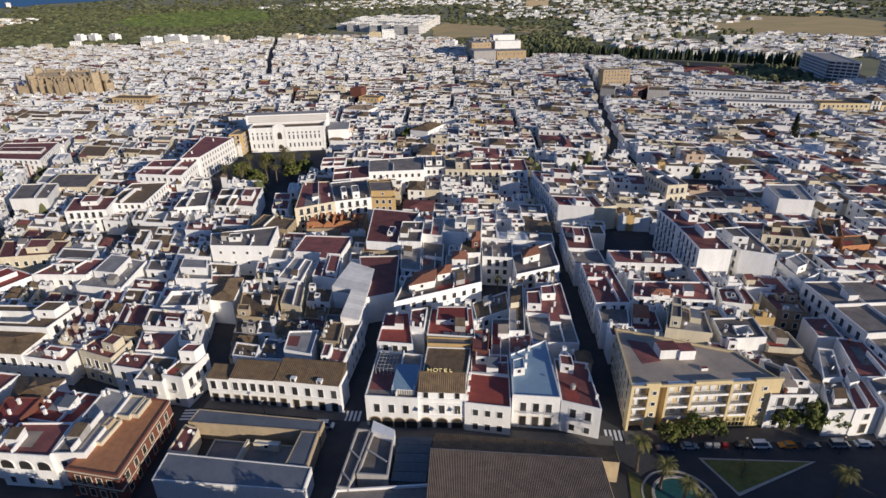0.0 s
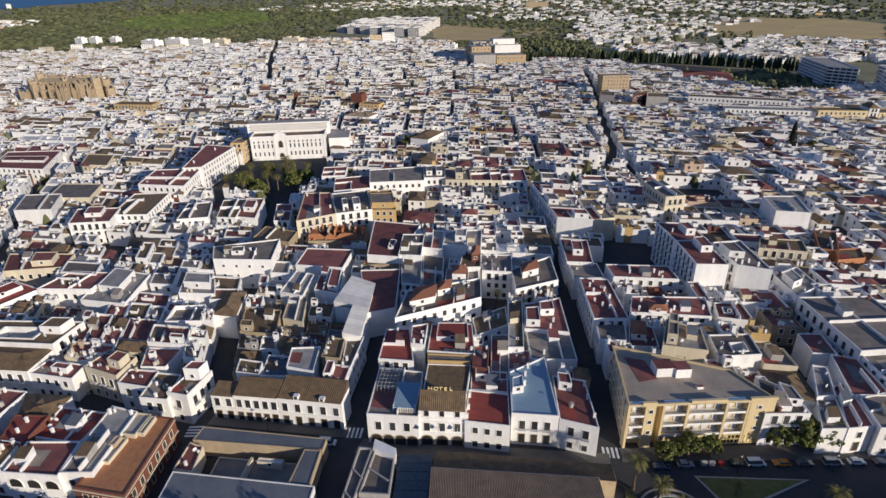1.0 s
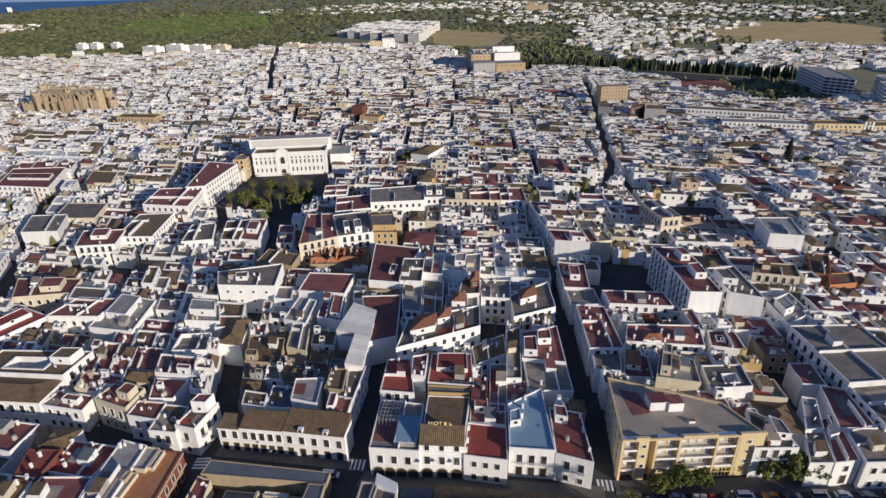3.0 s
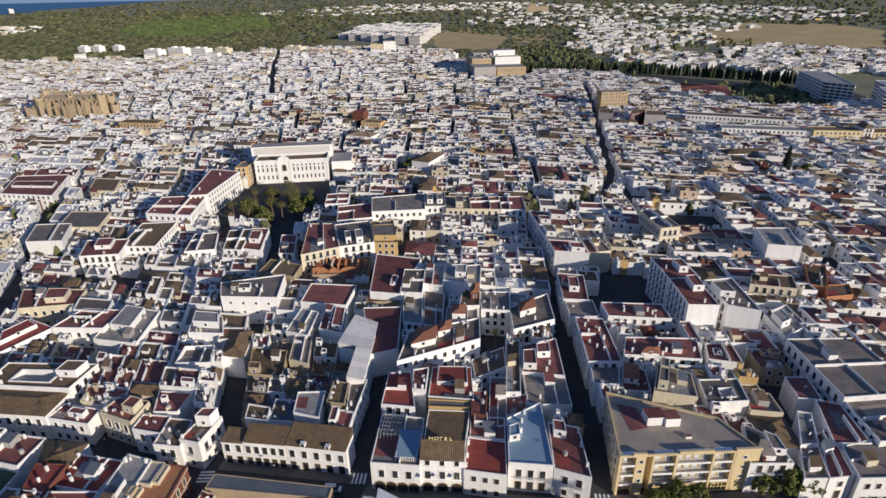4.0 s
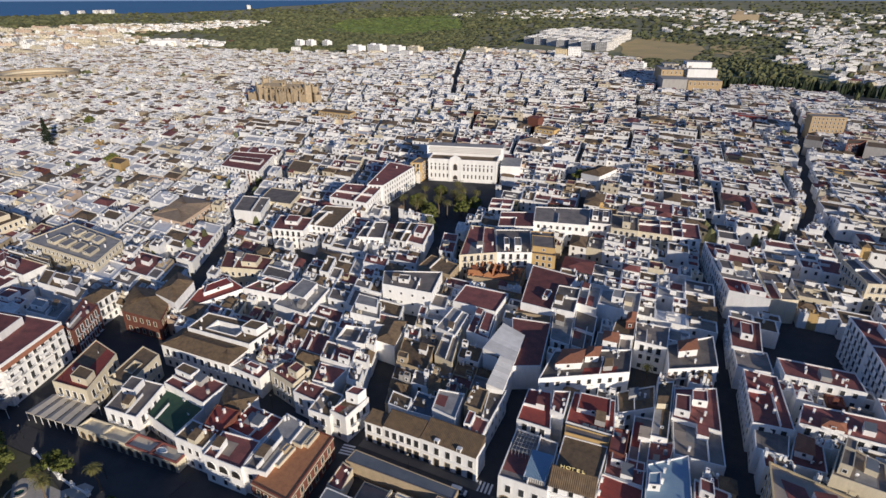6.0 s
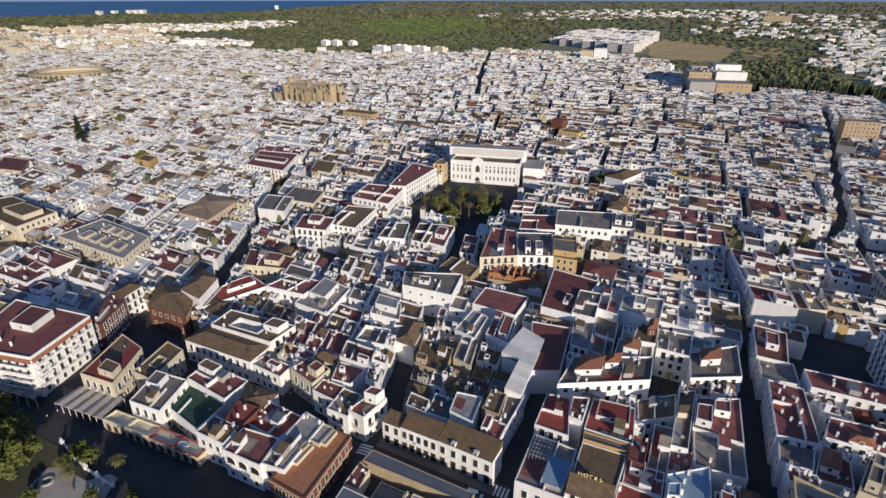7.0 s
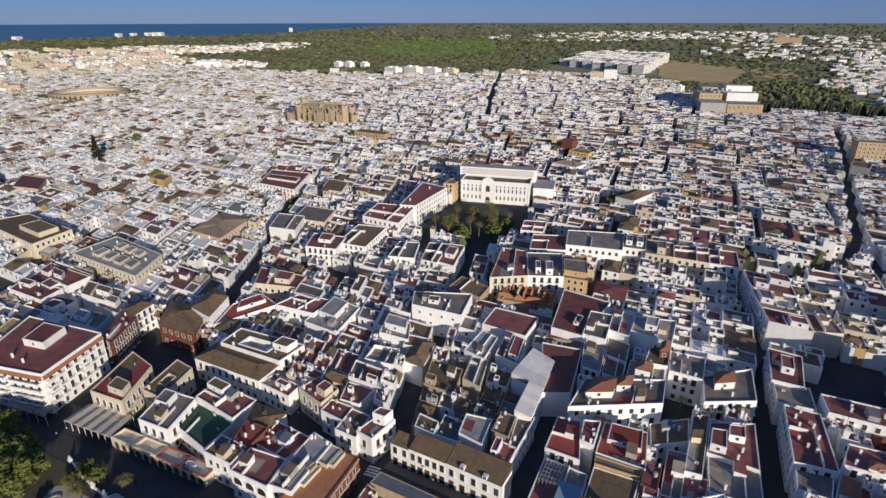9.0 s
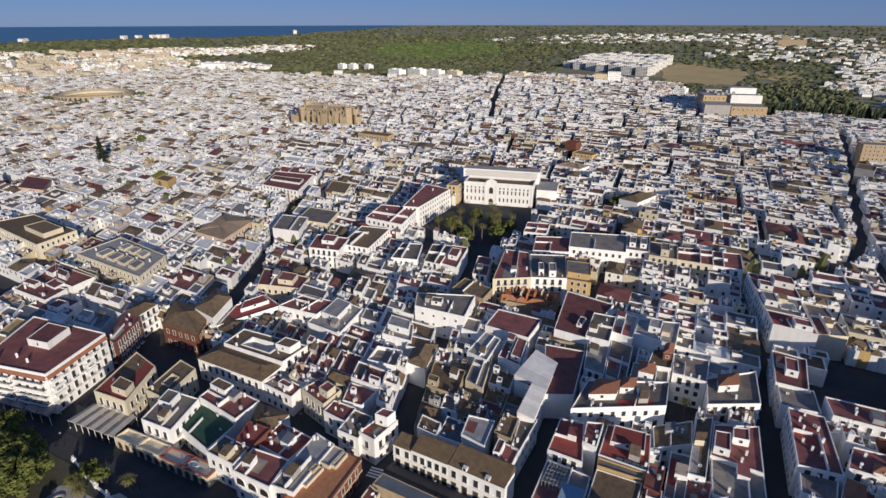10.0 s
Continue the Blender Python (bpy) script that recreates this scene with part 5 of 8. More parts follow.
def church():
    """Sandstone church: nave, aisles, buttresses with pinnacles, a stump of a tower and a rounded east end."""
    m = pose(-452, 449, 0, 0, 0, 9) @ Matrix.Diagonal((0.86, 1, 1.12, 1))
    take([(-462, 444), (-380, 457), (-385, 490), (-467, 477)])
    o = thing("church", "old sandstone church with buttresses and broken towers", "church", at=m)
    st = M["stone"]
    s = Shape()
    s.box(40, 14, 0, 62, 26, 14)
    part("aisle", s, st, o)
    s = Shape()
    s.box(40, 16, 0, 58, 14, 20)
    tiled(s, [(11, 9), (69, 9), (69, 23), (11, 23)], 20, 2.5, 0, rows=False, wall=0)
    part("nave", s, st, o)
    for i in range(8):
        s = Shape()
        x = 12 + i * 8
        s.box(x, 0.2, 0, 1.6, 2.4, 15)
        s.box(x, 0.2, 15, 1.1, 1.4, 3.5)
        s.face([(x - 0.5, 1.2, 14), (x + 0.5, 1.2, 14), (x + 0.5, 9, 19.4), (x - 0.5, 9, 19.4)])
        s.face([(x - 0.5, 1.2, 12.6), (x - 0.5, 1.2, 14), (x - 0.5, 9, 19.4), (x - 0.5, 9, 18)])
        s.face([(x + 0.5, 1.2, 14), (x + 0.5, 1.2, 12.6), (x + 0.5, 9, 18), (x + 0.5, 9, 19.4)])
        part("buttress", s, st, o)
        if i < 7:
            part("arch", ARCH, None, o, at=pose(x + 4, 1.0, 6) @ Matrix.Diagonal((1.2, 1, 2.2, 1)))
            part("arch", ARCH, None, o, at=pose(x + 4, 9.0, 15) @ Matrix.Diagonal((1.0, 1, 1.2, 1)))
    for x, y, w, d, h in ((14, 6, 12, 9, 18), (30, 4, 7, 6, 17), (44, 3, 9, 7, 16), (60, 4, 8, 8, 19), (22, 24, 16, 8, 23), (50, 24, 12, 8, 22.5), (-4, 14, 10, 18, 11)):
        s = Shape()
        s.box(x, y, 0, w, d, h)
        s.ring([(x - w / 2, y - d / 2), (x + w / 2, y - d / 2), (x + w / 2, y + d / 2), (x - w / 2, y + d / 2)], [(x - w / 2 + 0.6, y - d / 2 + 0.6), (x + w / 2 - 0.6, y - d / 2 + 0.6), (x + w / 2 - 0.6, y + d / 2 - 0.6), (x - w / 2 + 0.6, y + d / 2 - 0.6)], h, h + 0.9)
        for a, b in ((-1, -1), (1, -1), (1, 1), (-1, 1)):
            s.box(x + a * (w / 2 - 0.6), y + b * (d / 2 - 0.6), h, 1.2, 1.2, 3.2)
        part("chapel", s, st, o)
    for x, y, e, h in ((5, 10, 10, 21), (5, 22, 8, 26), (38, 12, 5, 22), (72, 10, 9, 23), (74, 22, 9, 20), (82, 14, 9, 13)):
        s = Shape()
        poly = [(x + e / 2 * math.cos(2 * math.pi * i / 8), y + e / 2 * math.sin(2 * math.pi * i / 8)) for i in range(8)]
        s.prism(poly, 0, h)
        for i in range(0, 8, 2):
            s.box(poly[i][0] * 0.9 + x * 0.1, poly[i][1] * 0.9 + y * 0.1, h, 1.3, 1.3, 2.4)
        part("tower", s, st, o)


church()


def bullring():
    o = thing("bullring", "round sandstone bullring with tiers of arches", "bullring", at=pose(-872, 470, 0))
    take([(-930, 410), (-815, 410), (-815, 530), (-930, 530)])
    n = 48
    for k, (r0, r1, z0, z1) in enumerate(((52, 47, 0, 11.5), (47, 41, 0, 9.0), (41, 35, 0, 6), (35, 30, 0, 3))):
        s = Shape()
        po = [(r0 * math.cos(2 * math.pi * i / n), r0 * math.sin(2 * math.pi * i / n)) for i in range(n)]
        pi_ = [(r1 * math.cos(2 * math.pi * i / n), r1 * math.sin(2 * math.pi * i / n)) for i in range(n)]
        s.ring(po, pi_, z0, z1)
        part("tier", s, M["stone"] if k != 1 else M["cream"], o)
    s = Shape()
    s.prism([(30 * math.cos(2 * math.pi * i / n), 30 * math.sin(2 * math.pi * i / n)) for i in range(n)], 0, 0.3)
    part("arena", s, M["field"], o)
    for i in range(n):
        a = 2 * math.pi * (i + 0.5) / n
        if math.sin(a) < 0.3:
            part("arch", ARCH, None, o, at=pose(51.9 * math.cos(a), 51.9 * math.sin(a), 5.5, 0, 0, math.degrees(a) + 90) @ Matrix.Diagonal((1.2, 1, 1.4, 1)))


bullring()


def factory():
    """Winery works: tan and white blocks with a cluttered flat roof."""
    o = thing("factory", "tan and white factory blocks with stepped flat roofs", "factory", at=frame_at((-77, 738), (-12, 757)))
    take([(-85, 725), (-5, 748), (-15, 915), (-95, 880)])
    # the left block is a white one; its grey paint puts in the shade
    for x, y, w, d, h, mt in ((14, 20, 28, 40, 17, "pale_wall"), (48, 16, 38, 32, 16, "factory_tan"), (36, 60, 66, 50, 25, "factory_tan"), (36, 46, 64, 6, 24, "white"), (52, 72, 30, 22, 33, "white"), (20, 80, 20, 20, 29, "cream"), (50, 34, 34, 8, 27, "white")):
        s = Shape()
        s.box(x, y, 0, w, d, h, 0, top=1)
        b = part("block", s, [M[mt], M["pale_roof"]], o)
        if mt == "factory_tan":
            for i in range(int(w / 5)):
                part("window", WINDOWS["plain"], None, b, at=pose(x - w / 2 + 2.5 + i * 5, y - d / 2, h - 6) @ Matrix.Diagonal((1, 1, 2.2, 1)))
    c = Shape()
    for i in range(22):
        r = random.Random(i)
        c.box(r.uniform(6, 66), r.uniform(36, 80), 25, 3, 3, r.uniform(1, 5))
    tagged(part("roof_plant", c, M["pale_roof"], o), kind="stuff")


factory()

# office tower, flats and institutions at the edge of the old town
house([(60, 533), (84, 538), (81, 551), (57, 546)], 21, "factory_tan", "pale_roof", sides=(0,), kinds=("plain",), name="office_block", label="tan brick office block with rows of square windows", category="office building", group="office blocks")
house([(52.6, 476), (63.2, 472), (66, 490), (55.5, 494)], 13, "pale_wall", "tile_roof", name="apartment_building", label="grey rendered flats beside a narrow street", category="apartment building", group="apartment blocks")
house([(77.4, 472), (86, 478), (104, 470), (98, 486)][:2] + [(92, 492), (80, 488)], 13, "brick_red", "tile_roof", sides=(0,), name="apartment_building", label="red-brown flats with a tile roof", category="apartment building", group="apartment blocks")
house([(88, 470), (104, 468), (107, 486), (92, 488)], 13, "pale_wall", "tile_roof", name="apartment_building", label="grey rendered flats with a tile roof", category="apartment building", group="apartment blocks")
house([(121, 478), (190, 461), (193, 473), (124, 490)], 12, "white", "tile_roof", sides=(0, 3), kinds=("plain", "balcony", "plain"), name="apartment_building", label="long white terrace of flats", category="apartment building", group="apartment blocks")
house([(137, 436), (191.7, 430.8), (193.5, 444), (139, 449)], 10.5, "white", "pale_roof", sides=(0, 3), kinds=("plain", "plain", "plain"), name="apartment_building", label="long white flats with continuous balconies", category="apartment building", group="apartment blocks")
house([(196.5, 430), (228, 430.5), (228, 444), (196.5, 443)], 11.4, "yellow_wall", "tile_roof", sides=(0,), kinds=("plain", "plain"), name="convent", label="yellow institution with a white gabled front", category="building")
house([(228.5, 430.5), (235, 431), (235, 444), (228.5, 443.5)], 14, "white", "tile_roof", sides=(0,), pitch=3, name="convent_gable", label="white gabled church front beside the yellow institution", category="church")
house([(235.5, 431), (260, 434), (260, 448), (235.5, 446)], 10, "yellow_wall", "tile_roof", sides=(0,), kinds=("plain",), name="convent", label="yellow side wing of an institution", category="building")
house([(122.7, 371), (153.2, 377.9), (151, 389), (120.5, 382)], 8, "white", "tile_roof", sides=(0,), kinds=("plain",), pitch=2.2, name="chapel", label="white chapel with a long brown tile roof", category="chapel")
house([(148, 628), (196, 616), (206, 668), (160, 684)], 6, "brick_red", "terracotta", pitch=3, name="warehouse", label="warehouse with red pitched roofs", category="warehouse", group="warehouses")
house([(160, 580), (200, 572), (204, 600), (166, 610)], 6, "stone", "steel_roof", pitch=2.5, name="warehouse", label="warehouse with a grey pitched roof", category="warehouse", group="warehouses")
house([(120, 600), (150, 590), (156, 625), (126, 632)], 6, "white", "steel_roof", pitch=2.5, name="warehouse", label="warehouse with a grey pitched roof", category="warehouse", group="warehouses")
slabs("apartment_building", [(268, 590), (286, 572), (300, 660), (276, 672)], 7, 3.3, 0, M["white"], M["dark"], M["pale_roof"], "curved white apartment block with long balconies")
slabs("apartment_building", [(292, 535), (330, 520), (338, 545), (300, 562)], 7, 3.3, 0, M["white"], M["dark"], M["pale_roof"], "white apartment block with long balconies")
slabs("apartment_building", [(310, 570), (350, 560), (358, 590), (316, 602)], 7, 3.3, 0, M["white"], M["dark"], M["pale_roof"], "white apartment block with stepped terraces")
house([(-334, 411), (-300, 411), (-302, 424), (-337, 424)], 11.5, "ochre", "tile_roof", sides=(0, 1), kinds=("plain", "balcony"), label="bright ochre house among white roofs")
# single houses that stand out of the white roofs by colour or size
house(rect(-145, 463, 10, 10, -10), 14, "brick_red", "terracotta", name="house", label="tall narrow dark red house above white roofs")
house(rect(-127, 438, 17, 10, -10), 10.5, "ochre", "tile_roof", sides=(0,), kinds=("plain", "plain"), label="tan house with a tiled roof above white roofs")
house(rect(-124, 399, 20, 14, -12), 9.5, "white", "hall_roof", pitch=2.0, label="white hall with a broad brown pitched roof")
house(rect(20, 572, 22, 8, -12), 10, "red_roof", "pale_roof", sides=(0,), kinds=("small", "small"), label="bright red house among white ones")
house(rect(-64, 340, 12, 22, -16), 10, "white", "tile_roof", pitch=2.2, label="white barn with a steep brown roof beside a garden")
# taller blocks along the edge of the old town
for x, y, w, d, h, wall in ((-686, 978, 34, 18, 17, "white"), (-655, 1004, 38, 18, 18, "white"), (-622, 1024, 36, 18, 15, "white"), (-590, 1046, 30, 16, 13, "cream"), (-898, 1060, 20, 14, 15, "white"), (-868, 1062, 20, 14, 16, "white"), (-842, 1086, 18, 14, 14, "white"),
                            (-450, 1056, 36, 18, 15, "cream"), (-400, 1030, 30, 16, 11, "peach"), (-350, 1018, 44, 16, 12, "cream"), (-172, 956, 36, 12, 10, "peach"), (-138, 960, 18, 12, 11, "white")):
    house(rect(x, y, w, d, -14), h, wall, "white_roof", sides=(0,), kinds=("plain", "plain", "plain"), huts=((0.1, 0.3, 0.3, 0.8, 2.6), (0.6, 0.8, 0.3, 0.8, 2.6)), name="apartment_building", label=f"{WORDS[wall]} apartment block at the edge of the old town", category="apartment building", group="apartment blocks")
# white estate on the rise, in rows
estate = random.Random(8)
for i in range(-3, 4):
    for j in range(6):
        x, y = -374 + 33 * i - 5 * j + estate.uniform(-3, 3), 1310 - 20 * i + 78 * j + estate.uniform(-8, 8)
        w, d = estate.uniform(20, 26), estate.uniform(40, 54)
        n = estate.choice((5, 6, 6, 7))
        blk = slabs("apartment_building", [(x, y), (x + w, y - 6), (x + w + 7, y + d - 6), (x + 7, y + d)], n, 3.2, 0, M["white"], M["grey_roof"], M["pale_roof"], "white apartment block of an estate on the edge of town", "white estate", band=1.5, deep=0.7)
        for k in range(3):
            s = Shape()
            s.box(x + w / 2 + 1 + 2.2 * k, y + d * (0.2 + 0.28 * k), n * 3.2 + 0.3, 7, 6, 2.8)
            part("stair_head", s, M["white"], blk)
house([(-277, 1050), (-257, 1060), (-262, 1074), (-282, 1064)], 24, "white", "pale_roof", name="apartment_tower", label="white apartment tower at the edge of town", category="apartment building", group="apartment blocks", sides=(0, 1), kinds=("plain",))
house([(-300, 1046), (-279, 1050), (-284, 1064), (-304, 1060)], 20, "yellow_wall", "pale_roof", name="apartment_tower", label="yellow and grey apartment tower", category="apartment building", group="apartment blocks", sides=(0,), kinds=("plain",))
# flats at the pine wood and out towards the coast
for i in (0, 1, 3, 5, 6, 8, 10):
    x, y = -830 + 34 * i, 895 + 10 * i + 24 * math.sin(i * 2.1)
    house(rect(x, y, 18 + 5 * math.sin(i * 3.3), 13, 14 + 20 * math.sin(i * 1.3)), 12 + 2 * math.sin(i * 1.7), "white" if i % 3 else "cream", "pale_roof", sides=(0,), kinds=("plain", "balcony", "plain"), name="apartment_building", label="pale apartment block at the edge of the pine wood", category="apartment building", group="apartment blocks")
for i in (0.75, 1.75, 2.75, 3.25, 3.7):
    x, y = -2586 + 12 * i, 1520 + 62 * i
    slabs("seafront_tower", rect(x, y, 34, 16, -60), 4, 4.2, rise(x, y), M["white"], M["pale_roof"], M["pale_roof"], "white seafront hotel tower at the water", "seafront towers", band=3)
slabs("seafront_tower", rect(-2640, 1190, 38, 18, -60), 4, 4.2, rise(-2640, 1190), M["white"], M["pale_roof"], M["pale_roof"], "white seafront hotel block at the water", "seafront towers", band=3)
slabs("seafront_tower", rect(-2330, 2370, 60, 18, -40), 5, 4.4, rise(-2330, 2370), M["white"], M["pale_roof"], M["pale_roof"], "white seafront hotel block at the water", "seafront towers", band=3)
house(rect(-1199, 945, 58, 26, 28), 14, "white", "pale_roof", name="sports_hall", label="large plain white hall", category="hall")
# hilltop institution on the skyline
house(rect(-10, 2520, 90, 40, 5), 46, "stone", "tile_roof", name="hilltop_building", label="tan hilltop building on the skyline", category="building")
house(rect(-30, 2515, 28, 30, 5), 60, "stone", "tile_roof", name="hilltop_tower", label="tan tower of a hilltop building", category="tower")


def stepped_flats():
    """Balcony decks, a tile band under the parapet and awnings of the block beside the promenade."""
    o = next(b for b in bpy.data.objects if b.get("label") == "cream apartment block with a dark red roof terrace")
    q = [(-190.2, 53.3), (-165.8, 60.0), (-173.6, 81.7), (-205.6, 75.8)]
    for e, reach in ((0, 1.5), (1, 0.7)):
        a, b = q[e], q[(e + 1) % 4]
        L = span(a, b)
        m = frame_at(a, b)
        s = Shape()
        for i in range(int(L / 0.45)):
            x = 0.45 * i
            s.face([(x, -0.75, 13.8), (x + 0.24, -0.75, 13.9), (x + 0.24, 0.0, 15.0), (x, 0.0, 14.9)])
            s.face([(x + 0.24, -0.75, 13.9), (x + 0.45, -0.75, 13.8), (x + 0.45, 0.0, 14.9), (x + 0.24, 0.0, 15.0)])
        s.face([(0, -0.75, 13.8), (0, 0, 13.8), (L, 0, 13.8), (L, -0.75, 13.8)])
        part("tile_band", s, M["clay_band"], o, at=m)
        n = 2 if e == 0 else 4
        for k in range(4):
            for i in range(n):
                x0, x1 = L * i / n + 0.7, L * (i + 1) / n - 0.7
                if e == 1 and i % 2:
                    continue
                s = Shape()
                s.box((x0 + x1) / 2, -reach / 2 + 0.05, 3.4 + 2.75 * k, x1 - x0, reach, 0.2, bottom=True)
                s.box((x0 + x1) / 2, -reach + 0.1, 3.6 + 2.75 * k, x1 - x0, 0.12, 0.9)
                s.box(x0 + 0.06, -reach / 2, 3.6 + 2.75 * k, 0.12, reach, 0.9)
                s.box(x1 - 0.06, -reach / 2, 3.6 + 2.75 * k, 0.12, reach, 0.9)
                part("balcony_deck", s, M["white"], o, at=m)


stepped_flats()

# ---- town: blocks of houses along a fan of streets ----
rng = random.Random(11)


def strip(pts, w):
    """Keeps a street free of houses."""
    for (x0, y0), (x1, y1) in zip(pts, pts[1:]):
        l = math.hypot(x1 - x0, y1 - y0)
        nx, ny = -(y1 - y0) / l * w / 2, (x1 - x0) / l * w / 2
        q = [(x0 - nx, y0 - ny), (x1 - nx, y1 - ny), (x1 + nx, y1 + ny), (x0 + nx, y0 + ny)]
        take(q)
        STREETS.append(TAKEN.pop())


STREETS = []
strip([(53, 101), (80, 107), (140, 118)], 13)
strip([(22, 92), (80, 101), (160, 113)], 10)
strip([(20.3, 88), (18, 122), (13.5, 157), (9.6, 210), (3, 246), (2, 300)], 4.6)
strip([(-35.2, 88), (-38.5, 117), (-43, 141)], 5.2)
strip([(-66.5, 86), (-74.3, 104), (-85.4, 142), (-100, 180), (-110, 225)], 4.4)
strip([(-157, 98), (-114.4, 93.6), (-92.5, 91.5), (-65.8, 89.3)], 6)
strip([(-150, 92), (-160, 103), (-179, 141), (-198, 168), (-230, 215), (-262, 262)], 4.6)
strip([(-110, 216), (-60, 220), (2, 232), (60, 240)], 4.5)
strip([(2, 240), (40, 300), (48, 330), (54, 522), (57, 690)], 5)
strip([(-284, 590), (-380, 803), (-500, 1096)], 6)
strip([(-143, 222), (-112, 228), (-105, 300), (-148, 290), (-143, 222)], 4)
STREETS.append([(-156, 236), (-107, 232), (-114, 311), (-163, 297), (-163, -107, 232, 311)])
STREETS.append([(-11.4, 141.6), (-2.4, 147.3), (-3.9, 157.5), (-12.8, 157.1), (-12.8, -2.4, 141.6, 157.5)])
STREETS.append([(-81, 181), (-59.5, 184), (-62, 199), (-85.5, 197), (-85.5, -59.5, 181, 199)])
STREETS.append([(24, 165), (45, 163), (50, 205), (30, 207), (24, 50, 163, 207)])
STREETS.append([(60, 250), (90, 250), (90, 275), (62, 275), (60, 90, 250, 275)])
STREETS.append([(-82, 322), (-62, 322), (-60, 355), (-84, 355), (-84, -60, 322, 355)])
STREETS.append([(190, 560), (275, 560), (275, 720), (200, 720), (190, 275, 560, 720)])


def inside(t, p):
    return t[4][0] < p[0] < t[4][1] and t[4][2] < p[1] < t[4][3] and all(
        (t[(k + 1) % 4][0] - t[k][0]) * (p[1] - t[k][1]) - (t[(k + 1) % 4][1] - t[k][1]) * (p[0] - t[k][0]) > 0 for k in range(4))


def on_street(q):
    return sum(any(inside(t, lerp2(q, u, v)) for t in STREETS) for u in (0.1, 0.5, 0.9) for v in (0.1, 0.5, 0.9))


def radial(u):
    """Sideways drift of the streets per metre of depth."""
    pts = [(-900, -0.75), (-250, -0.62), (-156, -0.57), (-66, -0.38), (-36, -0.13), (20, -0.09), (120, -0.1), (600, -0.05)]
    for (a, sa), (b, sb) in zip(pts, pts[1:]):
        if u <= b:
            return sa + (sb - sa) * max(0, (u - a) / (b - a))
    return pts[-1][1]


def street_point(u, v):
    x = u + radial(u) * (v - 90)
    # the cross streets of the eastern quarter run down to the right
    return (x, v - 0.22 * min(1, max(0, (v - 270) / 130)) * max(0, x + 60))


def cells(q, wmax, out):
    w = (span(q[0], q[1]) + span(q[3], q[2])) / 2
    d = (span(q[0], q[3]) + span(q[1], q[2])) / 2
    big = wmax * rng.uniform(0.75, 1.6)
    if w <= big * 1.15 and d <= big * 1.2:
        out.append(q)
        return
    k = rng.uniform(0.36, 0.64)
    if w / wmax > d / (wmax * 1.3):
        cells(sub(q, 0, k, 0, 1), wmax, out)
        cells(sub(q, k, 1, 0, 1), wmax, out)
    else:
        cells(sub(q, 0, 1, 0, k), wmax, out)
        cells(sub(q, 0, 1, k, 1), wmax, out)


def choose(pairs):
    t = rng.random() * sum(p[1] for p in pairs)
    for v, p in pairs:
        t -= p
        if t <= 0:
            return v
    return pairs[-1][0]


WALLS = (("white", 84), ("cream", 10), ("peach", 3), ("ochre", 1), ("brick_red", 1), ("stone", 2))
WARM = (("white", 66), ("cream", 24), ("peach", 6), ("stone", 4))
ROOFS = (("terracotta", 32), ("grey_roof", 32), ("pale_roof", 6), ("tile_roof", 30))


def near_house(q, sides, split=True):
    if not free(q) or on_street(q):
        # a smaller house may still fit on part of the plot
        if split and min(span(q[0], q[1]), span(q[1], q[2])) > 4.5:
            for u in (0, 0.5):
                for v in (0, 0.5):
                    near_house(sub(q, u, u + 0.5, v, v + 0.5), sides, span(q[0], q[1]) > 11)
        return
    q = inset(q, 0.03)
    w, d = span(q[0], q[1]), span(q[1], q[2])
    h = rng.choice((6.4, 7.4, 7.8, 8.2, 8.4, 8.8, 9.2))
    wall, roof = choose(WALLS), choose(ROOFS)
    mx, my = lerp2(q, 0.5, 0.5)
    if -80 < mx < -38 and 97 < my < 150:
        # the block behind the tiled street houses: low, of bare stone and grey render, its colours darkened for shade
        h = rng.choice((4.6, 5.4, 6.0, 6.6, 7.2))
        wall, roof = choose((("pale_wall", 40), ("stone", 28), ("white", 32))), choose((("grey_roof", 36), ("steel_roof", 26), ("tile_roof", 26), ("green_roof", 4), ("terracotta", 8)))
    patio = None
    huts, chims = [], []
    pitch = 1.5 if roof == "tile_roof" and rng.random() < 0.6 and min(w, d) < 10 else None
    if not pitch:
        if min(w, d) > 8 and rng.random() < 0.5:
            a, b = rng.uniform(0.28, 0.45), rng.uniform(0.28, 0.45)
            patio = (a, a + 0.28, b, b + 0.3)
        if rng.random() < 0.75:
            a, b = rng.choice((0.02, 0.62)), rng.choice((0.02, 0.66))
            huts.append((a, a + rng.uniform(0.25, 0.36), b, b + rng.uniform(0.22, 0.32), rng.uniform(2.2, 2.9)))
        if rng.random() < 0.3:
            huts.append((0.36, 0.6, rng.choice((0.0, 0.72)), 0.98, rng.uniform(1.2, 2.4)))
            huts[-1] = (*huts[-1][:3], min(0.99, huts[-1][2] + 0.26), huts[-1][4])
        for k in range(rng.choice((0, 1, 2, 3, 4))):
            chims.append((rng.uniform(0.05, 0.95), rng.choice((0.05, 0.95, rng.random()))))
    if not pitch and -121 < mx < -84 and 90 < my < 117:
        # red-tiled terraces in the blocks above the market
        roof = "terracotta"
    house(q, h, wall, roof, rng.uniform(0.3, 0.9), patio, huts, chims, sides, pitch=pitch)


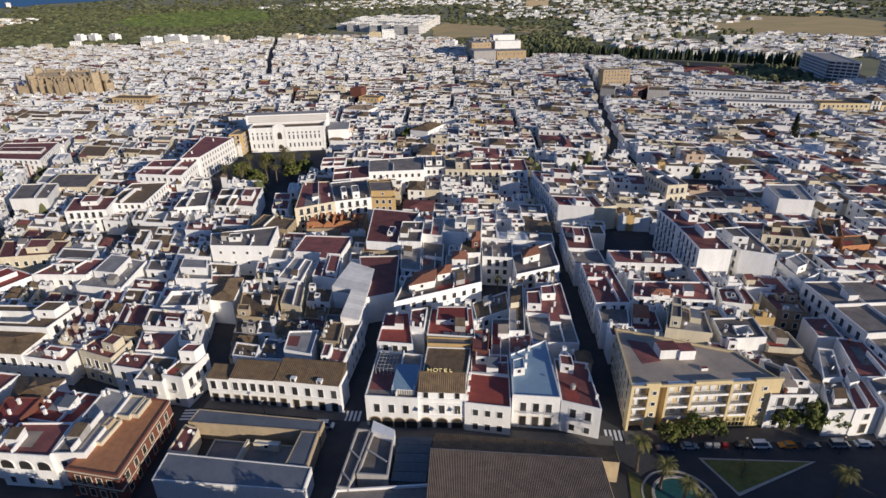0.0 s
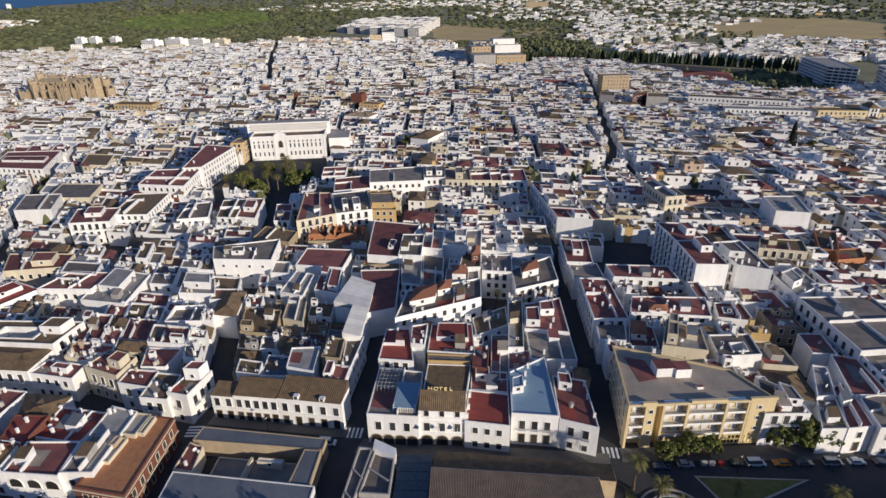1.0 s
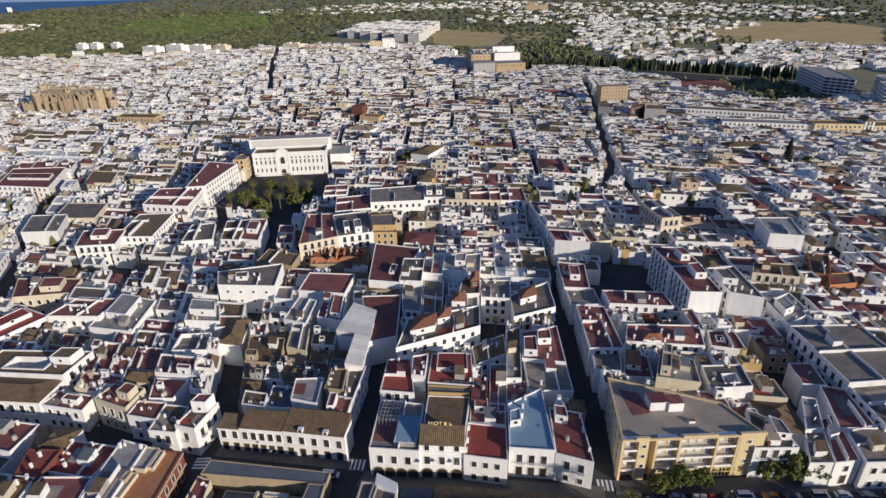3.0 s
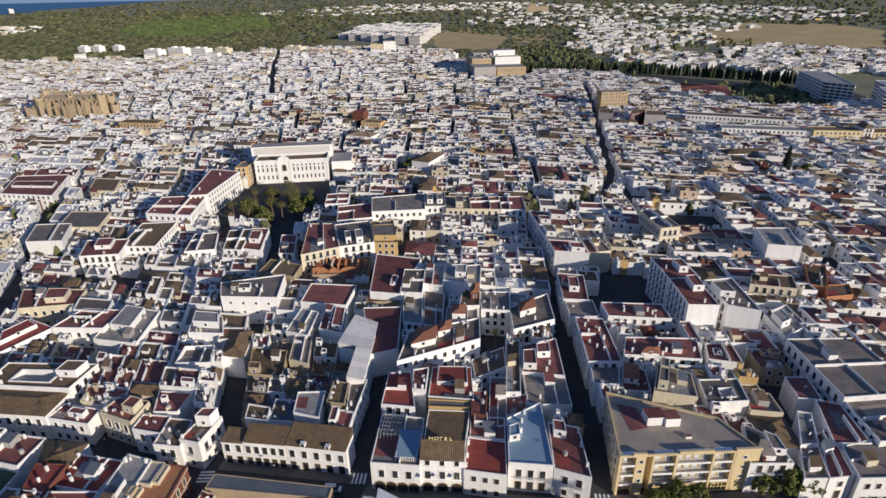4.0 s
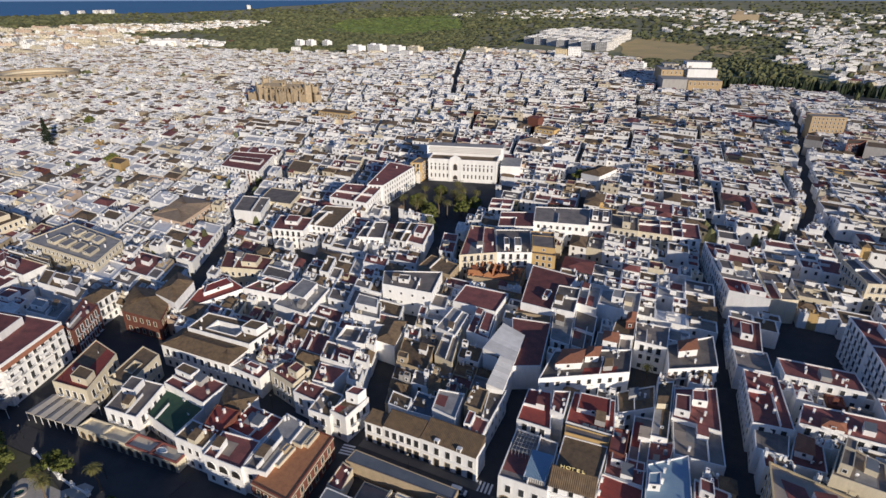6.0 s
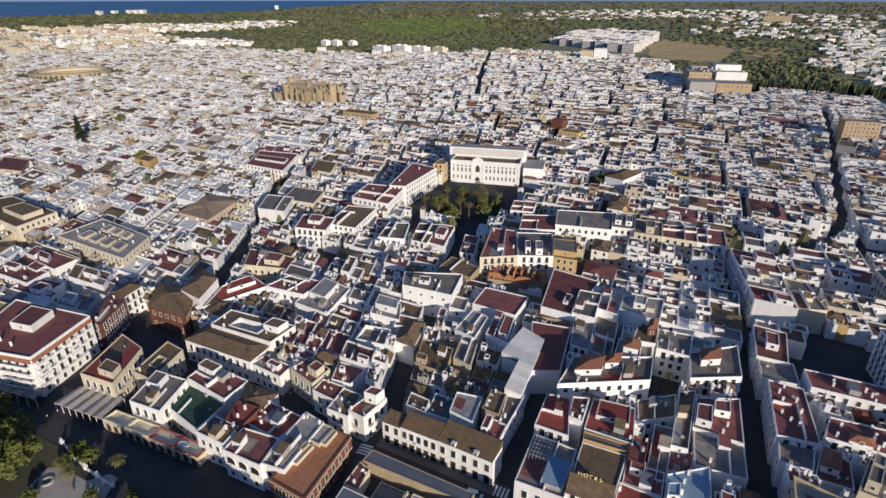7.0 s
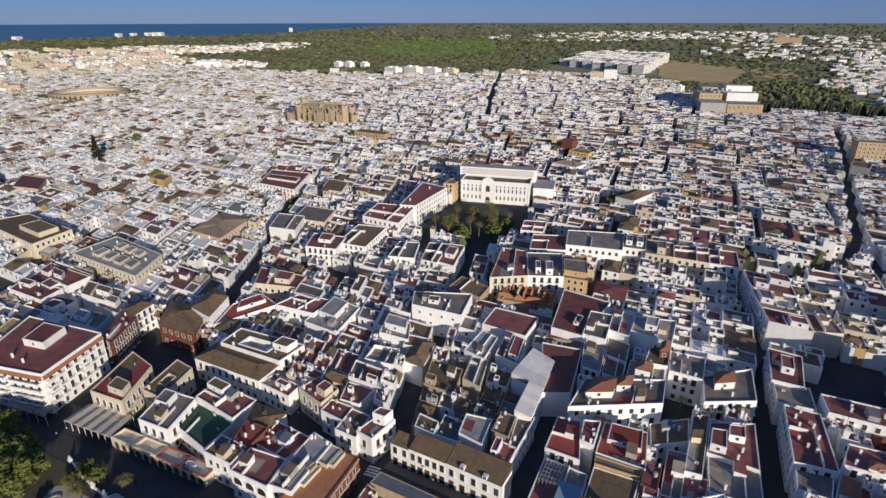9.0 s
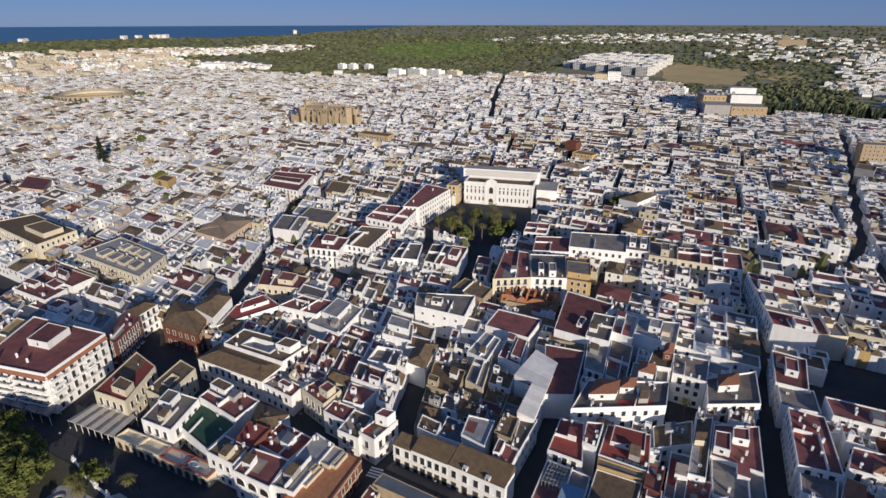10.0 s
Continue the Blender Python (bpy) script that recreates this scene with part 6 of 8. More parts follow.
FAR = Shape()
# whiter roofs in the western town, partly to put its stronger sunlight into colour
BRIGHT = (("terracotta", 6), ("grey_roof", 5), ("pale_roof", 18), ("tile_roof", 12), ("white_roof", 66))
PALE = (("terracotta", 14), ("grey_roof", 14), ("pale_roof", 26), ("tile_roof", 22), ("white_roof", 24))
FAR_MATS = ["white_roof_town", "white_town", "cream_town", "ochre_town", "peach_town", "stone_town", "brick_red_town", "terracotta_town", "grey_roof_town", "pale_roof_town", "tile_roof_town", "dark_town"]
FAR_I = {n[:-5]: i for i, n in enumerate(FAR_MATS)}


def far_house(q, hmin=5.2, hmax=8.4, z0=0.0, walls=None):
    s = FAR
    q = inset(q, 0.05)
    t = rng.random()
    h = z0 + (hmin + hmax) / 2 + rng.gauss(0, 0.45) + (rng.uniform(1.2, 3.2) if t < 0.08 else -rng.uniform(0.8, 1.8) if t > 0.85 else 0)
    wall = FAR_I[choose(walls or (WARM if q[0][0] < -620 else WALLS))]
    roof = FAR_I[choose((BRIGHT if q[0][0] < -230 else PALE) if rng.random() < (0.85 if q[0][0] < -200 else 0.15) else ROOFS)]
    par = rng.uniform(0.3, 0.7)
    qi = inset(q, 0.4)
    if rng.random() < 0.16:
        s.prism(q, z0, h, wall, top=-1)
        tiled(s, q, h, 1.3, FAR_I["tile_roof"] if rng.random() < 0.8 else FAR_I["terracotta"], hip=1.0, rows=False)
    else:
        s.prism(q, z0, h + par, wall, top=-1)
        for i in range(4):
            j = (i + 1) % 4
            s.face([(*q[i], h + par), (*q[j], h + par), (*qi[j], h + par), (*qi[i], h + par)], wall)
            s.face([(*qi[j], h), (*qi[i], h), (*qi[i], h + par), (*qi[j], h + par)], wall)
        if min(span(q[0], q[1]), span(q[1], q[2])) > 7 and rng.random() < 0.35:
            # open patio in the middle of the plot
            a, b = rng.uniform(0.2, 0.45), rng.uniform(0.2, 0.45)
            hole = sub(qi, a, a + 0.34, b, b + 0.34)
            for i in range(4):
                j = (i + 1) % 4
                s.face([(*qi[i], h), (*qi[j], h), (*hole[j], h), (*hole[i], h)], roof)
                s.face([(*hole[j], h - 4), (*hole[i], h - 4), (*hole[i], h + 0.5), (*hole[j], h + 0.5)], wall)
            s.face([(*p, h - 4) for p in hole], FAR_I["pale_roof"])
        else:
            s.face([(*p, h) for p in qi], roof)
        for k in range(rng.choice((0, 1, 1, 2))):
            a, b = rng.uniform(0, 0.6), rng.uniform(0, 0.6)
            s.prism(sub(qi, a, a + rng.uniform(0.2, 0.4), b, b + rng.uniform(0.2, 0.4)), h, h + rng.uniform(1.0, 2.4), wall, top=roof)
        for k in range(rng.choice((0, 1, 2))):
            x, y = lerp2(qi, rng.random(), rng.random())
            s.box(x, y, h, 0.6, 0.6, 1.7, FAR_I["white"])
    for i in range(4):
        a, b = q[i], q[(i + 1) % 4]
        if not faces_view(a, b):
            continue
        n = int(span(a, b) / 3.2)
        turn = math.atan2(b[1] - a[1], b[0] - a[0])
        for z in (h - 2.6, h - 5.8):
            if z > z0 + 0.5 and rng.random() < ((0.7 if math.hypot(*a) < 420 else 0.45) if a[0] > -330 else 0.15):
                for k in range(n):
                    t = (k + 0.5) / n
                    s.box(a[0] + (b[0] - a[0]) * t, a[1] + (b[1] - a[1]) * t, z, 0.95, 0.08, 1.6, FAR_I["dark"], turn=turn)


EDGE = [(-1700, 600), (-1300, 860), (-1080, 860), (-850, 890), (-560, 1010), (-420, 1180), (-200, 1140), (-110, 900), (0, 780), (100, 780), (190, 640), (290, 560), (600, 500)]


def in_town(x, y):
    for (xa, ya), (xb, yb) in zip(EDGE, EDGE[1:]):
        if xa <= x <= xb:
            return y < ya + (yb - ya) * (x - xa) / (xb - xa)
    return False


def far_plot(c, depth=0):
    """Builds on the plot, or on those of its quarters that keep the streets open."""
    if free(c, 0.2) and not on_street(c):
        far_house(c)
    elif depth < 2 and min(span(c[0], c[1]), span(c[1], c[2])) > 5:
        for u in (0, 0.5):
            for v in (0, 0.5):
                far_plot(sub(c, u, u + 0.5, v, v + 0.5), depth + 1)


def fill_town():
    bands = [60, 97, 140, 178, 217, 262, 310]
    while bands[-1] < 1150:
        bands.append(bands[-1] + rng.uniform(46, 66))
    lines = [-1260]
    while lines[-1] < -215:
        lines.append(lines[-1] + rng.uniform(42, 60))
    lines += [-156, -110, -66, -36, 20, 70]
    while lines[-1] < 420:
        lines.append(lines[-1] + rng.uniform(42, 60))
    for v0, v1 in zip(bands, bands[1:]):
        shift = rng.uniform(-30, 30)
        for u0, u1 in zip(lines, lines[1:]):
            if v0 < 97 and u1 > -160:
                continue
            if v0 > 300:
                u0, u1 = u0 + shift, u1 + shift
            q = [street_point(u0, v0), street_point(u1, v0), street_point(u1, v1), street_point(u0, v1)]
            n = max(1, round((span(q[0], q[1]) + span(q[3], q[2])) / 2 / 55))
            for k in range(n):
                b = inset(sub(q, k / n, (k + 1) / n, 0, 1), rng.uniform(1.5, 2.4))
                cx, cy = lerp2(b, 0.5, 0.5)
                d = math.hypot(cx, cy)
                if not in_town(cx, cy) or abs(math.atan2(cx, cy) + 0.3) > 0.98:
                    continue
                out = []
                cells(b, 9.0 if d < 200 else 9.8 if d < 400 else 11 if d < 700 else 13, out)
                for c in out:
                    mx, my = lerp2(c, 0.5, 0.5)
                    if rng.random() < 0.05:
                        continue
                    if math.hypot(mx, my) < 163:
                        near_house(c, [i for i in range(4) if faces_view(c[i], c[(i + 1) % 4]) and rng.random() < (0.7 if i == 0 else 0.4)])
                    else:
                        far_plot(c)


fill_town()
# suburbs beyond the cypress row, and villas along the wood and the coast
for cx, cy, rx, ry, n in ((240, 1500, 150, 340, 190), (430, 1030, 120, 180, 230), (620, 1000, 120, 120, 140), (-900, 2520, 320, 200, 80), (-370, 3000, 520, 320, 130), (272, 2600, 520, 420, 230), (60, 2050, 330, 260, 110), (330, 1750, 260, 240, 80), (-1200, 1000, 130, 90, 70), (-1640, 1520, 150, 210, 150), (-700, 2800, 400, 260, 90), (150, 1190, 100, 130, 90), (230, 960, 110, 110, 130), (330, 850, 70, 60, 70), (520, 840, 150, 90, 170), (760, 2300, 300, 400, 160), (-1560, 930, 260, 150, 260), (-1750, 1240, 200, 160, 230), (-1620, 1340, 120, 120, 60)):
    for i in range(n):
        a, r = rng.uniform(0, 2 * math.pi), math.sqrt(rng.random())
        x, y = cx + rx * r * math.cos(a), cy + ry * r * math.sin(a)
        k = 1 + max(0, (math.hypot(x, y) - 1200) / 2500)
        q = rect(x, y, rng.uniform(9, 16) * k, rng.uniform(8, 12) * k, rng.uniform(-25, 10))
        if free(q, 0.1):
            far_house(q, 4, 8, rise(x, y) - 0.3, WARM if x < -1200 else WALLS)
tagged(part("town_houses", FAR, [M[n] for n in FAR_MATS]), "dense whitewashed houses of the old town with flat roof terraces", "houses", kind="stuff")


def far_flats():
    """Pale apartment blocks of the coast suburb, with rows of windows."""
    s = Shape()
    names = ["cream_town", "peach_town", "white_town", "stone_town", "pale_roof_town", "tile_roof_town", "dark_town"]
    for i in range(260):
        u, v = rng.random(), rng.random()
        x, y = lerp2([(-1240, 470), (-1190, 830), (-1830, 1300), (-2050, 800)], u, v)
        if i % 5 == 0:
            x, y = lerp2([(-1000, 330), (-960, 420), (-1700, 640), (-1750, 560)], u, v)
        L, W, H = rng.uniform(20, 46), rng.uniform(11, 14), rng.choice((9.5, 12.5, 12.5, 15.5))
        t = rng.choice((35, -55, 20, 50)) + rng.uniform(-8, 8)
        q = rect(x, y, L, W, t)
        if not free(q, 0.1):
            continue
        z, wall = rise(x, y), rng.choice((0, 0, 0, 0, 1, 2, 2))
        s.prism(q, z - 0.3, z + H, wall, top=rng.choice((4, 4, 5)))
        for k in range(rng.choice((1, 2, 3))):
            c = sub(q, k * 0.33 + 0.05, k * 0.33 + 0.2, 0.3, 0.75)
            s.prism(c, z + H, z + H + 2.6, wall, top=4)
        for e in range(4):
            a, b = q[e], q[(e + 1) % 4]
            if faces_view(a, b):
                n = int(span(a, b) / 3.6)
                for k in range(n):
                    w = (k + 0.5) / n
                    for f in range(int(H / 3.1)):
                        s.box(a[0] + (b[0] - a[0]) * w, a[1] + (b[1] - a[1]) * w, z + 1.2 + f * 3.05, 1.7, 0.1, 1.4, 6, turn=math.radians(t) + e * math.pi / 2, bottom=False)
    tagged(part("coast_flats", s, [M[n] for n in names]), "pale cream and peach apartment blocks of the coast suburb", "apartment buildings", kind="stuff")


far_flats()

# ---- roof clutter: partition walls, dishes, tanks, cooling units, aerials, washing lines ----
rc = random.Random(5)


def clear_spot(deck, m=0.08):
    qi, h, patio, huts, o = deck
    for _ in range(12):
        u, v = rc.uniform(m, 1 - m), rc.uniform(m, 1 - m)
        if all(not (a - 0.06 < u < b + 0.06 and c - 0.06 < v < d + 0.06) for a, b, c, d in ([patio] if patio else []) + huts):
            return u, v
    return None


def dish_meshes():
    s = Shape()
    n = 12
    for k in range(2):
        r0, r1 = 0.02 + 0.26 * k, 0.28 + 0.26 * k
        d0, d1 = -0.16 + 0.05 * k, -0.11 + 0.11 * k
        for i in range(n):
            a, b = 2 * math.pi * i / n, 2 * math.pi * (i + 1) / n
            s.face([(r0 * math.cos(a), d0, 1.3 + r0 * math.sin(a)), (r1 * math.cos(a), d1 - 0.0, 1.3 + r1 * math.sin(a)), (r1 * math.cos(b), d1, 1.3 + r1 * math.sin(b)), (r0 * math.cos(b), d0, 1.3 + r0 * math.sin(b))])
    p = Shape()
    p.box(0, 0, 0, 0.07, 0.07, 1.3)
    p.box(0, -0.3, 1.1, 0.04, 0.5, 0.04, bottom=True)
    return s.mesh("dish", [M["paint_white"]]), p.mesh("mast", [M["iron"]])


DISH, MAST = dish_meshes()


def unit_mesh():
    s = Shape()
    s.box(0, 0, 0.1, 0.9, 0.35, 0.7, bottom=True)
    s.box(-0.35, 0, 0, 0.08, 0.3, 0.1)
    s.box(0.35, 0, 0, 0.08, 0.3, 0.1)
    f = [(0.1 + 0.26 * math.cos(2 * math.pi * i / 12), -0.18, 0.45 + 0.26 * math.sin(2 * math.pi * i / 12)) for i in range(12)]
    s.face(f, 1)
    return s.mesh("casing", [M["paint_white"], M["iron"]])


def tank_mesh():
    s = Shape()
    poly = [(0.6 * math.cos(2 * math.pi * i / 14), 0.6 * math.sin(2 * math.pi * i / 14)) for i in range(14)]
    s.prism(poly, 0.15, 1.3)
    s.prism([(x * 0.85, y * 0.85) for x, y in poly], 1.3, 1.42)
    s.prism([(x * 0.3, y * 0.3) for x, y in poly], 1.42, 1.5)
    for x, y in ((-0.4, -0.4), (0.4, -0.4), (0.4, 0.4), (-0.4, 0.4)):
        s.box(x, y, 0, 0.12, 0.12, 0.15)
    return s.mesh("tank", [M["pale_wall"]])


def aerial_mesh():
    s = Shape()
    s.box(0, 0, 0, 0.05, 0.05, 3.4)
    s.box(0.35, 0, 3.1, 1.1, 0.03, 0.03, bottom=True)
    for i in range(7):
        s.box(-0.1 + i * 0.15, 0, 3.1, 0.025, 0.7 - i * 0.05, 0.03, bottom=True)
    return s.mesh("aerial", [M["iron"]])


def panel_mesh():
    s = Shape()
    s.face([(-0.9, -0.5, 0.25), (0.9, -0.5, 0.25), (0.9, 0.5, 0.95), (-0.9, 0.5, 0.95)], 0)
    s.face([(-0.9, -0.5, 0.21), (-0.9, 0.5, 0.91), (0.9, 0.5, 0.91), (0.9, -0.5, 0.21)], 1)
    for x in (-0.8, 0.8):
        s.box(x, 0.45, 0, 0.05, 0.05, 0.9, 1)
        s.box(x, -0.45, 0, 0.05, 0.05, 0.25, 1)
    return s.mesh("panel", [M["glass_roof"], M["metal"]])


UNIT, TANK, AERIAL, PANEL = unit_mesh(), tank_mesh(), aerial_mesh(), panel_mesh()


def clutter():
    for deck in DECKS:
        qi, h, patio, huts, o = deck
        if math.hypot(*lerp2(qi, 0.5, 0.5)) > 290 or o.name.split(".")[0] in ("warehouse", "market_hall", "market_wing"):
            continue
        big = span(qi[0], qi[1]) * span(qi[1], qi[2])
        # low walls that part the terraces
        if big > 70 and not patio and rc.random() < 0.75:
            u = rc.uniform(0.3, 0.7)
            if all(not (a - 0.03 < u < b + 0.03) for a, b, c, d in huts):
                s = Shape()
                w = 0.22 / span(qi[0], qi[1])
                s.prism(sub(qi, u - w / 2, u + w / 2, 0.005, rc.choice((0.995, 0.6))), h, h + rc.uniform(0.7, 1.7))
                part("partition_wall", s, M["white"], o)
        if big > 110 and not patio and rc.random() < 0.6:
            v = rc.uniform(0.35, 0.65)
            if all(not (c - 0.03 < v < d + 0.03) for a, b, c, d in huts):
                s = Shape()
                w = 0.22 / span(qi[1], qi[2])
                s.prism(sub(qi, 0.005, rc.choice((0.995, 0.5)), v - w / 2, v + w / 2), h, h + rc.uniform(0.7, 1.5))
                part("partition_wall", s, M["white"], o)
        # repaired and repainted stretches of the terrace, lean-to sheds and extra flues
        near = math.hypot(*lerp2(qi, 0.5, 0.5)) < 225
        if near and not patio and big > 30:
            for k in range(rc.choice((0, 1, 1, 2))):
                u0, v0 = rc.choice((0.02, rc.uniform(0.1, 0.5))), rc.choice((0.02, rc.uniform(0.1, 0.5)))
                u1, v1 = min(0.98, u0 + rc.uniform(0.3, 0.6)), min(0.98, v0 + rc.uniform(0.3, 0.6))
                if any(a < u1 and b > u0 and c < v1 and d > v0 for a, b, c, d in huts):
                    continue
                s = Shape()
                s.prism(sub(qi, u0, u1, v0, v1), h, h + 0.03 + 0.02 * k)
                part("terrace_floor", s, M[rc.choice(("terracotta", "grey_roof", "concrete", "pale_roof", "tile_roof", "soil_yard", "red_roof"))], o)
        if near and big > 45 and rc.random() < 0.55:
            spot = clear_spot(deck, 0.2)
            if spot:
                u, v = spot
                a, b = 1.3 / span(qi[0], qi[1]), 1.6 / span(qi[1], qi[2])
                c = sub(qi, u - a, u + a, v - b, v + b)
                z0, z1 = h + rc.uniform(1.7, 2.0), h + rc.uniform(2.2, 2.7)
                s = Shape()
                s.v = [(*p, h) for p in c] + [(*c[0], z0), (*c[1], z0), (*c[2], z1), (*c[3], z1)]
                s.f = [(0, 1, 5, 4), (1, 2, 6, 5), (2, 3, 7, 6), (3, 0, 4, 7), (4, 5, 6, 7)]
                s.m = [0, 0, 0, 0, 1]
                part("shed", s, [M[rc.choice(("white", "white", "cream", "pale_wall"))], M[rc.choice(("tile_roof", "steel_roof", "tile_roof", "terracotta", "concrete"))]], o)
        if near:
            for k in range(rc.choice((0, 0, 1, 1, 2))):
                s = Shape()
                x, y = lerp2(qi, rc.uniform(0.06, 0.94), rc.choice((0.06, 0.94, rc.uniform(0.1, 0.9))))
                if patio and patio[0] - 0.1 < 0.5:
                    x, y = lerp2(qi, rc.uniform(0.06, 0.94), rc.choice((0.07, 0.93)))
                chimney_shape(s, x, y, h, rc.uniform(0.65, 1.0))
                part("chimney", s, M[rc.choice(("white", "white", "white", "brick_red", "cream"))], o)
        for kind, chance in (("dish", 0.28), ("unit", 0.32), ("tank", 0.14), ("aerial", 0.45), ("unit", 0.15)):
            if rc.random() > chance:
                continue
            spot = clear_spot(deck)
            if spot is None:
                continue
            x, y = lerp2(qi, *spot)
            at = pose(x, y, h, 0, 0, rc.uniform(-50, 50))
            if kind == "dish":
                t = thing("satellite_dish", "white satellite dish on a roof terrace", "satellite dish", "roof dishes", at=at)
                part("dish", DISH, None, t)
                part("mast", MAST, None, t)
            elif kind == "unit":
                t = tagged(part("cooling_unit", UNIT, None, at=at), "white air-conditioning unit on a roof terrace", "air conditioner", "roof cooling units")
            elif kind == "tank":
                t = tagged(part("water_tank", TANK, None, at=at), "pale round water tank on a roof terrace", "water tank", "roof tanks")
            else:
                t = tagged(part("aerial", AERIAL, None, at=at), "thin television aerial on a roof terrace", "aerial", "roof aerials")


clutter()
for i in range(5):
    tagged(part("solar_panel", PANEL, None, at=pose(-17.6 + i * 1.9, 114.2 + i * 0.1, 10.2, 0, 0, 4)), "blue-black solar panel on a terrace", "solar panel", "solar panels")
for i in range(3):
    tagged(part("solar_panel", PANEL, None, at=pose(53.6 + i * 2.0, 131.5 + i * 0.2, 8.1, 0, 0, 4)), "blue-black solar panel on a red terrace", "solar panel", "solar panels")


# ---- pavements, crossings, park ----
def flat(name, label, category, pts, z, material, kind="structure", thick=0.12):
    s = Shape()
    s.prism(pts, z - thick, z)
    return tagged(part(name, s, material), label, category, kind=kind)


flat("pavement_1", "pale paving along the hotel fronts", "pavement", [(-34, 87.6), (20, 90), (20, 95), (-33, 92)], 0.14, M["paving"])
flat("pavement_2", "pale paving in front of the cream flats", "pavement", [(22.5, 93.2), (110, 107), (110, 112), (22.5, 97)], 0.14, M["paving"])
flat("pavement_3", "paving along the tiled street houses", "pavement", [(-70, 91.2), (-37, 91.6), (-37, 94), (-70, 94)], 0.14, M["paving"])
flat("pavement_4", "broad dark paving of the park promenade", "pavement", [(-200, 30), (-100, 48), (-100, 63), (-200, 52)], 0.1, M["asphalt"])
flat("yard_1", "dark paved yard between the school wings", "yard", [(24, 165), (45, 163), (50, 205), (30, 207)], 0.12, M["asphalt"])
flat("lawn_1", "triangular lawn with a pale kerb", "lawn", [(36.9, 91.0), (41.4, 83.6), (57.4, 93.2)], 0.18, M["grass"])
flat("kerb_1", "pale stone kerb round the lawn", "kerb", [(36.2, 91.4), (41.3, 82.8), (58.6, 93.6)], 0.13, M["canvas"])
flat("lawn_2", "lawn of the small park", "lawn", [(21, 60), (60, 66), (66, 82), (44, 78), (30, 79), (22, 86)], 0.16, M["grass"])
flat("lawn_3", "shaded planting bed in the park", "lawn", [(-190, 20), (-118, 30), (-116, 46), (-140, 51), (-190, 48)], 0.2, M["park_floor"])

flat("pavement_5", "pale paving round the planter in the park", "pavement", [(-129.3, 38.9), (-115.2, 46.5), (-118.2, 51.9), (-121.2, 51.7), (-123.9, 47.7), (-130.2, 47.2), (-133.3, 47.3), (-136.2, 45.7), (-136.3, 43.7)], 0.26, M["canvas"])


def stripes(x, y, turn, n, length, step=1.0):
    for i in range(n):
        s = Shape()
        s.box(0, 0, 0, 0.5, length, 0.012)
        a = radians(turn)
        tagged(part("crossing_stripe", s, M["paint_white"], at=pose(x + i * step * math.cos(a), y + i * step * math.sin(a), 0.006, 0, 0, turn)), "white painted stripe of a street crossing", "road marking", "crossing stripes", kind="structure")


stripes(-38.8, 93.2, 5, 6, 3.2, 0.95)
stripes(18.9, 95.4, 4, 5, 3.0, 0.95)
stripes(-72, 90.2, -80, 4, 3.4, 0.95)


def basin(x, y, r, name="fountain_basin"):
    o = thing(name, "round park basin with green water and a pale rim", "fountain", at=pose(x, y, 0))
    n = 40
    c = lambda k: [(k * math.cos(2 * math.pi * i / n), k * math.sin(2 * math.pi * i / n)) for i in range(n)]
    s = Shape()
    s.ring(c(r), c(r - 0.5), 0, 0.7)
    part("rim", s, M["canvas"], o)
    s = Shape()
    s.prism(c(r - 0.5), 0.1, 0.45)
    part("water", s, M["water"], o)
    s = Shape()
    s.ring(c(r + 1.8), c(r + 1.4), 0, 0.22)
    part("kerb", s, M["canvas"], o)


basin(30.5, 80.6, 5.0)
basin(-131.9, 42.9, 1.5)


def tube(s, pts, radii, n=8, m=0):
    """A tapering round limb through the points."""
    rings = []
    for i, (p, r) in enumerate(zip(pts, radii)):
        p = Vector(p)
        d = (Vector(pts[min(i + 1, len(pts) - 1)]) - Vector(pts[max(i - 1, 0)])).normalized()
        a = d.cross(Vector((0.3, 1, 0.1))).normalized()
        b = d.cross(a)
        k = len(s.v)
        s.v.extend([tuple(p + (a * math.cos(2 * math.pi * j / n) + b * math.sin(2 * math.pi * j / n)) * r) for j in range(n)])
        rings.append(k)
    for k0, k1 in zip(rings, rings[1:]):
        for j in range(n):
            s.f.append((k0 + j, k0 + (j + 1) % n, k1 + (j + 1) % n, k1 + j))
            s.m.append(m)


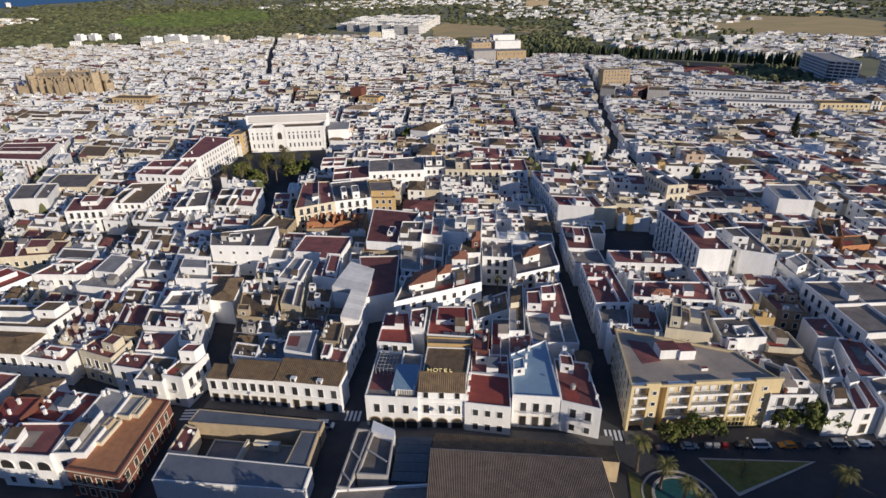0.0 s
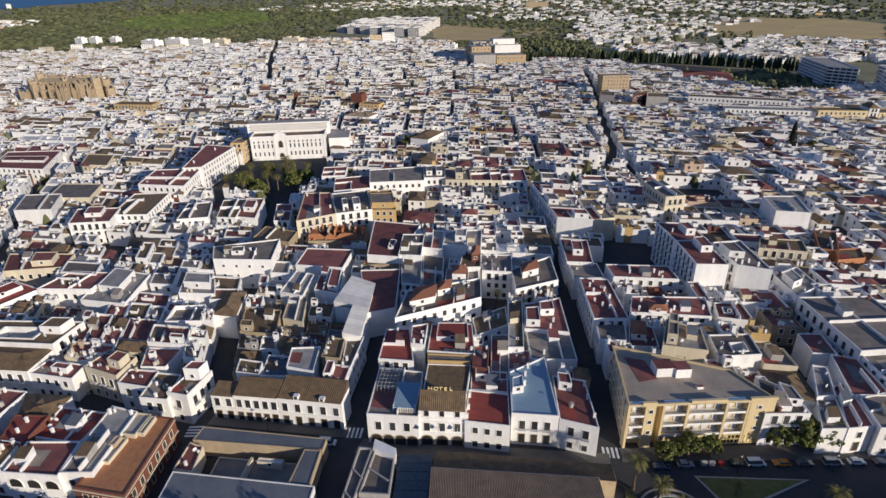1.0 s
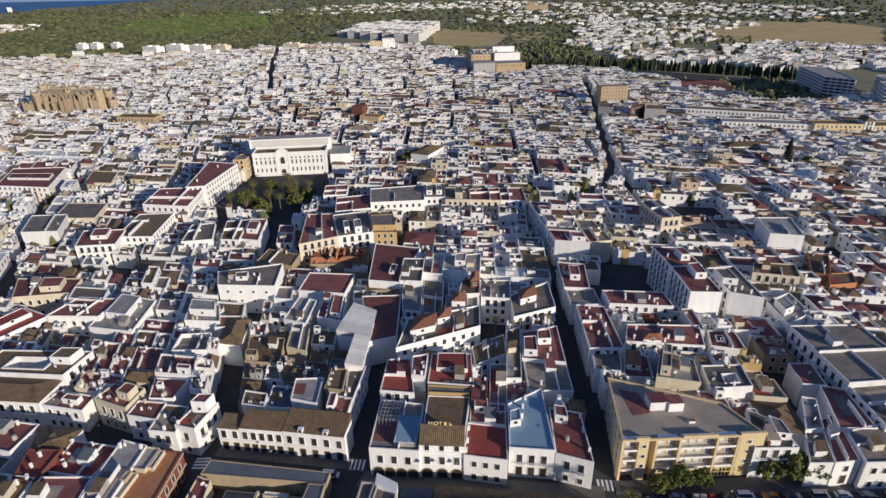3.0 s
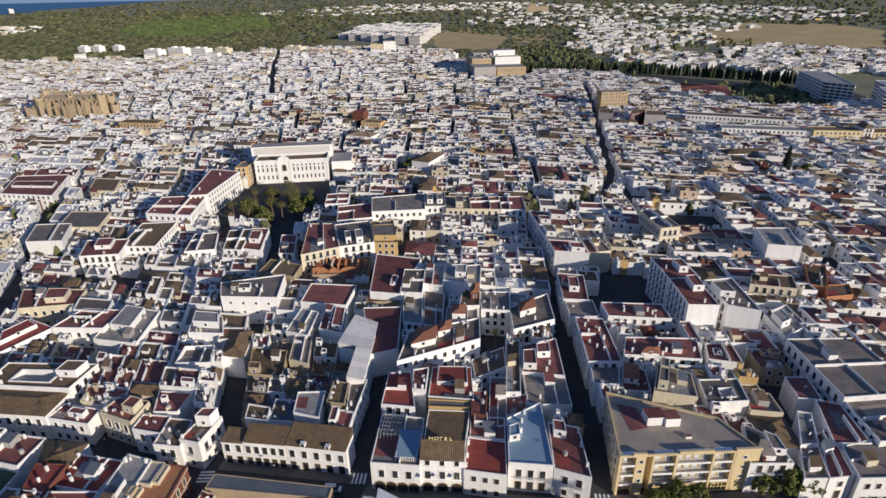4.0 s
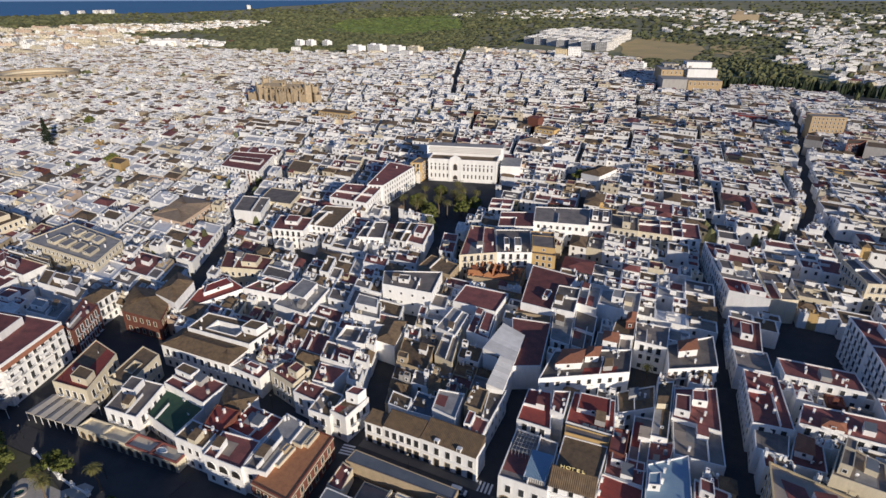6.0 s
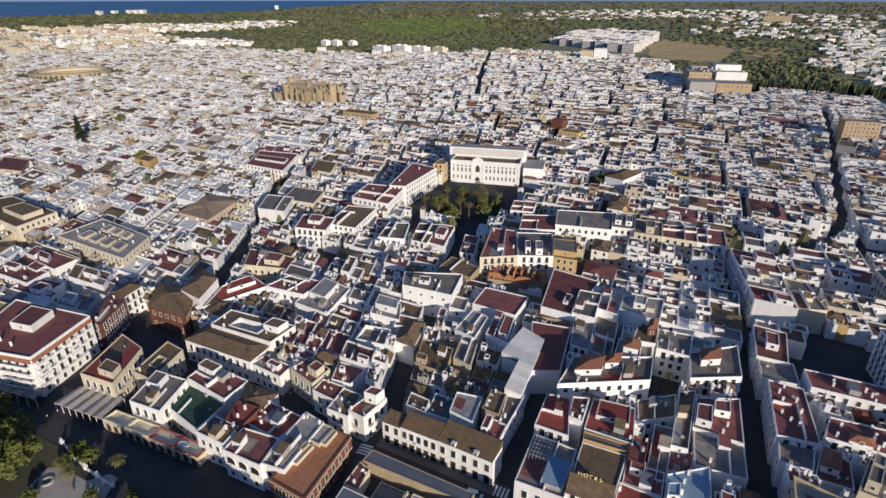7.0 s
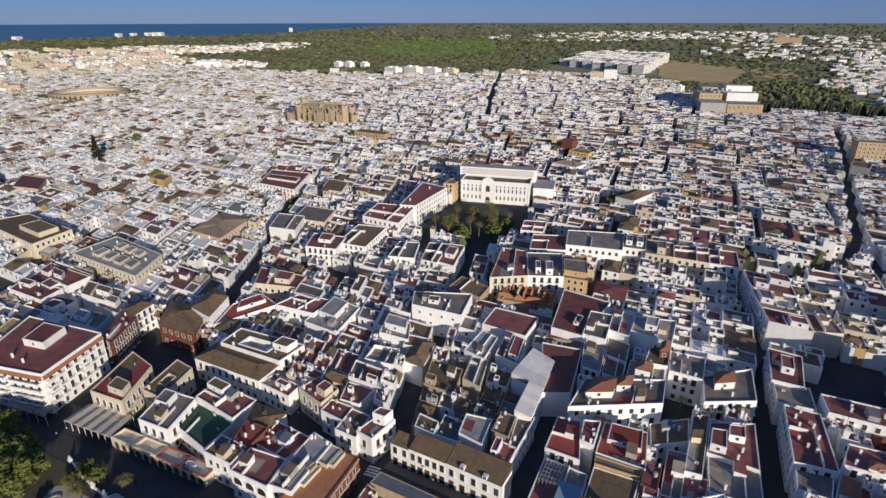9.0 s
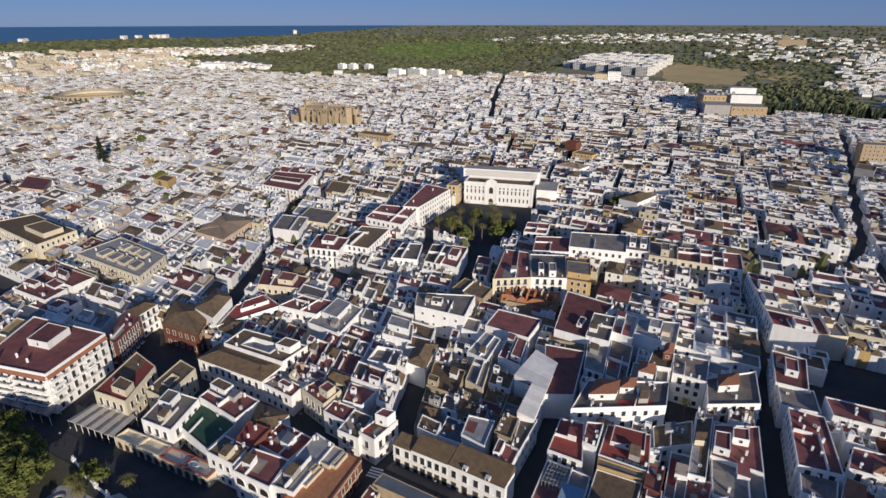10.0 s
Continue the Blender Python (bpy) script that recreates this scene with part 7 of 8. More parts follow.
def palm(seed, h, kind):
    r = random.Random(seed)
    o = thing("palm_tree", f"{kind} palm with a ringed trunk and arching fronds", "palm tree", "palms")
    s = Shape()
    lean = r.uniform(-0.3, 0.3)
    pts = [(lean * (k / 6) ** 2, 0.1 * math.sin(k), h * k / 6) for k in range(7)]
    tube(s, pts, [0.42, 0.3, 0.26, 0.25, 0.25, 0.27, 0.36], 9)
    part("trunk", s, M["bark"], o)
    top = Vector(pts[-1])
    for layer, (count, up0, up1, mat, length) in enumerate(((30, 0.1, 1.3, "frond", 2.9), (14, -1.1, -0.4, "bark", 2.0))):
        c = Shape()
        for i in range(count):
            a = 2 * math.pi * (i * 0.382 + r.uniform(-0.03, 0.03))
            el = up0 + (up1 - up0) * i / count
            L = length * r.uniform(0.8, 1.15)
            n = 7
            p = top.copy()
            d = el
            mid = [p.copy()]
            for k in range(n):
                p = p + Vector((math.cos(a) * math.cos(d), math.sin(a) * math.cos(d), math.sin(d))) * (L / n)
                d -= 0.32
                mid.append(p.copy())
            side = Vector((-math.sin(a), math.cos(a), 0))
            for k in range(n):
                wdt = 0.45 * math.sin(math.pi * (k + 0.6) / (n + 0.5)) + 0.05
                for sg in (-1, 1):
                    for e in (0.0, 0.5):
                        q = mid[k].lerp(mid[k + 1], e)
                        tip = q + side * sg * wdt + (mid[k + 1] - mid[k]) * 0.7 + Vector((0, 0, -0.14))
                        base = mid[k].lerp(mid[k + 1], min(1, e + 0.3))
                        c.face([tuple(q), tuple(base), tuple(tip)])
        part("crown" if layer == 0 else "dry_skirt", c, M[mat], o)
    return o


PALMS = [palm(1, 8.0, "tall date"), palm(2, 6.0, "green date"), palm(3, 4.2, "short date")]


def stand(ob, places):
    """Moves the first and copies it to the other places: x, y, turn, size."""
    for i, (x, y, t, k) in enumerate(places):
        m = pose(x, y, 0.1, 0, 0, t)
        if i:
            copy = copy_thing(ob, m)
        else:
            ob.matrix_world = m
            copy = ob
        copy.scale = (k, k, k)


stand(PALMS[0], [(23.6, 86.2, 10, 1.1), (-115.6, 52.0, 60, 1.05), (-121, 246, 80, 1.3), (-143, 262, 200, 1.3), (-133, 262, 300, 1.3), (-114, 268, 20, 1.3), (-7.6, 149.9, 30, 0.95)])
stand(PALMS[1], [(27.2, 82.4, 10, 1.15), (30.6, 79.2, 60, 1.0), (-124, 44.5, 90, 1.15), (-129, 46, 200, 1.0), (58.7, 84.6, 120, 1.15), (-125, 262, 60, 1.7), (-135.5, 239, 30, 1.7), (-128, 250, 250, 1.7), (-118.5, 257, 140, 1.7), (-124, 270, 70, 1.6), (-138, 250, 120, 1.6), (-147, 246, 160, 1.5), (-131, 279, 10, 1.6)])
stand(PALMS[2], [(33, 78, 30, 1.0), (43, 87.6, 90, 0.8), (-113, 44, 10, 1.0)])


def leafy(seed, h, rx, rz, leaves, size, name="tree", label="dense green street tree with a rounded crown", trunk=0.3, mat="leaf"):
    """A trunk with forking limbs, and a crown of many small leaf tufts with gaps between them."""
    r = random.Random(seed)
    o = thing(name, label, "tree", "trees")
    s = Shape()
    hub = h * 0.42
    tube(s, [(0, 0, 0), (0.05, 0.03, hub * 0.5), (0, 0.05, hub)], [trunk * 1.3, trunk, trunk * 0.85])
    tufts = []
    for i in range(9):
        a = 2 * math.pi * i / 9 + r.uniform(-0.3, 0.3)
        e = r.uniform(0.25, 1.25)
        d = Vector((math.cos(a) * math.cos(e) * rx, math.sin(a) * math.cos(e) * rx, math.sin(e) * (h - hub) * 0.8))
        tip = Vector((0, 0, hub)) + d * 0.8
        tube(s, [(0, 0.03, hub - 0.2), tuple(Vector((0, 0, hub)) + d * 0.4 + Vector((0, 0, 0.2))), tuple(tip)], [trunk * 0.5, trunk * 0.3, 0.05], 6)
    part("trunk", s, M["bark"], o)
    cz = h - rz
    for i in range(46):
        a, u = r.uniform(0, 2 * math.pi), r.uniform(-0.55, 1)
        k = math.sqrt(1 - u * u) if abs(u) < 1 else 0
        f = r.uniform(0.55, 1.0)
        tufts.append((Vector((rx * f * k * math.cos(a), rx * f * k * math.sin(a), cz + rz * f * u)), r.uniform(0.6, 1.1)))
    c = Shape()
    for i in range(leaves):
        p, g = tufts[i % len(tufts)]
        v = Vector((r.gauss(0, 1), r.gauss(0, 1), r.gauss(0, 0.8)))
        v = v.normalized() * (rx * 0.3 * g * r.uniform(0.5, 1.0))
        q = p + v
        n = (v.normalized() + Vector((r.uniform(-0.5, 0.5), r.uniform(-0.5, 0.5), r.uniform(0, 0.7)))).normalized()
        x = n.cross(Vector((0, 0.2, 1))).normalized()
        y = n.cross(x)
        z = size * r.uniform(0.6, 1.3)
        c.face([tuple(q - x * z - y * z * 0.6), tuple(q + x * z - y * z * 0.6), tuple(q + x * z * 0.7 + y * z * 0.7), tuple(q - x * z * 0.7 + y * z * 0.7)])
    part("crown", c, M[mat], o)
    return o


stand(leafy(21, 5.6, 2.6, 2.2, 1500, 0.22), [(30.6, 95.0, 0, 0.95), (36.2, 97.0, 90, 1.1), (40.8, 97.6, 180, 1.0), (33.2, 96.2, 50, 0.8)])
stand(leafy(22, 7.0, 3.6, 2.8, 2200, 0.25, label="broad dark green street tree"), [(55.6, 102.2, 0, 0.95), (60.4, 103.2, 110, 1.15), (65.4, 104.4, 200, 1.1), (69.5, 105.6, 280, 0.8)])
stand(leafy(25, 6.5, 3.0, 2.6, 1500, 0.24, label="dense low tree beside the market"), [(-66, 60.5, 0, 1), (-60, 59.6, 60, 0.9), (-54.5, 60, 140, 1), (-49, 59.5, 200, 0.9), (-10, 58.4, 50, 0.8)])
# from (74, 64) on: trees out of view, added to shade street and promenade
stand(leafy(23, 12.5, 8.0, 4.6, 6500, 0.36, label="wide spreading park tree with a domed crown", trunk=0.7), [(-140.5, 39.5, 0, 1.0), (-150, 41, 120, 1.0), (-141, 30, 200, 0.9), (-165, 47, 40, 0.8), (-153, 46.5, 80, 0.7), (74, 64, 140, 1.15), (90, 68, 200, 1.2), (106, 70, 250, 1.15), (28, 52, 300, 1.1), (122, 74, 10, 1.2), (138, 78, 60, 1.2), (-98, 42, 90, 0.95), (-84, 42, 150, 1.0), (-69, 45, 210, 1.0), (-53, 49, 20, 1.0), (-38, 50, 110, 1.0), (-22, 50, 170, 1.05)])
stand(leafy(24, 7.5, 3.4, 3.2, 1800, 0.28, label="square tree in the palm garden"), [(-127, 238, 0, 1.3), (-115, 250, 60, 1.4), (-141, 250, 130, 1.4), (-112, 262, 200, 1.3), (-138, 272, 260, 1.3), (-121, 262, 20, 1.3), (-131, 244, 80, 1.2), (-76, 336, 0, 1.3), (-68, 338, 80, 1.2), (-65, 350, 150, 1.1), (-72, 346, 220, 1.1), (-107.5, 185, 20, 0.8), (-112, 186, 100, 0.8), (-52, 127, 10, 0.6), (-128.5, 51.5, 40, 0.7), (160, 348, 20, 1.2), (163, 352, 100, 1.1), (-366, 230, 20, 1.5), (-360, 226, 100, 1.4), (-500, 302, 60, 1.6), (53, 141, 60, 0.45), (56, 142, 160, 0.4), (-101, 127, 50, 0.6)])


stand(leafy(27, 3.2, 1.7, 1.5, 700, 0.2, name="shrub", label="dense dark green shrub in the park", trunk=0.12), [(-133.9, 51.9, 0, 1.5), (-130.9, 51.5, 40, 1.2), (-134.8, 47.7, 80, 0.9), (-134.4, 49.2, 120, 0.9), (-129.5, 38.2, 160, 1.1), (-118.0, 45.2, 200, 1.0), (-109.7, 50.3, 240, 0.9)])


def conifer(seed, h, r0, n, label, mat="cypress", name="conifer"):
    r = random.Random(seed)
    o = thing(name, label, "tree", "trees")
    s = Shape()
    tube(s, [(0, 0, 0), (0, 0, h * 0.5), (0, 0, h * 0.97)], [0.35, 0.22, 0.05])
    part("trunk", s, M["bark"], o)
    c = Shape()
    for i in range(n):
        t = r.random() ** 0.8
        z = h * (0.12 + 0.88 * t)
        rad = r0 * (1 - t) ** 0.8 * r.uniform(0.5, 1.05) + 0.15
        a = r.uniform(0, 2 * math.pi)
        L = r.uniform(0.5, 1.1)
        d = Vector((math.cos(a), math.sin(a), 0))
        p = d * rad + Vector((0, 0, z))
        e = Vector((-math.sin(a), math.cos(a), 0)) * 0.4 * L
        c.face([tuple(p - d * L + e), tuple(p - d * L - e), tuple(p + d * 0.3 * L - e * 0.7 + Vector((0, 0, -0.3))), tuple(p + d * 0.3 * L + e * 0.7 + Vector((0, 0, -0.3)))])
    part("crown", c, M[mat], o)
    return o


stand(conifer(31, 20, 4.2, 1500, "tall dark conifer above the white roofs"), [(-446, 236, 0, 1.45), (148, 346, 60, 1.1)])

# ---- far woods: clumps of crowns, smaller and closer together nearer the town ----
rw = random.Random(3)


def blob(s, x, y, z, r, h, m=0, tall=False):
    """One uneven crown."""
    n = 6
    rows = ((0.0, 0.75), (0.45, 1.0), (0.85, 0.55)) if not tall else ((0.0, 0.7), (0.3, 1.0), (0.7, 0.7))
    k = len(s.v)
    for zz, rr in rows:
        for i in range(n):
            a = 2 * math.pi * (i + 0.5 * zz) / n
            q = r * rr * rw.uniform(0.7, 1.25)
            s.v.append((x + q * math.cos(a), y + q * math.sin(a), z + h * (zz + rw.uniform(-0.08, 0.08))))
    s.v.append((x + rw.uniform(-0.2, 0.2) * r, y, z + h))
    for j in range(2):
        for i in range(n):
            s.f.append((k + j * n + i, k + j * n + (i + 1) % n, k + (j + 1) * n + (i + 1) % n, k + (j + 1) * n + i))
            s.m.append(m)
    for i in range(n):
        s.f.append((k + 2 * n + i, k + 2 * n + (i + 1) % n, k + 3 * n))
        s.m.append(m)


def in_poly(x, y, poly):
    c = False
    for (xa, ya), (xb, yb) in zip(poly, poly[1:] + poly[:1]):
        if (ya > y) != (yb > y) and x < (xb - xa) * (y - ya) / (yb - ya) + xa:
            c = not c
    return c


WOOD = [(-990, 930), (-860, 930), (-760, 1060), (-660, 1300), (-650, 1420), (-760, 1976), (-650, 2560), (-1187, 2560), (-1543, 2590), (-2216, 2416), (-1900, 1950), (-1480, 1550), (-1220, 1150)]
SHORE = [(-2450, 400), (-2560, 900), (-2620, 1180), (-2580, 1500), (-2400, 1760), (-2120, 1400), (-2080, 1120), (-2080, 860), (-1900, 400)]
CLEAR = [(-1180, 1480), (-900, 1440), (-810, 1760), (-1180, 2500), (-1470, 2040)]


def woods():
    s, low = Shape(), Shape()
    made = 0
    while made < 15000:
        # even over the land as it narrows with distance
        d = 1 / rw.uniform(1 / 4150, 1 / 880)
        a = rw.uniform(-0.55, 1.32)
        x, y = -d * math.sin(a), d * math.cos(a)
        wood = in_poly(x, y, WOOD) or in_poly(x, y, SHORE)
        if wood and math.sin(x * 0.021 + 1.3 * math.sin(y * 0.013)) + math.sin(y * 0.009 + 1.7 * math.sin(x * 0.011)) > 0.95 and rw.random() < 0.7:
            continue
        young = wood and in_poly(x, y, CLEAR)
        if not wood:
            if in_poly(x, y, [(-1420, 880), (-960, 830), (-1010, 1080), (-1230, 1220), (-1450, 1250)]) and rw.random() < 0.85:
                continue
            if in_town(x, y) or in_poly(x, y, [(377, 1475), (460, 1171), (562, 1062), (864, 1665), (502, 1861)]) or in_poly(x, y, [(-240, 1190), (-80, 1100), (-60, 1440), (-290, 1690)]) or in_poly(x, y, [(-470, 1220), (-240, 1150), (-230, 1620), (-470, 1660)]):
                continue
            if in_poly(x, y, [(85, 790), (760, 640), (900, 1150), (450, 1170), (380, 1480), (100, 1500)]) and rw.random() < 0.9:
                continue
            if x < coast(y) + 60 or rw.random() < (0.8 if x > -600 else 0.75):
                continue
        k = d * rw.uniform(0.0026, 0.005)
        k = min(max(k, 3.0), 11)
        if young:
            blob(low, x, y, rise(x, y) - 0.6, k * 1.15, k * rw.uniform(0.3, 0.45))
        else:
            blob(s, x, y, rise(x, y) - 0.6, k, k * rw.uniform(0.7, 1.15) if wood else k * rw.uniform(0.6, 1.0))
        made += 1
    tagged(part("pine_wood", s, M["pine"]), "dark green umbrella pines and scrub beyond the town", "woodland", kind="stuff")
    tagged(part("young_wood", low, M["young_pine"]), "bright green young pine plantation inside the wood", "woodland", kind="stuff")


woods()


def cypress_row():
    s = Shape()
    for i in range(150):
        t = i / 149
        x, y = -20 + 330 * t + rw.uniform(-2, 2), 812 + 14 * math.sin(3 * t) - 105 * t * t + rw.uniform(-3, 3)
        if rw.random() < 0.88:
            blob(s, x, y, 0, rw.uniform(1.8, 2.8), rw.uniform(12, 19), tall=True)
    tagged(part("cypress_row", s, M["cypress"]), "long row of dark cypresses at the edge of town", "cypresses", kind="stuff")
    s = Shape()
    for i in range(420):
        x, y = rw.uniform(-40, 95), rw.uniform(810, 1180)
        if rw.random() < 0.45:
            x, y = rw.uniform(195, 272), rw.uniform(575, 705)
        blob(s, x, y, 0, rw.uniform(3, 5.5), rw.uniform(4, 8))
    for cx, cy, n in ((-960, 432, 30), (-800, 458, 26), (-790, 600, 24), (-835, 425, 14), (-800, 470, 12), (-925, 420, 10), (-479, 293, 12), (-492, 268, 8), (-905, 426, 20), (-860, 525, 16), (-700, 617, 8), (-960, 710, 10), (-787, 752, 14), (-1020, 855, 16), (-900, 640, 9), (-415, 498, 10), (-1090, 770, 10), (-700, 560, 6), (-610, 700, 8), (-770, 770, 12)):
        for i in range(n):
            blob(s, cx + rw.gauss(0, 14), cy + rw.gauss(0, 7), 0, rw.uniform(3, 5.5), rw.uniform(5, 9))
    for i in range(260):
        x, y = rw.uniform(110, 560), rw.uniform(850, 1700)
        if not in_poly(x, y, [(377, 1475), (460, 1171), (562, 1062), (864, 1665), (502, 1861)]):
            blob(s, x, y, rise(x, y), rw.uniform(3, 6), rw.uniform(5, 10))
    for i in range(150):
        d, a = rw.uniform(250, 900), rw.uniform(-0.35, 1.1)
        blob(s, -d * math.sin(a), d * math.cos(a), 0, rw.uniform(1.5, 3.2), rw.uniform(6, 11))
    tagged(part("garden_trees", s, M["pine"]), "garden and patio trees between the roofs", "trees", kind="stuff")


cypress_row()


# ---- half-demolished house in the block ----
def jagged(c, z0, tops):
    """One thin wall along the strip c with an uneven broken top."""
    s = Shape()
    n = len(tops) - 1
    for k, z in enumerate(tops):
        a, b = lerp2(c, 0, k / n), lerp2(c, 1, k / n)
        s.v.extend([(*a, z0), (*b, z0), (*b, z), (*a, z)])
    for k in range(n):
        i, j = 4 * k, 4 * k + 4
        s.f.extend([(i + 1, j + 1, j + 2, i + 2), (j, i, i + 3, j + 3), (i + 3, i + 2, j + 2, j + 3)])
        s.m.extend([0, 0, 0])
    s.f.extend([(0, 1, 2, 3), (4 * n + 1, 4 * n, 4 * n + 3, 4 * n + 2)])
    s.m.extend([0, 0])
    return s


def ruin():
    o = thing("ruined_house", "half-demolished house with broken orange brick walls", "ruin")
    r = random.Random(17)
    q = [(-81.0, 181.0), (-59.5, 184.0), (-62.0, 199.0), (-85.5, 197.0)]
    s = Shape()
    s.prism(q, 0, 6.8, 0, top=1)
    part("podium", s, [M["stone"], M["soil_yard"]], o)
    for i in range(9):
        u = 0.05 + 0.9 * i / 8
        v = r.uniform(0.1, 0.5)
        c = sub(q, u - 0.012, u + 0.012, v, v + r.uniform(0.25, 0.5))
        s = jagged(c, 6.8, [6.8 + r.uniform(0.8, 3.6) for k in range(8)])
        part("broken_wall", s, M["rust_orange"] if i % 3 else M["cream"], o)
    for i in range(4):
        v = 0.1 + 0.8 * i / 3
        c = sub(q, 0.05, r.uniform(0.5, 0.95), v - 0.02, v + 0.02)
        s = jagged([c[1], c[2], c[3], c[0]], 6.8, [6.8 + r.uniform(0.6, 3.0) for k in range(10)])
        part("broken_wall", s, M["brick_red"] if i % 2 else M["rust_orange"], o)
    s = Shape()
    for i in range(60):
        x, y = lerp2(q, r.uniform(0.05, 0.95), r.uniform(0.05, 0.95))
        s.box(x, y, 6.8, r.uniform(0.4, 1.4), r.uniform(0.4, 1.2), r.uniform(0.3, 1.0), turn=r.uniform(0, 3))
    tagged(part("rubble", s, M["rust_orange"], o), kind="stuff")


ruin()


# ---- vehicles ----
def car(colour, label, van=False, name="car"):
    o = thing(name, label, "car" if not van else "van", "parked vehicles")
    L, W = (4.3, 1.75) if not van else (4.9, 1.9)
    H = 1.45 if not van else 2.0
    s = Shape()
    prof = [(-L / 2, 0.3), (-L / 2, 0.75), (-L / 2 + 0.15, 0.85), (-L * 0.32, 0.95), (L * 0.22, 0.95), (L / 2 - 0.1, 0.78), (L / 2, 0.62), (L / 2, 0.3)]
    n = len(prof)
    for y in (-W / 2, W / 2):
        s.v.extend([(x, y, z) for x, z in prof])
    s.f.append(tuple(range(n)))
    s.f.append(tuple(range(2 * n - 1, n - 1, -1)))
    s.m += [0, 0]
    for i in range(n):
        j = (i + 1) % n
        s.f.append((j, i, n + i, n + j))
        s.m.append(0)
    part("body", s, M["car_" + colour], o)
    c = Shape()
    top = [(-L * 0.42, 0.94), (-L * 0.34, H - 0.05), (-L * 0.28, H), (L * 0.08, H), (L * 0.22, 0.94)] if not van else [(-L * 0.49, 0.9), (-L * 0.48, H - 0.1), (-L * 0.45, H), (L * 0.2, H), (L * 0.34, 0.94)]
    n = len(top)
    for y, k in ((-W / 2 + 0.06, 1), (W / 2 - 0.06, -1)):
        c.v.extend([(x, y + k * (z - 0.94) * 0.18, z) for x, z in top])
    c.f.append(tuple(range(n)))
    c.f.append(tuple(range(2 * n - 1, n - 1, -1)))
    c.m += [1, 1]
    for i in range(n - 1):
        c.f.append((i + 1, i, n + i, n + i + 1))
        c.m.append(1 if i in (0, n - 2) else 0)
    part("cabin", c, [M["car_" + colour], M["glass_roof"]], o)
    for x in (-L * 0.32, L * 0.31):
        for y in (-W / 2 + 0.05, W / 2 - 0.05):
            t = Shape()
            ring = [(x + 0.32 * math.cos(2 * math.pi * i / 14), 0.32 + 0.32 * math.sin(2 * math.pi * i / 14)) for i in range(14)]
            for d in (-0.1, 0.1):
                t.v.extend([(a, y + d, b) for a, b in ring])
            t.f += [tuple(range(14)), tuple(range(27, 13, -1))] + [((i + 1) % 14, i, 14 + i, 14 + (i + 1) % 14) for i in range(14)]
            t.m += [0] * 16
            part("wheel", t, M["tyre"], o)
    for y in (-W * 0.36, W * 0.36):
        t = Shape()
        t.box(L / 2 - 0.03, y, 0.6, 0.1, 0.3, 0.14, bottom=True)
        part("headlight", t, M["paint_white"], o)
        t = Shape()
        t.box(-L / 2 + 0.01, y, 0.62, 0.06, 0.28, 0.14, bottom=True)
        part("tail_light", t, M["car_red"], o)
    return o


for x, y, t, c, lab, v in ((35.1, 94.0, 8, "silver", "silver family car parked along the kerb", False), (45.8, 95.9, 8, "black", "small dark car parked along the kerb", False),
                           (49.4, 96.4, 8, "white_car", "white delivery van parked along the kerb", True), (54.6, 97.1, 188, "orange", "orange car parked along the kerb", False),
                           (59.3, 97.8, 8, "grey_car", "grey saloon car parked along the kerb", False), (65.0, 98.8, 8, "silver", "silver estate car parked along the kerb", True),
                           (69.9, 99.7, 8, "white_car", "white car parked along the kerb", False), (75, 100.4, 8, "dark_blue", "dark blue car parked along the kerb", False),
                           (80.5, 101.3, 8, "grey_car", "grey car parked along the kerb", False), (-40.4, 89.4, 4, "white_car", "white van standing in the side street", True),
                           (30.0, 92.6, 8, "dark_blue", "dark blue car parked by the palms", False)):
    vehicle = car(c, lab, v)
    vehicle.matrix_world = pose(x, y, 0.01, 0, 0, t)
    vehicle.scale = (0.9, 0.9, 0.9)


def container(colour, label):
    o = thing("waste_container", label, "waste container", "waste containers")
    s = Shape()
    s.box(0, 0, 0.15, 1.3, 1.0, 1.0)
    part("bin", s, M["pale_wall"] if colour == "grey" else M["car_red"], o)
    s = Shape()
    tiled(s, [(-0.7, -0.55), (0.7, -0.55), (0.7, 0.55), (-0.7, 0.55)], 1.15, 0.25, 0, over=0.02, rows=False, wall=0)
    part("lid", s, M["pale_wall"] if colour == "grey" else M["car_red"], o)
    return o


for x, y, c in ((38.8, 94.7, "grey"), (40.4, 94.9, "grey"), (42.2, 95.2, "red")):
    container(c, f"{c} street waste container by the parked cars").matrix_world = pose(x, y, 0.01, 0, 0, 9)


def lamp_post():
    o = thing("street_lamp", "dark iron street lamp on a tapered post", "street lamp", "street lamps")
    s = Shape()
    tube(s, [(0, 0, 0), (0, 0, 0.5), (0, 0, 5.0)], [0.16, 0.08, 0.05])
    part("post", s, M["iron"], o)
    s = Shape()
    s.box(0, 0, 5.0, 0.4, 0.4, 0.55, bottom=True)
    part("lantern", s, M["canvas"], o)
    s = Shape()
    tiled(s, [(-0.28, -0.28), (0.28, -0.28), (0.28, 0.28), (-0.28, 0.28)], 5.55, 0.25, 0, hip=1.0, over=0.0, rows=False)
    part("cap", s, M["iron"], o)
    return o


LAMP = lamp_post()
stand(LAMP, [(-54.6, 90.4, 0, 1), (45, 93.4, 0, 1), (64, 96.4, 0, 1), (-118, 55, 0, 1), (-150, 53.6, 0, 1), (-100, 92.4, 0, 1)])


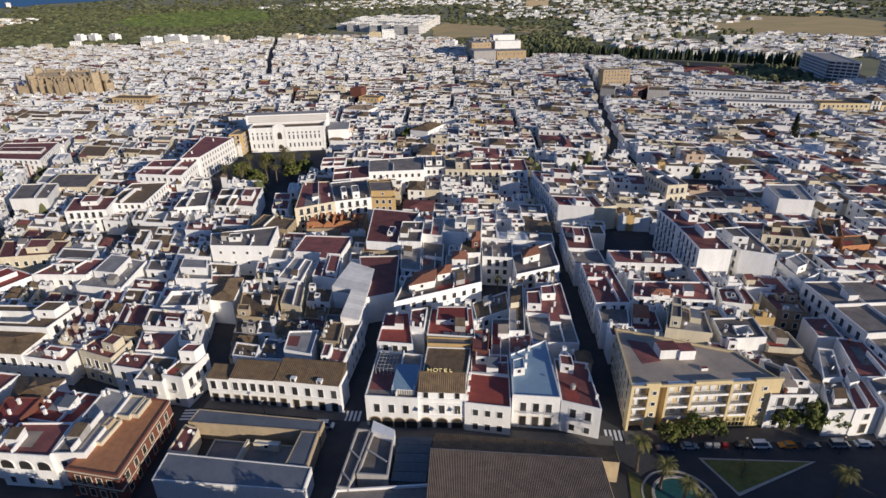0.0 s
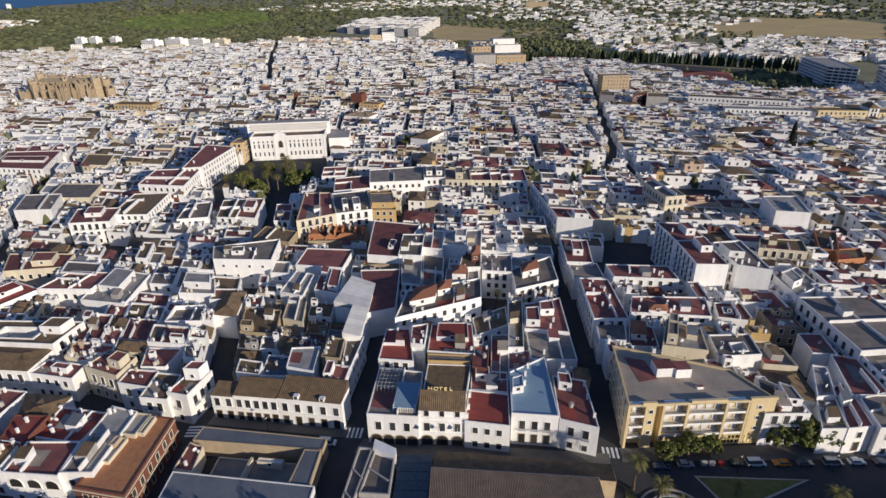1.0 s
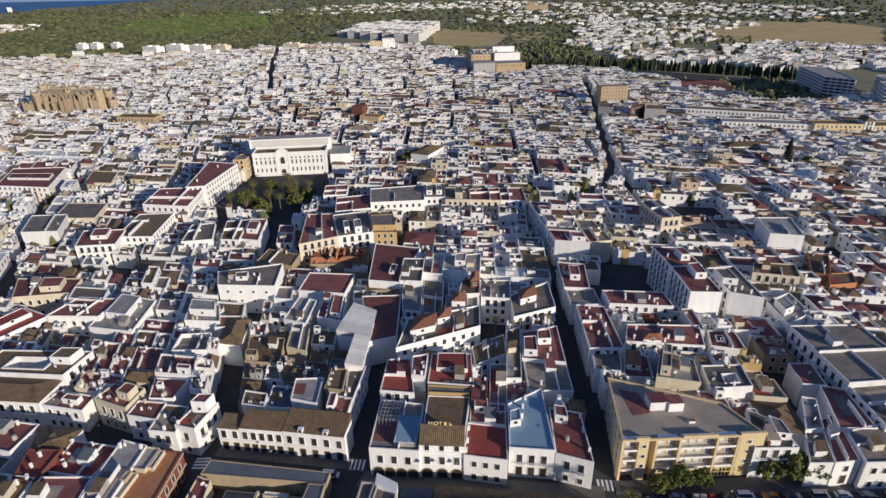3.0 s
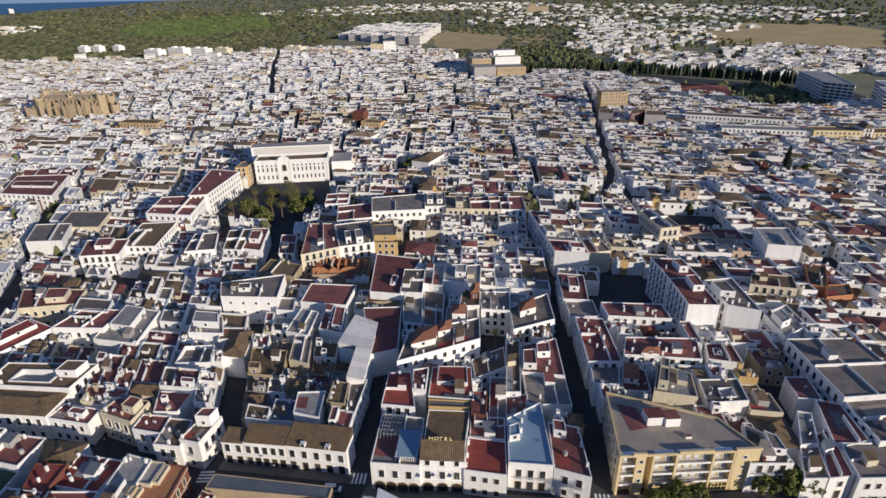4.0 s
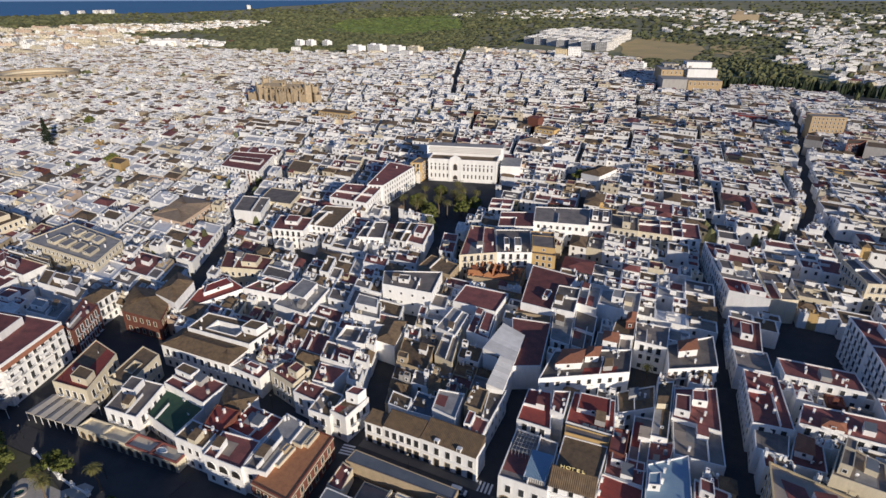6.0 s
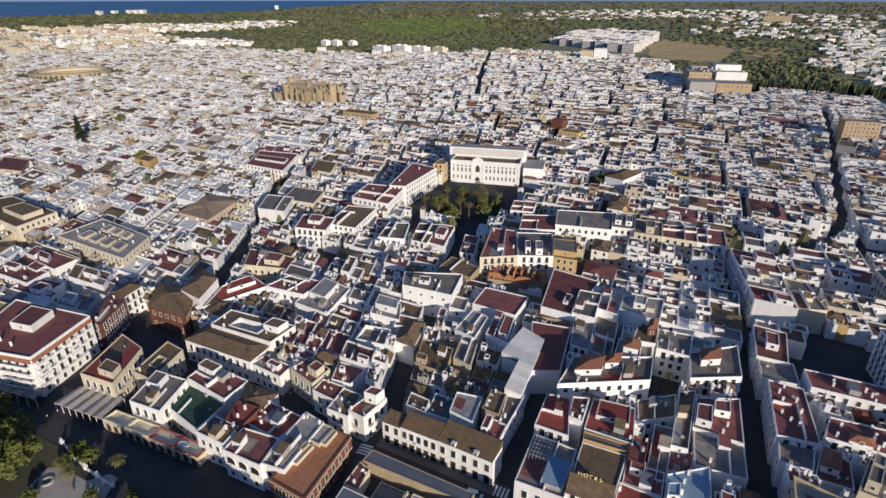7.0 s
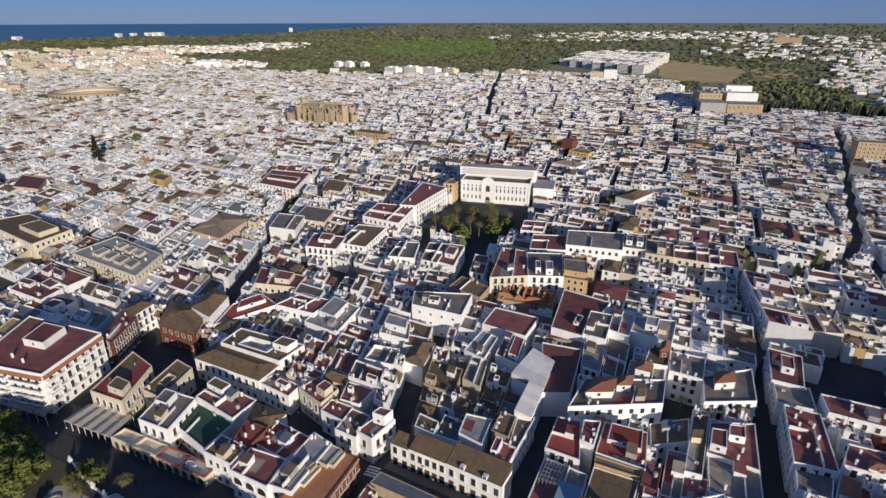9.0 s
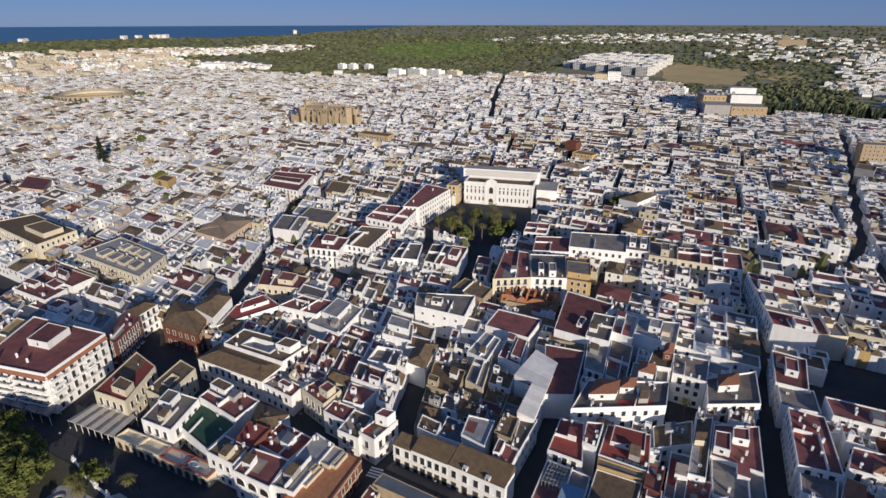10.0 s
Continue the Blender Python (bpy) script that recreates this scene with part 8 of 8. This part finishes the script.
# ---- promenade: terrace canopies, low arcade, garden wall ----
def canopy(q, z, material, label):
    o = thing("terrace_canopy", label, "canopy", "terrace canopies")
    n = 5
    for i in range(n):
        s = Shape()
        c = sub(q, i / n + 0.008, (i + 1) / n - 0.008, 0, 1)
        m = sub(q, (i + 0.5) / n, (i + 0.5) / n, 0, 1)
        a, b = (*m[0], z + 0.45), (*m[3], z + 0.55)
        s.face([(*c[0], z), a, b, (*c[3], z + 0.1)])
        s.face([a, (*c[1], z), (*c[2], z + 0.1), b])
        s.face([(*c[0], z), (*c[1], z), a])
        s.face([(*c[0], z - 0.25), (*c[1], z - 0.25), (*c[1], z), (*c[0], z)])
        part("awning", s, material, o)
    for u in [i / (n + 2) for i in range(n + 3)]:
        for v in (0.03, 0.97):
            p = Shape()
            x, y = lerp2(q, u, v)
            p.box(x, y, 0, 0.14, 0.14, z)
            part("post", p, M["paint_white"], o)


canopy([(-156.0, 58.2), (-138.0, 60.8), (-140.4, 69.0), (-156.9, 66.1)], 3.6, M["canvas"], "row of pale canvas terrace awnings on white posts")
canopy([(-187.6, 51.2), (-161.7, 56.3), (-164.9, 60.5), (-189.6, 55.3)], 3.6, M["steel_roof"], "row of grey terrace awnings on white posts")


def arcade():
    a, b = (-137.1, 60.8), (-103.9, 64.0)
    o = thing("arcade", "single-storey arcade with terraces and brown parapets", "arcade", at=frame_at(a, b))
    L = span(a, b)
    s = Shape()
    s.box(L / 2, 2.0, 0, L, 4.0, 3.4)
    part("wall", s, M["cream"], o)
    for i in range(4):
        t = Shape()
        x0, x1 = L * i / 4, L * (i + 1) / 4 - 0.1
        t.ring([(x0, 0), (x1, 0), (x1, 4), (x0, 4)], [(x0 + 0.25, 0.25), (x1 - 0.25, 0.25), (x1 - 0.25, 3.75), (x0 + 0.25, 3.75)], 3.4, 4.2)
        part("parapet", t, M["cream"] if i < 2 else M["terracotta"], o)
    for i in range(12):
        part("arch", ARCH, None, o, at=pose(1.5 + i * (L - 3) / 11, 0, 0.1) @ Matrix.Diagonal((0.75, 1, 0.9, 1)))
    p = Shape()
    n = 20
    c = lambda k: [(L * 0.8 + k * 1.6 * math.cos(2 * math.pi * i / n), 2 + k * 0.9 * math.sin(2 * math.pi * i / n)) for i in range(n)]
    p.ring(c(1), c(0.85), 3.4, 3.8)
    tub = thing("paddling_pool", "small round blue pool on the terrace", "pool", at=frame_at(a, b))
    part("rim", p, M["paint_white"], tub)
    p = Shape()
    p.prism(c(0.85), 3.45, 3.7)
    part("water", p, M["blue_sheet"], tub)


arcade()


def garden_wall():
    pts = [(-141.5, 51.8), (-137.5, 51.4), (-133, 50.6), (-128, 49.9), (-122.5, 49.6), (-117, 49.8)]
    o = thing("garden_wall", "low white park wall with urns on piers", "wall")
    for (x0, y0), (x1, y1) in zip(pts, pts[1:]):
        s = Shape()
        l = math.hypot(x1 - x0, y1 - y0)
        s.box((x0 + x1) / 2, (y0 + y1) / 2, 0, l, 0.35, 0.9, turn=math.atan2(y1 - y0, x1 - x0))
        part("panel", s, M["white"], o)
    for x, y in pts:
        s = Shape()
        s.box(x, y, 0, 0.8, 0.8, 1.3)
        s.box(x, y, 1.3, 1.0, 1.0, 0.12, bottom=True)
        part("pier", s, M["white"], o)
        s = Shape()
        prof = ((0.12, 1.42), (0.32, 1.75), (0.4, 2.0), (0.22, 2.25), (0.3, 2.4))
        tube(s, [(x, y, z) for r, z in prof], [r for r, z in prof], 10)
        part("urn", s, M["paint_white"], o)


garden_wall()


# ---- the plan is set out at full size: houses and ground grow sideways, loose things only move ----
OWN_SIZE = {"roof dishes", "roof cooling units", "roof tanks", "roof aerials", "solar panels", "palms", "trees", "parked vehicles", "waste containers", "street lamps"}
spread = Matrix.Diagonal((FULL, FULL, 1, 1))
for ob in list(scene.objects):
    if ob.parent is None and ob.type in {"MESH", "EMPTY"}:
        if ob.get("group") in OWN_SIZE:
            ob.location.x *= FULL
            ob.location.y *= FULL
        else:
            ob.matrix_basis = spread @ ob.matrix_basis
